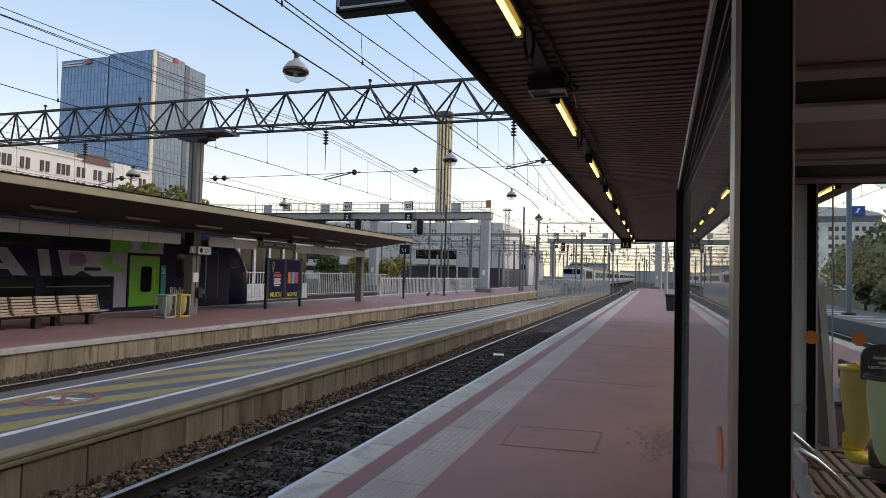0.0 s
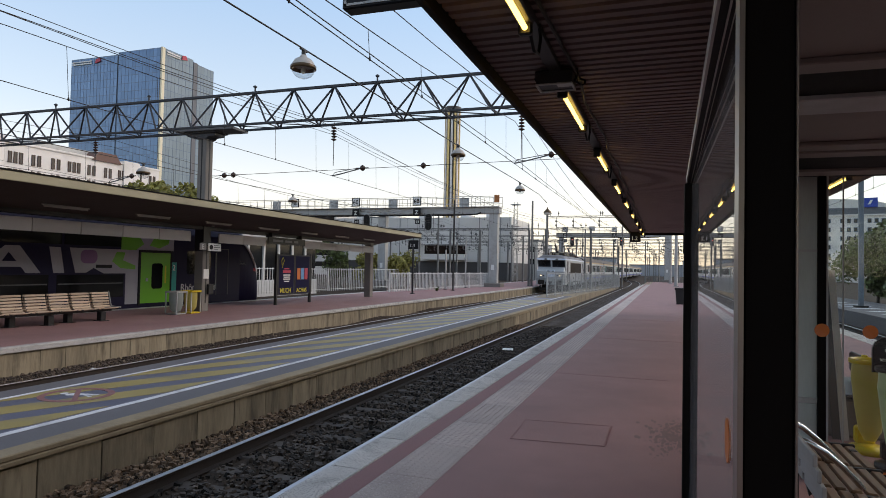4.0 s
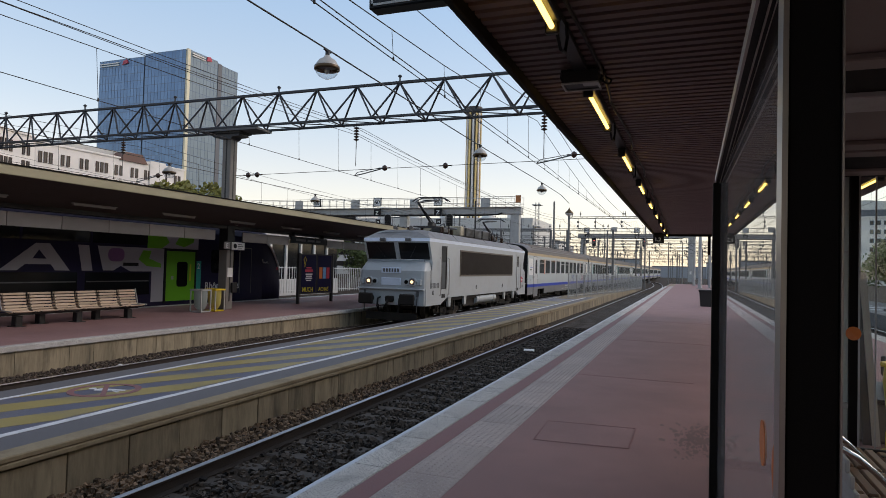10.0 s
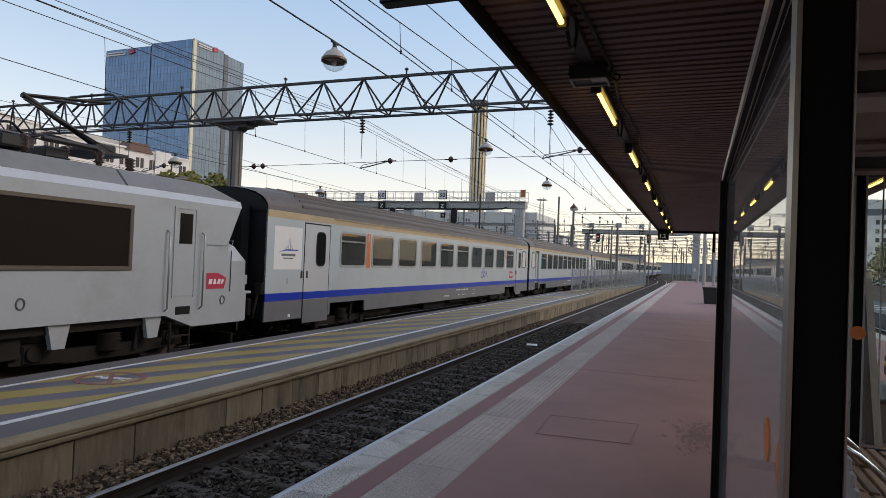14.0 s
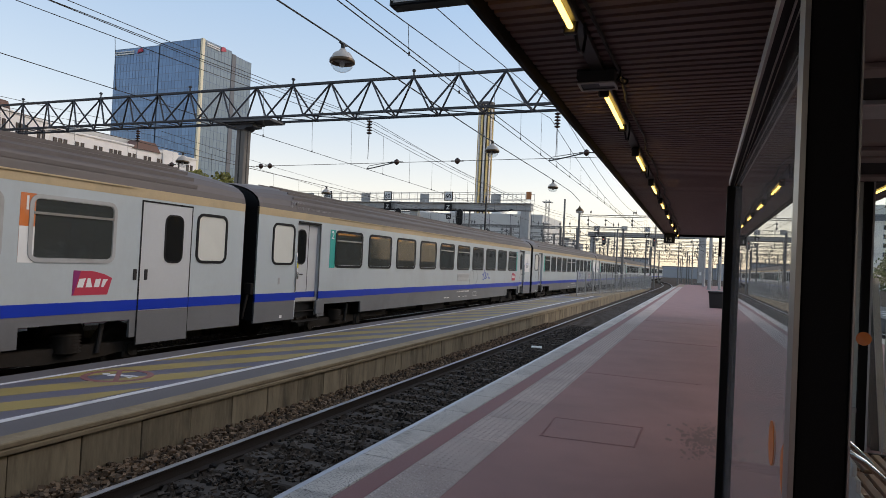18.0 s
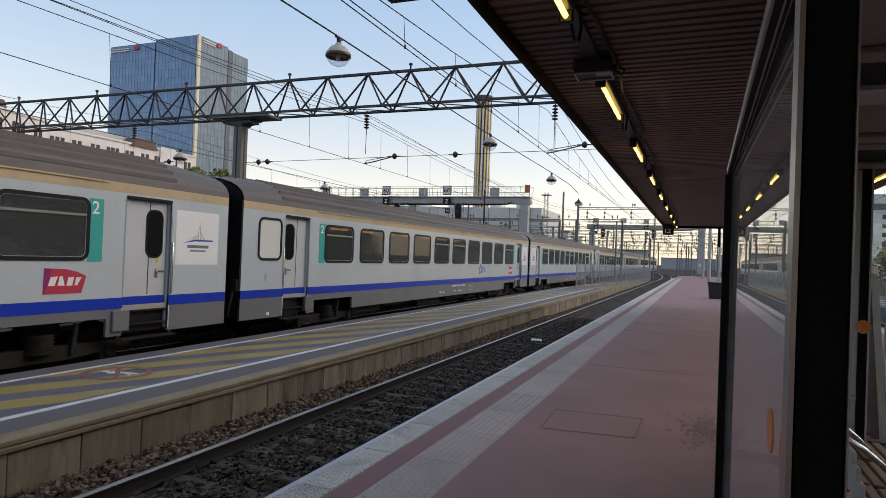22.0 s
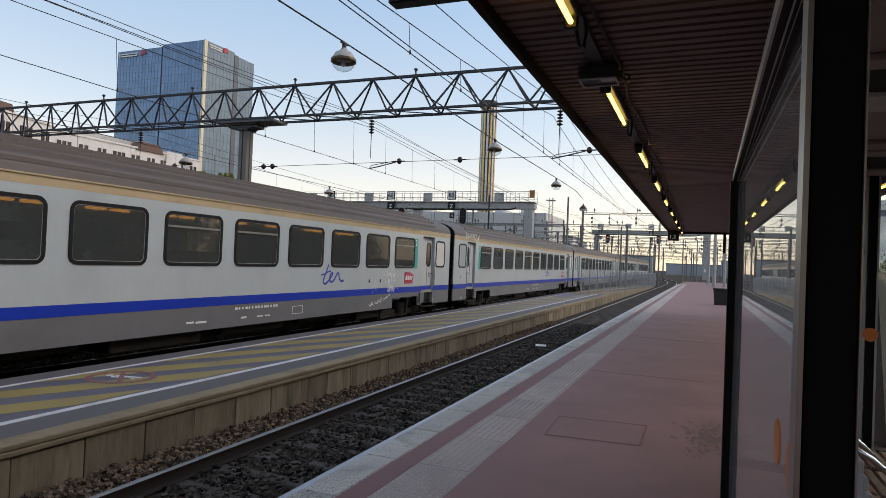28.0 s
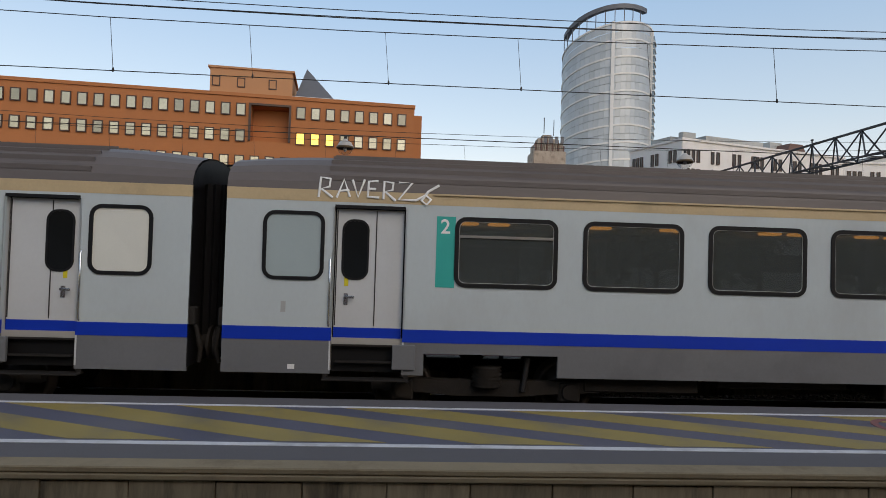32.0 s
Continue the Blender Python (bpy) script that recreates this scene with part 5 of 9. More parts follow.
    part("underframe", M().box(-1.2, 5.6, 0.55, 1.2, 11.5, 1.1).box(-1.3, 0.8, 0.9, 1.3, LL - 0.8, 1.1), underframe, c, "sooty underframe")
    # roof gear: louvred box, insulators, bus bars and two pantographs
    box = part("roof_box", M().box(-0.95, 6.2, 3.78, 0.95, 10.4, 4.22, 0.03), coach_roof, c, "louvred resistor housing")
    part("cream_end", M().box(-0.96, 5.72, 3.78, 0.96, 6.2, 4.24, 0.05), cream_box, box, "dirty cream end of the housing")
    for k in range(7):
        part("louvre", shared("louvre", lambda: M().box(0.95, 6.3, 0, 1.0, 10.3, 0.022)), steel_mid, box, at=(0, 0, 3.84 + 0.05 * k))
    for k in range(4):
        part("louvre_post", shared("louvpost", lambda: M().box(0.95, -0.04, 3.80, 1.02, 0.04, 4.2)), steel_dark, box, at=(0, 6.4 + 1.27 * k, 0))
    ins = shared("roof_insulator", lambda: M().lathe([(0.05, 0.0)] + [(0.10 if k % 2 else 0.05, 0.03 * k + 0.03) for k in range(8)] + [(0.04, 0.28)], n=12))
    for x, y in ((-0.5, 4.6), (0.5, 4.6), (-0.5, 5.7), (0.5, 5.7), (0.0, 10.7), (-0.5, 11.2), (0.5, 11.2), (0.5, 12.6), (-0.5, 12.6), (0.7, 5.2), (0.85, 3.6), (0.85, 4.3), (-0.8, 3.8), (0.9, 10.9), (0.9, 11.6), (0.85, 13.0), (0.6, 13.9), (0.85, 7.4)):
        part("insulator", ins, insulator_mat, c, "brown stacked insulator", (x, y, 3.78))
    for y0 in (3.4, 11.0):             # switchgear and flexible leads beside each pantograph
        part("switchgear", M().box(0.35, y0 + 0.2, 3.82, 0.95, y0 + 0.75, 4.02, 0.03).cyl((0.9, y0 + 0.9, 4.06), (0.9, y0 + 1.9, 4.06), 0.05, 8).box(0.2, y0 + 1.1, 3.8, 0.7, y0 + 1.5, 3.98, 0.02), steel_dark, c, "sooty roof switchgear")
        part("roof_lead", M().tube(smooth([(0.85, y0, 4.08), (0.9, y0 + 0.35, 4.2), (0.8, y0 + 0.7, 4.06), (0.7, y0 + 1.2, 4.16), (0.85, y0 + 1.7, 4.08)]), 0.022, 5), cable_black, c, "slack roof lead")
    part("bus_bar", M().tube([(0.5, 4.6, 4.1), (0.55, 5.7, 4.12), (0.7, 6.2, 4.25), (0.7, 10.2, 4.25), (0.5, 11.2, 4.12), (0.5, 12.6, 4.1)], 0.025, 6), steel_mid, c, "roof bus bar")
    for y0, up, d in ((4.2, 1.27, 1), (13.4, 1.05, 1)):
        p = part("pantograph", M().box(-0.55, y0 - 0.5, 4.06, 0.55, y0 + 0.5, 4.11).box(-0.12, y0 + d * 0.1, 4.1, 0.12, y0 + d * 0.6, 4.32, 0.03), steel_dark, c, "dark pantograph base")
        knee = Vector((0, y0 + d * -1.25, 4.15 + up * 0.70))
        foot, head = Vector((0, y0 + d * 0.35, 4.22)), Vector((0, y0 + d * 0.2, 4.12 + up))
        part("lower_arm", M().cyl(foot, knee, 0.055, 8).cyl((0.12, y0 + d * 0.55, 4.18), knee + Vector((0.05, 0, -0.08)), 0.02, 6), steel_dark, p, "thick lower arm")
        part("upper_arm", M().cyl(knee, head + Vector((-0.35, 0, -0.1)), 0.028, 6).cyl(knee, head + Vector((0.35, 0, -0.1)), 0.028, 6).cyl(head + Vector((-0.35, 0, -0.1)), head + Vector((0.35, 0, -0.1)), 0.025, 6), steel_dark, p, "forked upper arm")
        for dy in (-0.16, 0.16):
            part("collector_bow", M().tube([head + Vector((-0.85, dy, -0.16)), head + Vector((-0.62, dy, -0.01)), head + Vector((-0.5, dy, 0.02)), head + Vector((0.5, dy, 0.02)), head + Vector((0.62, dy, -0.01)), head + Vector((0.85, dy, -0.16))], 0.024, 6), steel_dark, p, "contact bow with bent horns")
    return c

TRAIN = []
loco = locomotive()
TRAIN.append((loco, 0.17))
car1 = coach("light grey first class coach with orange strips and blue band", True, True, False)
car2 = coach("light grey second class coach with a white poster at its rear", False, False, True, True)
car3 = coach("light grey second class coach with teal strips and blue band", False, False, True, True)
car4 = coach("light grey second class coach with scratched rear paintwork", False, True, False)
car5 = coach("light grey second class coach with white graffiti over its door", False, False, False, False, True)
TRAIN += [(c, 17.33 + 26.04 * k) for k, c in enumerate((car1, car2, car3, car4, car5))]
for k in range(5, 8):
    TRAIN.append((copy_thing(car5, pose(X2, 100, RAIL)), 17.33 + 26.04 * k))
# marks on single coaches
tag = part("graffiti", M().tube([(0, 0.0, 0.0), (0, 0.02, 0.30), (0, 0.16, 0.28), (0, 0.15, 0.16), (0, 0.03, 0.13), (0, 0.20, 0.0)], 0.020, 5)
     .tube([(0, 0.26, 0.0), (0, 0.36, 0.28), (0, 0.45, 0.02)], 0.020, 5).tube([(0, 0.29, 0.10), (0, 0.44, 0.12)], 0.020, 5)
     .tube([(0, 0.48, 0.28), (0, 0.57, 0.02), (0, 0.66, 0.29)], 0.020, 5)
     .tube([(0, 0.86, 0.27), (0, 0.72, 0.26), (0, 0.71, 0.03), (0, 0.88, 0.02)], 0.020, 5).tube([(0, 0.72, 0.15), (0, 0.83, 0.15)], 0.020, 5)
     .tube([(0, 0.94, 0.0), (0, 0.95, 0.27), (0, 1.08, 0.25), (0, 1.07, 0.14), (0, 0.96, 0.12), (0, 1.12, -0.02)], 0.020, 5)
     .tube([(0, 1.16, 0.26), (0, 1.36, 0.26), (0, 1.16, 0.0), (0, 1.42, 0.0), (0, 1.56, 0.08), (0, 1.64, 0.02), (0, 1.58, -0.06), (0, 1.50, 0.0), (0, 1.60, 0.14), (0, 1.76, 0.24)], 0.020, 5), sign_white, car5, "white spray-painted letters")
tag.matrix_basis = Matrix.Translation((1.432, 1.32, 3.27)) @ Matrix.Rotation(radians(-8), 4, "Y") @ Matrix.Diagonal((0.3, 1, 1, 1))
scr = M()
rs = random.Random(4)


def scuff(y0, z0, a, length, r):
    d = Vector((0, math.cos(a), math.sin(a))) * length
    p = Vector((HW + (0.0035 if z0 > 1.15 else -0.002), y0, z0))
    w = d.cross((1, 0, 0)).normalized() * r
    scr.add([p - w * 0.4, p + d * 0.3 - w * 1.3, p + d * 0.7 - w * rs.random(), p + d, p + d * 0.6 + w * 1.2, p + d * 0.2 + w * rs.random()], [(0, 1, 2, 3, 4, 5)])


for k in range(120):                 # a spray of paint losses over the waist band
    scuff(20.05 + rs.gauss(0.38, 0.16), 1.22 + 0.62 * rs.random() ** 1.3, 1.2 + 0.7 * rs.random(), 0.03 + 0.11 * rs.random() ** 2, 0.006 + 0.016 * rs.random())
for k in range(44):                 # its trail down over the skirt
    f = k / 44
    scuff(20.35 - 1.35 * f + 0.05 * rs.random(), 1.14 - 0.30 * f ** 0.6 + 0.05 * rs.gauss(0, 0.5), 0.1 + 0.9 * rs.random(), 0.04 + 0.10 * rs.random(), 0.006 + 0.014 * rs.random())
for k in range(16):
    scuff(19.25 + 0.35 * rs.random(), 1.2 + 0.35 * rs.random(), 1.57, 0.05 + 0.1 * rs.random(), 0.004)
part("scuffed_paint", scr, sign_white, car4, "pale scuffs and scratches")["kind"] = "stuff"
for yy in (19.02, 19.74):
    part("tie_down", M().box(HW - 0.002, yy - 0.025, 1.55, HW + 0.02, yy + 0.025, 1.66, 0.008), steel_dark, car4, "small dark cleat")
doodle = M().tube(smooth([(0, 14.61, 1.36), (0, 14.64, 1.6), (0, 14.67, 1.81), (0, 14.82, 1.96), (0, 15.09, 2.02), (0, 15.44, 2.01), (0, 15.64, 1.88), (0, 15.66, 1.54), (0, 15.45, 1.41)]), 0.010, 4).tube(smooth([(0, 14.95, 1.99), (0, 15.17, 1.90), (0, 15.19, 1.75), (0, 15.2, 1.61)]), 0.010, 4)
part("doodle", doodle.moved(Matrix.Diagonal((0.2, 1, 1, 1))), steel_dark, car2, "thin dark line scrawled on the side", (HW + 0.001, 0, 0))
grille = part("air_grille", M().box(HW - 0.004, 13.06, 1.54, HW + 0.006, 14.46, 1.87, 0.004), coach_door, car2, "grey louvred air grille")
louvre = M().box(0, -0.68, 0, 0.014, 0.68, 0.022, 0.004).mesh("louvre")
for k in range(6):
    part("louvre", louvre, steel_grey, grille, at=(HW + 0.006, 13.76, 1.565 + 0.05 * k))
faded = M()
for k in range(7):                  # worn letters sprayed on the roof's edge
    y, h = 0.24 * k, 0.20 - 0.012 * k
    faded.tube(smooth([(0, y, 0.02), (0, y + 0.06, h), (0, y + 0.13, 0.08), (0, y + 0.17, h * 0.9), (0, y + 0.23, 0.0)]), 0.014, 5)
faded.tube(smooth([(0, -0.1, 0.05), (0, 0.5, 0.10), (0, 1.1, 0.03), (0, 1.8, 0.06)]), 0.012, 5)
worn_spray = surf("worn pale spray paint", (0.27, 0.25, 0.245), 0.8, var=0.9, scale=9, fine=60, bump=0.0, stain=(0.09, 0.08, 0.075), stain_amount=0.9, stain_scale=6)
part("graffiti", faded, worn_spray, car2, "worn pale scrawl on the roof edge").matrix_basis = Matrix.Translation((1.412, 1.25, 3.45)) @ Matrix.Rotation(radians(-17), 4, "Y") @ Matrix.Diagonal((0.3, 1, 1, 1))

# ---- the roof over the near platform ----
canopy = thing("canopy", "dark brown ribbed metal platform roof with lit tubes", "canopy", kind="structure")
rib = M()
# the roof runs on unseen behind the camera, added to shade the near post
CX0, CX1, CY0, CY1 = -1.36, 3.3, -45.0, 29.0
y = CY0
prof = []
while y < CY1:
    prof += [(y, 3.475), (y + 0.035, 3.475), (y + 0.045, 3.435), (y + 0.122, 3.435)]
    y += 0.132
rib.add([(CX0, a, z) for a, z in prof] + [(CX1, a, z) for a, z in prof], [(i, i + 1, len(prof) + i + 1, len(prof) + i) for i in range(len(prof) - 1)])
rib.box(CX0, CY0, 3.56, CX1, CY1, 3.70)
tagged(part("ceiling", rib, canopy_metal), "dark brown ribbed metal underside of the platform roof", "ceiling", kind="structure")
part("fascia", M().box(-1.40, CY0, 3.34, -1.35, CY1, 3.80, 0.01), frame_black, canopy, "dark edge fascia")
part("fascia", M().box(-1.40, CY1, 3.34, 3.3, CY1 + 0.06, 3.80), frame_black, canopy, "dark end fascia")
part("gutter_lip", M().box(-1.47, CY0, 3.74, -1.39, CY1, 3.79, 0.01), steel_mid, canopy, "thin gutter lip")
part("end_board", M().prism([(28.4, 3.34), (29.0, 3.34), (29.0, 2.75), (28.8, 2.55)], "x", 0.75, 0.85), frame_black, canopy, "dark bracket at the roof's end")
conduit = M().box(-0.90, CY0, 3.385, -0.80, CY1, 3.43)
part("cable_tray", conduit, steel_dark, canopy, "dark cable tray")
tube_me = M().cyl((0, 0, 0), (0, 1.40, 0), 0.018, 14).mesh("tube")
house = M().box(-0.05, -0.04, 0.03, 0.05, 1.46, 0.075, 0.01).box(-0.045, -0.05, -0.045, 0.045, 0.0, 0.06, 0.012).box(-0.045, 1.40, -0.045, 0.045, 1.45, 0.06, 0.012).mesh("tube_light")
loop = M().tube([(0.02, 1.45, 0.0), (0.03, 1.55, -0.10), (0.04, 1.66, -0.09), (0.05, 1.68, 0.02), (0.05, 1.62, 0.10)], 0.012, 6).mesh("cable_loop")
for k, xx in [(k, xx) for k in range(-5, 8) for xx in (-0.845, 2.75)]:
    y = 5.52 + 3.0 * k
    t = tagged(part("tube_light", house, steel_dark, None, at=(xx, y, 3.31)), "lit fluorescent tube in a dark holder under the roof", "lamp", "tube lights")
    part("tube", tube_me, tube_glow, t, "glowing warm yellow-white tube")
    part("cable_loop", loop, cable_black, t, "hanging loop of black cable")
    part("rod", M().cyl((0, 0.2, 0.07), (0, 0.2, 0.13), 0.012, 6).cyl((0, 1.2, 0.07), (0, 1.2, 0.13), 0.012, 6), steel_dark, t)
cb = M()
for k in range(30):
    a = 2.0 + k * 0.85
    cb.tube([(-0.72 + 0.03 * math.sin(k * 2.1), a, 3.42), (-0.70, a + 0.42, 3.40 - 0.02 * (k % 3)), (-0.72 + 0.03 * math.sin(k * 2.1 + 2.1), a + 0.85, 3.42)], 0.014, 5)
part("cable", cb, cable_black, canopy, "slack black cable")
spk = tagged(part("loudspeaker", M().prism([(-0.12, 0.06), (0.12, 0.06), (0.10, -0.035), (-0.12, -0.035)], "x", -0.145, 0.145), steel_dark, None, at=(-0.855, 5.22, 3.325)), "dark box loudspeaker with a pale lower lip hung under the roof", "loudspeaker")
part("lip", M().box(-0.15, -0.128, -0.05, 0.15, -0.112, -0.036, 0.004).box(-0.15, 0.09, -0.05, 0.15, 0.106, -0.036, 0.004).box(-0.15, -0.112, -0.05, -0.135, 0.09, -0.036).box(0.135, -0.112, -0.05, 0.15, 0.09, -0.036).box(0.02, -0.112, -0.046, 0.135, -0.02, -0.036), steel_grey, spk, "pale metal rim")
part("bracket", M().cyl((-0.1, 0, 0.06), (-0.1, 0, 0.11), 0.014, 6).cyl((0.1, 0, 0.06), (0.1, 0, 0.11), 0.014, 6).box(-0.12, -0.02, 0.095, 0.12, 0.02, 0.11), steel_dark, spk)
part("yoke", M().tube([(-0.15, 0, 0.0), (-0.175, 0, 0.04), (-0.175, 0, 0.10), (0.175, 0, 0.10), (0.175, 0, 0.04), (0.15, 0, 0.0)], 0.010, 6), steel_dark, spk)
part("lead", M().tube(smooth([(0.13, 0.05, 0.03), (0.2, 0.12, 0.0), (0.21, 0.2, 0.06), (0.12, 0.24, 0.1)]), 0.009, 5), cable_black, spk, "loose black lead")

board = tagged(part("platform_sign", M().box(-0.62, -0.06, 0.0, 0.0, 0.06, 0.62, 0.01), sign_black, None, at=(-1.40, 3.72, 3.46)), "black hanging sign board at the roof's edge", "sign")
part("border", M().box(-0.60, -0.066, 0.02, -0.02, -0.06, 0.035).box(-0.60, -0.066, 0.02, -0.585, -0.06, 0.6).box(-0.035, -0.066, 0.02, -0.02, -0.06, 0.6), steel_grey, board, "thin pale border")
part("dot", M().cyl((-0.30, -0.068, 0.10), (-0.30, -0.06, 0.10), 0.016, 12), sign_white, board, "white dot")
part("bracket", M().box(-0.5, -0.02, 0.62, 0.04, 0.02, 0.66), steel_dark, board)
end_sign = tagged(part("platform_sign", M().box(-0.22, -0.06, 0.0, 0.22, 0.06, 0.40, 0.01), sign_black, None, at=(-1.18, 28.0, 3.0)), "black hanging track sign with white digits", "sign")
lettering("digits", "1.2", 0.22, sign_white, end_sign, pose(-0.16, -0.065, 0.08, 90, 0, 0), 0.003)
part("hanger", M().box(-0.16, -0.02, 0.4, 0.16, 0.02, 0.45), steel_dark, end_sign)

# ---- the glazed shelter beside the camera ----
SX, SY0, SY1, SX1 = 0.165, 1.20, 4.39, 3.05
shelter = thing("waiting_shelter", "black-framed glass waiting shelter with orange dots on its panes", "shelter")
part("post", M().box(0.138, 1.175, 0.0, 0.217, 1.255, 2.62, 0.004), frame_black, shelter, "thick black post")
part("post_edge", M().box(0.129, 1.168, 0.0, 0.138, 1.235, 2.62), frame_alu, shelter, "grey metal edge of the post")
part("post_trim", M().box(0.217, 1.170, 0.0, 0.2205, 1.250, 2.56), frame_alu, shelter, "thin bright trim of the post")
part("post", M().box(0.128, 4.35, 0.0, 0.195, 4.43, 2.345, 0.004), frame_black, shelter, "black corner post")
part("post_shoe", M().prism([(4.33, 0.0), (4.33, 0.17), (4.30, 0.0)], "x", 0.13, 0.19), steel_grey, shelter, "grey shoe at the post's foot")


def skew(x0, x1, z0, z1, y1=4.36):
    """A bar under the shelter's roof edge, which runs slightly askew to the track."""
    return M().prism([(x0 - 0.068, -3.0), (x1 - 0.068, -3.0), (x1 + 0.0002, y1), (x0 + 0.0002, y1)], "z", z0, z1)


part("head_beam", skew(0.146, 0.215, 2.345, 2.40, 4.43), frame_black, shelter, "black head beam")
part("head_edge", skew(0.138, 0.1455, 2.345, 2.388), frame_alu, shelter, "grey outer edge of the beam")
part("head_trim", skew(0.164, 0.168, 2.339, 2.3445), frame_alu, shelter, "thin bright trim line")
part("head_trim", skew(0.178, 0.180, 2.341, 2.3445), frame_alu, shelter, "thin bright trim line")
part("bottom_rail", M().box(0.14, 1.255, 0.02, 0.19, 4.35, 0.10, 0.004), frame_black, shelter, "black bottom rail")
gl = part("pane", M().box(0.172, 1.255, 0.10, 0.180, 4.35, 2.345), pane_sheen, shelter, "large clear side pane")
gl.visible_shadow = False
dot = M().cyl((0, 0, 0), (0.002, 0, 0), 0.058, 20).mesh("orange_dot")
for k in range(2):
    part("orange_dot", dot, orange_print, gl, at=(0.169, 1.56 + 0.26 * k, 1.33))
EY = 6.30                            # the end wall of the shelter
for k, (a, b) in enumerate(((0.27, 1.27), (1.35, 1.465), (1.475, 3.0))):
    g = part("pane", M().box(a, EY - 0.004, 0.10, b, EY + 0.004, 2.63), end_board if k == 0 else pane_clear, shelter, "grey-green frosted end panel" if k == 0 else "clear end pane")
    g.visible_shadow = False
    for j in range(4):
        if k == 2:
            part("orange_dot", dot, orange_print, g, at=(1.67 + 0.37 * j, EY - 0.007, 1.29), turn=-90)
            part("orange_dot", dot, orange_print, g, at=(1.77 + 0.37 * j, EY - 0.007, 0.06), turn=-90)
part("orange_dot", dot, orange_print, shelter, at=(1.30, EY - 0.046, 1.29), turn=-90)
part("end_post", M().box(1.27, EY - 0.04, 0.0, 1.335, EY + 0.04, 2.63, 0.004), frame_black, shelter, "black post of the end wall")
part("post_trim", M().box(1.335, EY - 0.04, 0.0, 1.35, EY + 0.04, 2.63), steel_grey, shelter, "grey edge of the end post")
part("pane_joint", M().box(1.465, EY - 0.008, 0.08, 1.475, EY + 0.008, 2.63), steel_grey, shelter, "thin joint between the panes")
part("end_ledge", M().box(0.27, EY - 0.03, 0.65, 1.27, EY - 0.006, 0.70, 0.004), steel_grey, shelter, "grey ledge across the panel")
part("end_strip", M().box(0.27, EY - 0.014, 1.97, 1.27, EY - 0.006, 1.99), steel_grey, shelter, "thin pale strip across the panel")
part("end_beam", M().box(0.27, EY - 0.04, 2.63, 3.05, EY + 0.04, 2.84, 0.004), frame_black, shelter, "black beam over the end wall")
part("end_rail", M().box(0.27, EY - 0.03, 0.02, 3.05, EY + 0.03, 0.10, 0.004), frame_black, shelter, "black bottom rail")
part("back_post", M().box(3.0, EY - 0.04, 0.0, 3.08, EY + 0.04, 2.63), frame_black, shelter, "black rear post")
bp = part("pane", M().box(3.04, -1.0, 0.10, 3.048, EY - 0.04, 2.58), pane_clear, shelter, "clear rear pane")
bp.visible_shadow = False
part("back_rail", M().box(3.02, -1.0, 0.0, 3.07, EY - 0.04, 0.10), frame_black, shelter, "black rear rail")
part("ceiling_panel", M().box(0.225, -3.0, 2.645, 3.08, 4.44, 2.70), shelter_panel, shelter, "grey-brown shelter ceiling")
part("ceiling_panel", M().box(0.27, 4.44, 2.645, 3.08, EY + 0.04, 2.70), shelter_panel, shelter, "grey-brown shelter ceiling")
for a, b, h, mt in ((2.85, 2.99, 0.03, shelter_panel), (2.99, 3.40, 0.02, frame_black), (3.40, 3.70, 0.045, steel_grey), (4.69, 4.90, 0.03, shelter_panel), (4.95, 5.15, 0.035, shelter_panel), (5.15, 5.81, 0.02, frame_black), (5.81, 6.07, 0.04, shelter_panel)):
    part("ceiling_rail", M().box(0.28, a, 2.645 - h, 3.04, b, 2.645, 0.006), mt, shelter, "cross rail under the shelter ceiling")

bench = thing("shelter_bench", "brown wooden slatted bench with bright curved armrests", "bench", (0, 0, 0))
for y0, y1 in ((3.93, 4.53), (4.57, 5.17), (5.23, 5.86)):
    for k in range(6):
        part("slat", shared("shelter_slat", lambda: M().box(-0.034, -0.30, -0.015, 0.034, 0.30, 0.015, 0.010)), wood_brown, bench, at=(0.98 + 0.085 * k, (y0 + y1) / 2, 0.44 - 0.008 * k))
    part("cross_bar", M().box(0.93, y1 - 0.01, 0.395, 1.45, y1 + 0.03, 0.425, 0.006), steel_dark, bench, "dark cross bar")
    if y0 > 4:
        part("armrest", M().tube([(0.80, y0 + 0.02, 0.72), (0.88, y0 + 0.02, 0.705), (0.98, y0 + 0.03, 0.65), (1.08, y0 + 0.05, 0.565), (1.17, y0 + 0.07, 0.47), (1.20, y0 + 0.08, 0.43)], 0.020, 8), chrome, bench, "curved bright armrest")
    for k in range(4):
        part("back_slat", shared("shelter_back", lambda: M().box(-0.012, -0.29, -0.035, 0.012, 0.29, 0.035, 0.006)), steel_grey, bench, "grey back slat", (0.86 - 0.022 * k, (y0 + y1) / 2, 0.50 + 0.085 * k))
for x, y in ((1.0, 4.1), (1.4, 4.1), (1.0, 5.7), (1.4, 5.7)):
    part("leg", shared("benchleg", lambda: M().box(-0.025, -0.025, 0, 0.025, 0.025, 0.42, 0.005)), steel_dark, bench, at=(x, y, 0))
part("beam", M().box(0.95, 3.9, 0.36, 1.0, 5.88, 0.40, 0.008), steel_dark, bench, "dark long beam")
part("back_post", M().prism([(0.88, 0.38), (0.90, 0.40), (0.80, 0.84), (0.775, 0.84)], "y", 4.54, 4.57), steel_dark, bench)


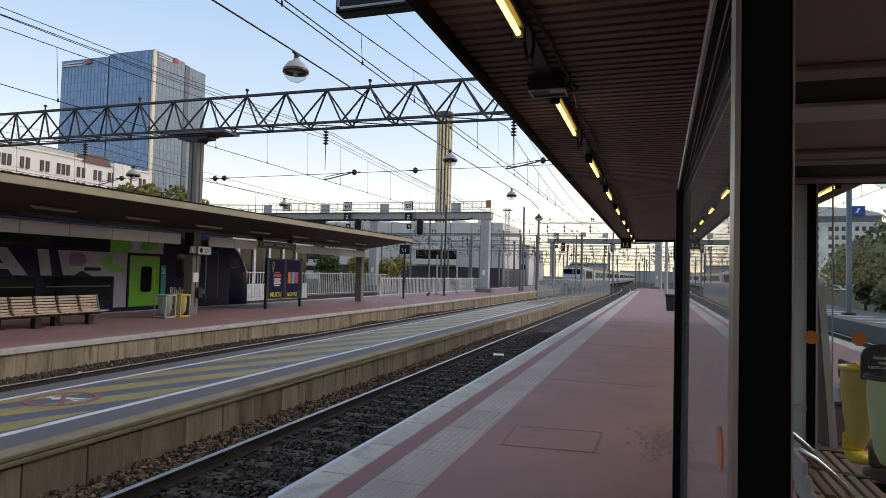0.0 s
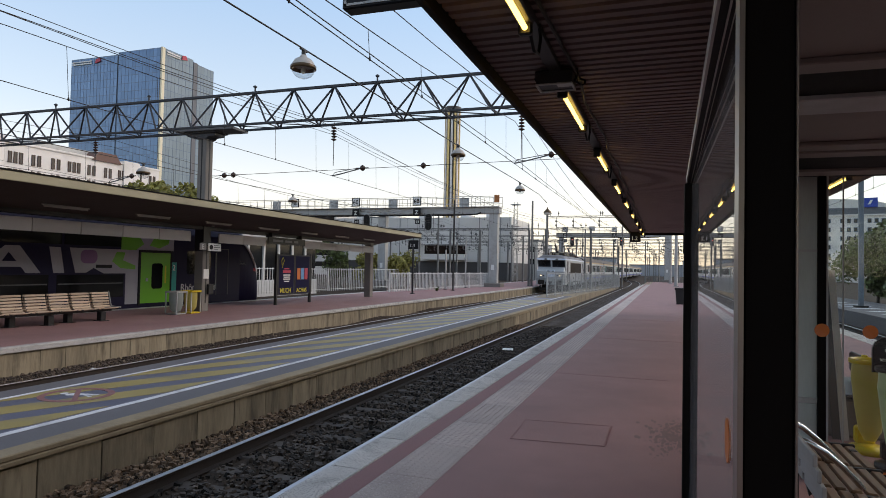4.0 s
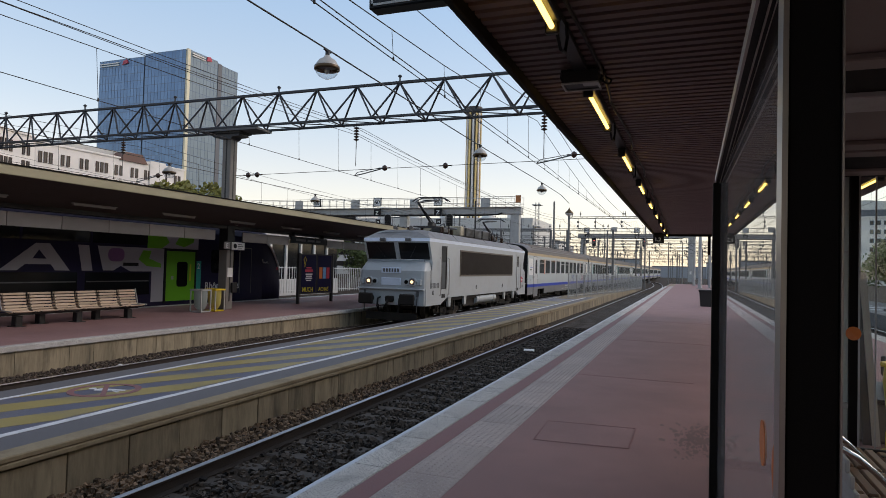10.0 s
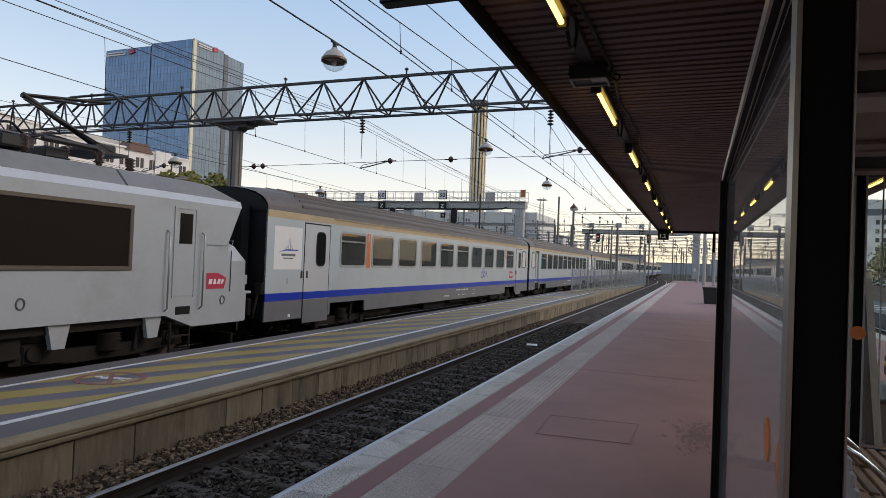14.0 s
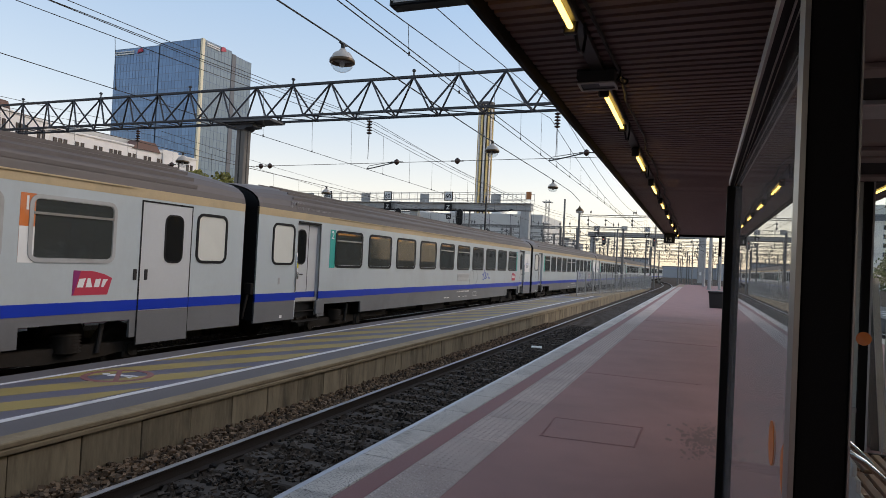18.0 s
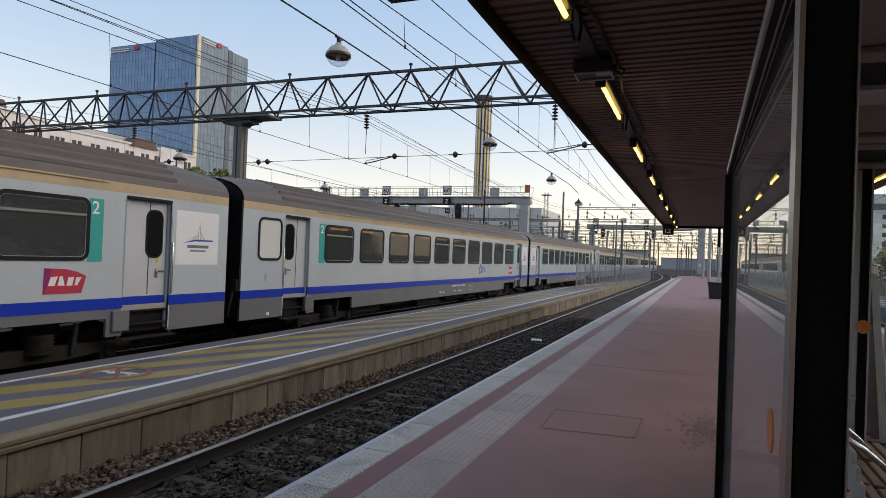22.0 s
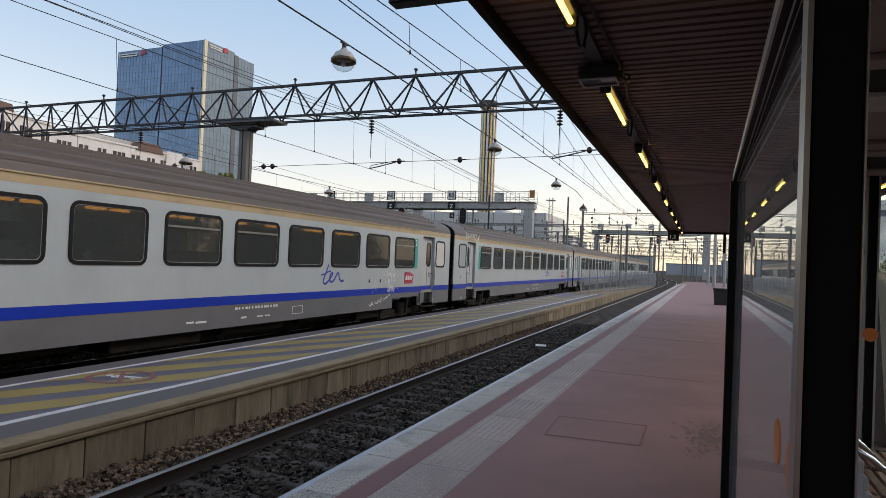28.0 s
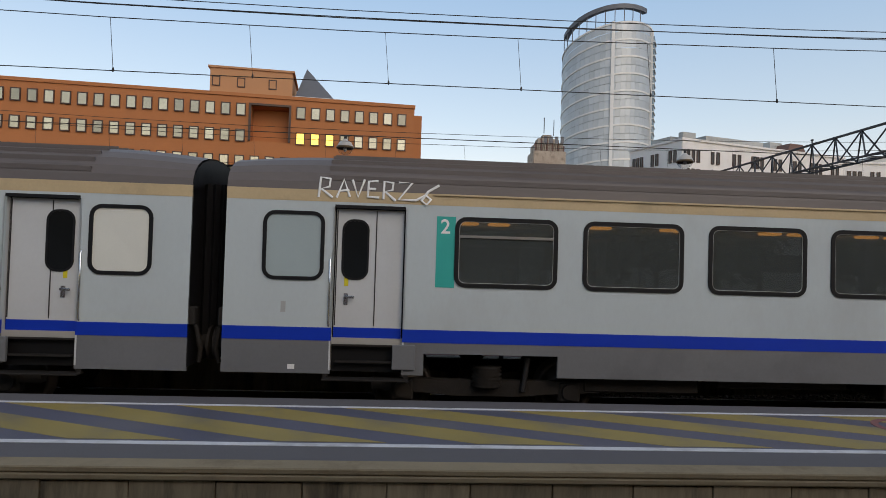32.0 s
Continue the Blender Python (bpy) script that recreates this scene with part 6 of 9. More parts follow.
def bag_bin(at, ring_mat, bag_mat, label, group):
    b = thing("waste_bin", label, "waste bin", at, group)
    part("base", M().lathe([(0.0, 0.0), (0.19, 0.0), (0.19, 0.05), (0.0, 0.06)], n=20), ring_mat, b, "round weighted base")
    part("stem", M().box(-0.03, 0.16, 0.04, 0.03, 0.20, 0.95, 0.01).box(-0.09, 0.14, 0.04, 0.09, 0.24, 0.22, 0.02), ring_mat, b, "upright stem")
    part("ring", M().lathe([(0.15, 0.89), (0.185, 0.89), (0.185, 0.93), (0.15, 0.93), (0.15, 0.89)], n=24), ring_mat, b, "ring that holds the bag")
    part("bag", M().lathe([(0.152, 0.91), (0.165, 0.74), (0.135, 0.45), (0.10, 0.22), (0.05, 0.12), (0.0, 0.11)], n=18), bag_mat, b, "thin translucent bag")
    return b


bag_green = clear_glass("translucent green bag", (0.72, 0.82, 0.56), 0.12, 0.35, ((0.62, 0.72, 0.48), 0.6))
bag_yellow = clear_glass("translucent yellow bag", (0.85, 0.72, 0.22), 0.12, 0.35, ((0.60, 0.52, 0.16), 0.6))
bag_clear = clear_glass("translucent clear bag", (0.72, 0.78, 0.72), 0.15, 0.35, ((0.36, 0.42, 0.40), 0.6))
bag_bin((1.97, 7.45, 0), yellow_plastic, bag_yellow, "yellow-ringed bin stand with a translucent yellow bag", "bins by the shelter")
b2 = bag_bin((2.04, 6.85, 0), steel_dark, bag_green, "dark bin stand with a translucent green bag", "bins by the shelter")
lid = part("sign_plate", M().prism([(-0.17, 0.86), (0.17, 0.86), (0.17, 1.08), (0.15, 1.14), (0.09, 1.19), (0.0, 1.205), (-0.09, 1.19), (-0.15, 1.14), (-0.17, 1.08)], "y", 0.14, 0.17), sign_black, b2, "black plate with small print")
for k, word in enumerate(("DECHETS", "NON", "RECYCLABLES")):
    lettering("lettering", word, 0.034, sign_white, lid, pose(-0.0205 * len(word) / 2, 0.138, 1.06 - 0.045 * k, 90, 0, 0), 0.001)
seat2 = thing("stone_bench", "grey block seat beside the shelter", "bench", (1.95, 8.7, 0))
part("block", M().box(-0.35, -0.7, 0, 0.35, 0.7, 0.42, 0.03), pillar_concrete, seat2, "concrete block")
part("seat", M().box(-0.38, -0.72, 0.42, 0.38, 0.72, 0.47, 0.02), steel_dark, seat2, "dark seat top")
part("backrest", M().box(0.30, -0.7, 0.55, 0.36, 0.7, 0.80, 0.02).box(0.31, -0.5, 0.45, 0.35, -0.45, 0.6).box(0.31, 0.45, 0.45, 0.35, 0.5, 0.6), steel_dark, seat2, "dark backrest")

# stand-in boards, added for a slanted pale bar of unknown kind
board2 = thing("leaning_board", "slanted pale bar set up behind the bins", "plank", (1.72, 7.86, 0))
part("plank", M().prism([(0.10, 0.0), (0.17, 0.0), (0.03, 1.82), (-0.03, 1.82)], "y", 0, 0.03), pale_panel, board2, "pale plank")
part("batten", M().prism([(0.02, 0.0), (0.10, 0.0), (-0.03, 1.80), (-0.12, 1.80)], "y", 0.03, 0.06), steel_mid, board2, "dark batten behind it")

# far end of the near platform
pb = thing("waste_bin", "dark square platform bin with a slanted rim", "waste bin", (1.0, 37.2, 0))
part("body", M().prism([(-0.36, 0.0), (0.36, 0.0), (0.42, 0.78), (-0.42, 0.78)], "y", -0.36, 0.36), steel_dark, pb, "dark tapered body")
part("rim", M().box(-0.46, -0.40, 0.78, 0.46, 0.40, 0.90, 0.03), steel_dark, pb, "dark rim")
for x, y, r, h in ((1.30, 80.3, 0.22, 7.5), (0.84, 100.6, 0.20, 8.0), (2.49, 83.8, 0.16, 6.0), (2.2, 60.0, 0.11, 5.0)):
    p = thing("steel_pole", "pale grey steel pole on the platform's far end", "pole", (x, y, 0), "far poles")
    part("shaft", M().cyl((0, 0, 0), (0, 0, h), r, 10, r * 0.8), steel_grey, p)
    part("foot", M().box(-r * 1.6, -r * 1.6, 0, r * 1.6, r * 1.6, 0.06), steel_grey, p)

for yy in (27.6, -10.0, -26.0):
    col = thing("canopy_column", "dark steel column of the platform roof", "pillar", (1.9, yy, 0), "roof columns")
    part("shaft", M().box(-0.12, -0.12, 0, 0.12, 0.12, 3.56, 0.01), frame_black, col)
    part("foot", M().box(-0.2, -0.2, 0, 0.2, 0.2, 0.03), steel_dark, col)

# ---- the far platform: roof, bench, bins, boards ----
fc = thing("far_canopy", "flat platform roof with an olive fascia and dark soffit", "canopy", kind="structure")
FX, FY0, FY1 = -13.35, -40.0, 34.2
part("fascia", M().box(FX - 0.05, FY0, 3.47, FX, FY1, 3.68, 0.012), fascia_olive, fc, "olive fascia")
part("drip_edge", M().box(FX - 0.12, FY0, 3.68, FX + 0.02, FY1, 3.71), frame_black, fc, "dark roofing edge")
part("end_fascia", M().box(-18.9, FY1, 3.44, FX, FY1 + 0.05, 3.68), fascia_olive, fc, "olive end fascia")
part("roof_deck", M().box(-18.95, FY0, 3.60, FX - 0.05, FY1, 3.70), soffit_dark, fc, "grey roof deck")
so = M()
for k in range(14):
    a, b = FX - 0.06 - 0.2 * k, FX - 0.06 - 0.2 * k - 0.185
    za, zb = 3.50 - 0.032 * k, 3.50 - 0.032 * (k + 1)
    so.add([(a, FY0, za), (b, FY0, zb), (b, FY1, zb), (a, FY1, za), (a, FY0, za + 0.02), (b, FY0, zb + 0.02), (b, FY1, zb + 0.02), (a, FY1, za + 0.02)],
           [(0, 1, 2, 3), (7, 6, 5, 4), (0, 4, 5, 1), (3, 2, 6, 7), (0, 3, 7, 4), (1, 5, 6, 2)])
tagged(part("ceiling", so, soffit_dark), "dark slatted underside of the far roof", "ceiling", kind="structure")
part("centre_beam", M().box(-16.35, FY0, 2.98, -15.95, FY1 - 0.5, 3.40), steel_dark, fc, "dark centre beam")
part("back_soffit", M().box(-18.9, FY0, 3.38, -16.3, FY1, 3.42), soffit_dark, fc, "dark rear soffit")
pp = M().box(-0.03, -0.74, 0.0, 0.03, 0.74, 0.36, 0.006).mesh("pale_panel")
for k in range(36):
    y = -20.0 + 1.5 * k
    if abs(y - 24.2) > 1.6 and abs(y - 19.1) > 0.8:
        part("pale_panel", pp, pale_panel, fc, at=(-15.93, y, 2.52))
tl = M().cyl((0, -0.65, 0), (0, 0.65, 0), 0.028, 10).box(-0.03, -0.7, 0.02, 0.03, 0.7, 0.05, 0.006).mesh("tube_light")
for k in range(-3, 9):
    tagged(part("tube_light", tl, tube_off, None, at=(-15.0, 6.4 + 3.05 * k, 3.15)), "unlit tube lamp under the far roof", "lamp", "unlit tube lights")
for y, tall in ((19.12, True), (33.1, False), (5.1, False), (-8.9, False), (-22.9, False)):
    p = thing("roof_pillar", "square concrete pillar that carries roof and gantry" if tall else "square concrete roof pillar", "pillar", (-16.12, y, FP), "pillars of the far roof")
    part("shaft", M().box(-0.19, -0.19, 0, 0.19, 0.19, 6.56 if tall else 3.40, 0.02), pillar_concrete, p, "grey weathered shaft")
    if tall:
        part("groove", M().box(0.19, -0.03, 0.3, 0.196, 0.03, 6.4).box(-0.03, -0.196, 3.7, 0.03, -0.19, 6.4), steel_dark, p, "dark recess line")
        part("bracket_head", M().prism([(-0.22, 6.34), (0.22, 6.34), (0.30, 6.42), (0.62, 6.44), (0.62, 6.60), (-0.62, 6.60), (-0.62, 6.44), (-0.30, 6.42)], "y", -0.26, 0.26).box(-0.7, -0.34, 6.54, 0.7, 0.34, 6.60), truss_steel, p, "flat stepped bearing head")
        part("dark_sleeve", M().box(-0.20, -0.20, 2.2, 0.20, 0.20, 3.45, 0.01), steel_dark, p, "dark painted sleeve")
        bx = part("camera_box", M().cyl((0.2, -0.12, 3.22), (0.42, 0.1, 3.18), 0.06, 10).box(0.18, -0.06, 3.2, 0.26, 0.06, 3.34, 0.01), steel_grey, p, "small grey camera housing")
        part("notice", M().box(0.195, -0.14, 1.2, 0.20, 0.14, 1.55), sign_white, p, "white notice")
        part("call_box", M().box(0.19, 0.05, 0.62, 0.30, 0.32, 1.0, 0.02), steel_dark, p, "dark call box")
sgn = thing("direction_sign", "white direction sign with dark bars beside a small grey letter sign", "sign", (-15.72, 19.0, 2.2))
part("board", M().box(0, -0.10, 0, 0.04, 0.60, 0.28, 0.006), sign_white, sgn, "white board")
part("pictogram", M().cyl((0.04, 0.06, 0.14), (0.044, 0.06, 0.14), 0.09, 16), sign_black, sgn, "dark round pictogram")
part("text_bars", M().box(0.04, 0.20, 0.19, 0.043, 0.46, 0.215).box(0.04, 0.20, 0.12, 0.043, 0.52, 0.145).box(0.04, 0.20, 0.06, 0.043, 0.42, 0.08), steel_mid, sgn, "bars of small print")
part("letter_board", M().box(0.0, -0.52, 0.02, 0.04, -0.20, 0.27, 0.006), surf("grey sign", (0.30, 0.28, 0.27), 0.5, bump=0.0), sgn, "grey letter board")
lettering("letter", "E", 0.24, sign_white, sgn, facing(0.042, -0.44, 0.06), 0.002)
part("arm", M().box(-0.08, -0.4, 0.26, 0.0, 0.5, 0.30), steel_dark, sgn)

nb = thing("name_board", "black hanging station name board with bars of lettering", "sign", (-15.85, 24.2, 2.62))
part("board", M().box(0, -1.45, 0, 0.06, 1.45, 0.30, 0.01), sign_black, nb, "black board")
part("text_bars", M().box(0.06, -1.1, 0.10, 0.063, -0.35, 0.20).box(0.06, -0.2, 0.10, 0.063, 0.35, 0.20).box(0.06, 0.5, 0.10, 0.063, 0.85, 0.20), surf("dull lettering", (0.12, 0.12, 0.13), 0.5, bump=0.0), nb, "dim bars of lettering")
part("hanger", M().box(-0.25, -1.2, 0.28, 0.05, -1.15, 0.46), steel_dark, nb)
part("hanger", M().box(-0.25, 1.15, 0.28, 0.05, 1.2, 0.46), steel_dark, nb)

# long double bench with slatted shells
bench2 = thing("platform_bench", "long back-to-back bench with curved wooden slat seats", "bench", (-15.95, 12.75, FP))
part("rail", M().box(-0.10, -2.15, 0.27, 0.10, 2.15, 0.35, 0.02), steel_dark, bench2, "dark steel carrying rail")
part("table", M().box(-0.25, 1.75, 0.36, 0.25, 2.35, 0.40, 0.01), steel_mid, bench2, "small grey end shelf")
for k in range(5):
    part("leg", shared("pleg", lambda: M().box(-0.09, -0.09, 0, 0.09, 0.09, 0.27, 0.015).box(-0.16, -0.14, 0, 0.16, 0.14, 0.015)), steel_dark, bench2, "black square leg", (0.16 * (-1) ** k, -1.7 + 0.85 * k, 0))
shell = [(0.50, 0.40), (0.42, 0.375), (0.33, 0.365), (0.24, 0.37), (0.16, 0.40), (0.115, 0.46), (0.09, 0.54), (0.07, 0.62), (0.05, 0.70), (0.035, 0.78), (0.03, 0.855)]
slat_me = M().box(-0.0125, -0.295, -0.027, 0.0125, 0.295, 0.027, 0.006).mesh("slat")
for s in (1, -1):
    for k in range(6):
        seat = part("seat", M().tube([(x * s, -0.26, z - 0.02) for x, z in shell], 0.014, 6).tube([(x * s, 0.26, z - 0.02) for x, z in shell], 0.014, 6), steel_dark, bench2, "steel bows of one seat", (0, -1.72 + 0.69 * k, 0))
        for (xa, za), (xb, zb) in zip(shell, shell[1:]):
            ob = part("slat", slat_me, wood_slat, seat)
            ob.matrix_basis = Matrix.Translation(((xa + xb) / 2 * s, 0, (za + zb) / 2)) @ Matrix.Rotation(math.atan2((xb - xa) * s, zb - za), 4, "Y")
for s in (-1, 1):
    part("end_frame", M().tube([(-0.48, 2.08 * s, 0.40), (-0.12, 2.08 * s, 0.42), (0, 2.08 * s, 0.86), (0.12, 2.08 * s, 0.42), (0.48, 2.08 * s, 0.40)], 0.02, 6), steel_grey, bench2, "grey end frame")


def caddy(at, ring_mat, bag_mat, label):
    b = thing("waste_bin", label, "waste bin", at, "bins on the far platform")
    part("base", M().box(-0.24, -0.24, 0.0, 0.24, 0.24, 0.05, 0.015), ring_mat, b, "square base")
    part("rim", M().box(-0.26, -0.26, 0.74, 0.26, -0.21, 0.80, 0.01).box(-0.26, 0.21, 0.74, 0.26, 0.26, 0.80, 0.01).box(-0.26, -0.21, 0.74, -0.21, 0.21, 0.80, 0.01).box(0.21, -0.21, 0.74, 0.26, 0.21, 0.80, 0.01), ring_mat, b, "square rim")
    for x in (-0.23, 0.23):
        for y in (-0.23, 0.23):
            part("corner_bar", shared("cbar", lambda: M().box(-0.018, -0.018, 0.05, 0.018, 0.018, 0.74)), ring_mat, b, at=(x, y, 0))
    part("bag", M().lathe([(0.22, 0.76), (0.23, 0.5), (0.20, 0.2), (0.1, 0.08), (0.0, 0.07)], n=14), bag_mat, b, "translucent bag")
    return b


caddy((-15.75, 17.45, FP), steel_grey, bag_clear, "grey-framed bin with a clear bag")
caddy((-15.75, 18.15, FP), yellow_plastic, bag_yellow, "yellow-framed bin with a yellow bag")

ad = thing("advertising_board", "double black poster board on two posts", "billboard", (-15.95, 25.0, FP))
part("post", M().box(-0.06, -1.45, 0, 0.06, -1.33, 2.25, 0.01), steel_dark, ad, "black post")
part("post", M().box(-0.06, 1.33, 0, 0.06, 1.45, 2.25, 0.01), steel_dark, ad, "black post")
for k, c0 in enumerate((-0.66, 0.66)):
    p = part("poster_frame", M().box(-0.05, c0 - 0.65, 0.42, 0.05, c0 + 0.65, 2.22, 0.01), steel_dark, ad, "black poster frame")
    sh = part("poster", M().box(0.05, c0 - 0.58, 0.48, 0.056, c0 + 0.58, 2.16), surf("navy poster", (0.010, 0.010, 0.042), 0.6, var=0.2, bump=0.0, spec=0.1), p, "dark navy poster")
    if k == 0:
        part("sketch", M().tube([(0.058, c0 - 0.38, 1.75), (0.058, c0 - 0.42, 1.95), (0.058, c0 - 0.32, 2.08), (0.058, c0 - 0.22, 1.95), (0.058, c0 - 0.30, 1.80), (0.058, c0 - 0.36, 1.62)], 0.018, 5), sign_yellow, p, "yellow line drawing")
        part("headline", M().box(0.056, c0 - 0.30, 1.40, 0.059, c0 + 0.32, 1.52).box(0.056, c0 - 0.22, 1.56, 0.059, c0 + 0.2, 1.62), red_print, p, "red headline bars")
        part("small_print", M().box(0.056, c0 - 0.26, 1.28, 0.059, c0 + 0.28, 1.33).box(0.056, c0 - 0.22, 1.19, 0.059, c0 + 0.24, 1.24).box(0.056, c0 - 0.26, 1.10, 0.059, c0 + 0.28, 1.15).box(0.056, c0 - 0.2, 1.0, 0.059, c0 + 0.2, 1.05), sign_white, p, "white bars of print")
    else:
        for j, mt in enumerate((orange_print, sky_print, red_print)):
            part("picture", M().box(0.056, c0 - 0.46 + 0.31 * j, 1.10, 0.060, c0 - 0.20 + 0.31 * j, 1.62, 0.0), mt, p, "small coloured picture")
    lettering("lettering", ("MUCH", "ACHAS")[k], 0.30 if k == 0 else 0.27, sign_yellow, p, facing(0.058, c0 - 0.50, 0.52), 0.002)
for x, y, h, lab in ((-15.76, 39.0, 3.3, "dark post with a small track sign"), (-15.46, 46.6, 7.0, "tall dark catenary post"), (-16.7, 48.4, 3.2, "pale cranked lamp post"), (-16.6, 53.5, 4.5, "slim grey post on the platform")):
    p = thing("platform_post", lab, "post", (x, y, FP), "posts on the far platform")
    part("shaft", M().cyl((0, 0, 0), (0, 0, h), 0.07, 8), steel_dark if "dark" in lab else steel_grey, p)
    part("foot", M().box(-0.13, -0.13, 0, 0.13, 0.13, 0.05), steel_dark, p)
    if y == 39.0:
        b = part("sign", M().box(-0.35, -0.04, 2.95, 0.35, 0.04, 3.55, 0.01), sign_black, p, "black sign with digits")
        lettering("digits", "1.2", 0.30, sign_white, b, pose(-0.24, -0.045, 3.1, 90, 0, 0), 0.002)


def bar_fence(name, label, a, b, h, step, material, rail=0.04, bar=0.02, base=0.0):
    a, b = Vector(a), Vector(b)
    n = max(2, int((b - a).length / step))
    f = thing(name, label, "fence", tuple(a))
    d = b - a
    for z in (0.15, h - 0.08):
        part("rail", M().cyl((0, 0, z), d + Vector((0, 0, z)), rail / 2, 6), material, f)
    one = M().box(-bar / 2, -bar / 2, 0, bar / 2, bar / 2, h).mesh("bar")
    for k in range(n + 1):
        p = d * k / n
        part("bar", one, material, f, at=(p.x, p.y, p.z))
    post = M().box(-0.04, -0.04, base, 0.04, 0.04, h + 0.05).mesh("post")
    for k in range(0, n + 1, 12):
        p = d * k / n
        part("post", post, material, f, at=(p.x, p.y, p.z))
    return f


bar_fence("metal_fence", "grey upright-bar fence at the island's end", (-7.80, 44.5, ISL), (-6.45, 68, -0.35), 1.75, 0.22, steel_grey, base=-0.4)
bar_fence("metal_fence", "grey upright-bar fence along the island's tail", (-6.45, 68, -0.35), (-6.1, 95, -0.55), 1.75, 0.30, steel_grey, base=-0.2)
bar_fence("white_fence", "white palisade fence on the far platform", (-17.9, 40.0, FP), (-15.95, 61.0, FP), 1.35, 0.24, white_paint, 0.05, 0.045)
bar_fence("white_fence", "white palisade fence behind the far platform", (-27.0, 36.0, -0.4), (-26.0, 62.0, -0.4), 1.9, 0.30, white_paint, 0.05, 0.04)
bar_fence("white_fence", "white palisade fence behind the parked train", (-28.0, 20.0, -0.4), (-27.0, 36.0, -0.4), 1.9, 0.32, white_paint, 0.05, 0.04)
weed = M()
for k in range(60):
    a, r = random.random() * 6.28, 0.1 + 0.3 * random.random()
    p, q = Vector((0, 0, 0)), Vector((r * math.cos(a), r * math.sin(a), 0.15 + 0.3 * random.random()))
    n_ = Vector((-math.sin(a), math.cos(a), 0)) * 0.025
    weed.add([p - n_, p + n_, q], [(0, 1, 2)])
leaf_mat = surf("green leaf", (0.07, 0.10, 0.025), 0.6, var=0.3, scale=2, fine=20, bump=0.0, island=0.5)
tagged(part("weed", weed, leaf_mat, None, at=(-15.9, 44.2, FP)), "green weed at the platform's edge", "plant")
litter = tagged(part("litter", M().add([(0.0, 0.0, 0.01), (0.18, 0.03, 0.02), (0.20, 0.16, 0.09), (0.06, 0.19, 0.03), (0.10, 0.09, 0.12)], [(0, 1, 4), (1, 2, 4), (2, 3, 4), (3, 0, 4), (3, 2, 1, 0)]), sign_white, None, at=(-11.72, 10.35, -0.66)), "crumpled white paper in the ballast", "litter")

tagged(part("litter", M().box(-0.16, -0.22, 0.0, 0.16, 0.22, 0.02, 0.006).box(-0.10, -0.30, 0.02, 0.12, -0.05, 0.035, 0.004), sign_white, None, at=(-4.48, 18.94, -0.70), turn=12), "flat white plastic scrap between the rails", "litter")

# ---- the parked double-deck train ----
TX = 1.40
ter = thing("double_deck_train", "navy double-deck train with grey lettering and a green door", "train", (X3, 0, RAIL))


def tz(z):
    return z - RAIL


part("body", M().prism([(-TX, 0.45), (TX, 0.45), (TX, 3.5), (1.05, 4.25), (-1.05, 4.25), (-TX, 3.5)], "y", -45, 25.6), ter_navy, ter, "navy body")
nose = M()
sec = [(-TX, 0.35), (TX, 0.35), (TX, 3.3), (1.05, 4.1), (-1.05, 4.1), (-TX, 3.3)]
steps = [(25.6, 1.0, 1.0), (25.95, 0.995, 0.975), (26.25, 0.985, 0.90), (26.55, 0.97, 0.79), (26.85, 0.95, 0.65), (27.1, 0.92, 0.48), (27.27, 0.87, 0.30), (27.3, 0.80, 0.16)]
vv = []
for y, fx, fz in steps:
    vv += [(x * fx, y, 0.35 + (z - 0.35) * fz) for x, z in sec]
nose.add(vv, [(r * 6 + j, (r + 1) * 6 + j, (r + 1) * 6 + (j + 1) % 6, r * 6 + (j + 1) % 6) for r in range(len(steps) - 1) for j in range(6)], True)
nose.add(vv[-6:], [tuple(range(6))])
nz = part("nose", nose, ter_navy, ter, "sloped navy nose")
part("nose_stripe", M().tube([(TX - 0.01, 25.70, 3.40), (TX - 0.01, 25.97, 3.23), (TX - 0.02, 26.27, 3.0), (TX - 0.04, 26.57, 2.68), (TX - 0.07, 26.87, 2.27), (TX - 0.11, 27.08, 1.85)], 0.055, 6), sign_white, nz, "white stripe along the nose")
part("nose_lamp", M().box(TX - 0.16, 26.72, 1.95, TX - 0.06, 26.95, 2.1), red_print, nz, "red tail light")
x = TX
part("grey_field", M().prism([(16.31, tz(2.2)), (16.56, tz(1.33)), (17.0, tz(1.33)), (17.3, tz(1.50)), (17.75, tz(1.30)), (18.74, tz(1.30)), (18.74, tz(0.12)), (19.34, tz(0.12)), (19.34, tz(2.2))], "x", x, x + 0.004), ter_grey, ter, "grey vinyl field")
part("green_patch", M().prism([(18.5, tz(2.20)), (18.5, tz(2.78)), (19.3, tz(2.84)), (19.6, tz(2.45)), (19.2, tz(2.2))], "x", x, x + 0.005).prism([(19.9, tz(2.4)), (20.2, tz(2.82)), (21.0, tz(2.82)), (20.9, tz(2.5)), (20.4, tz(2.3))], "x", x, x + 0.005).prism([(18.1, tz(1.75)), (18.3, tz(2.1)), (18.7, tz(2.1)), (18.6, tz(1.8)), (19.2, tz(1.6)), (19.2, tz(1.45)), (18.5, tz(1.5))], "x", x + 0.004, x + 0.008), ter_green, ter, "green vinyl patches")
part("grey_patch", M().box(x, 18.5, tz(2.22), x + 0.0035, 21.2, tz(2.85)), ter_grey, ter, "pale vinyl over the door")
part("mauve_patch", M().prism(rounded(16.75, tz(1.66), 17.45, tz(2.14), 0.2), "x", x, x + 0.006), ter_mauve, ter, "mauve vinyl blot")
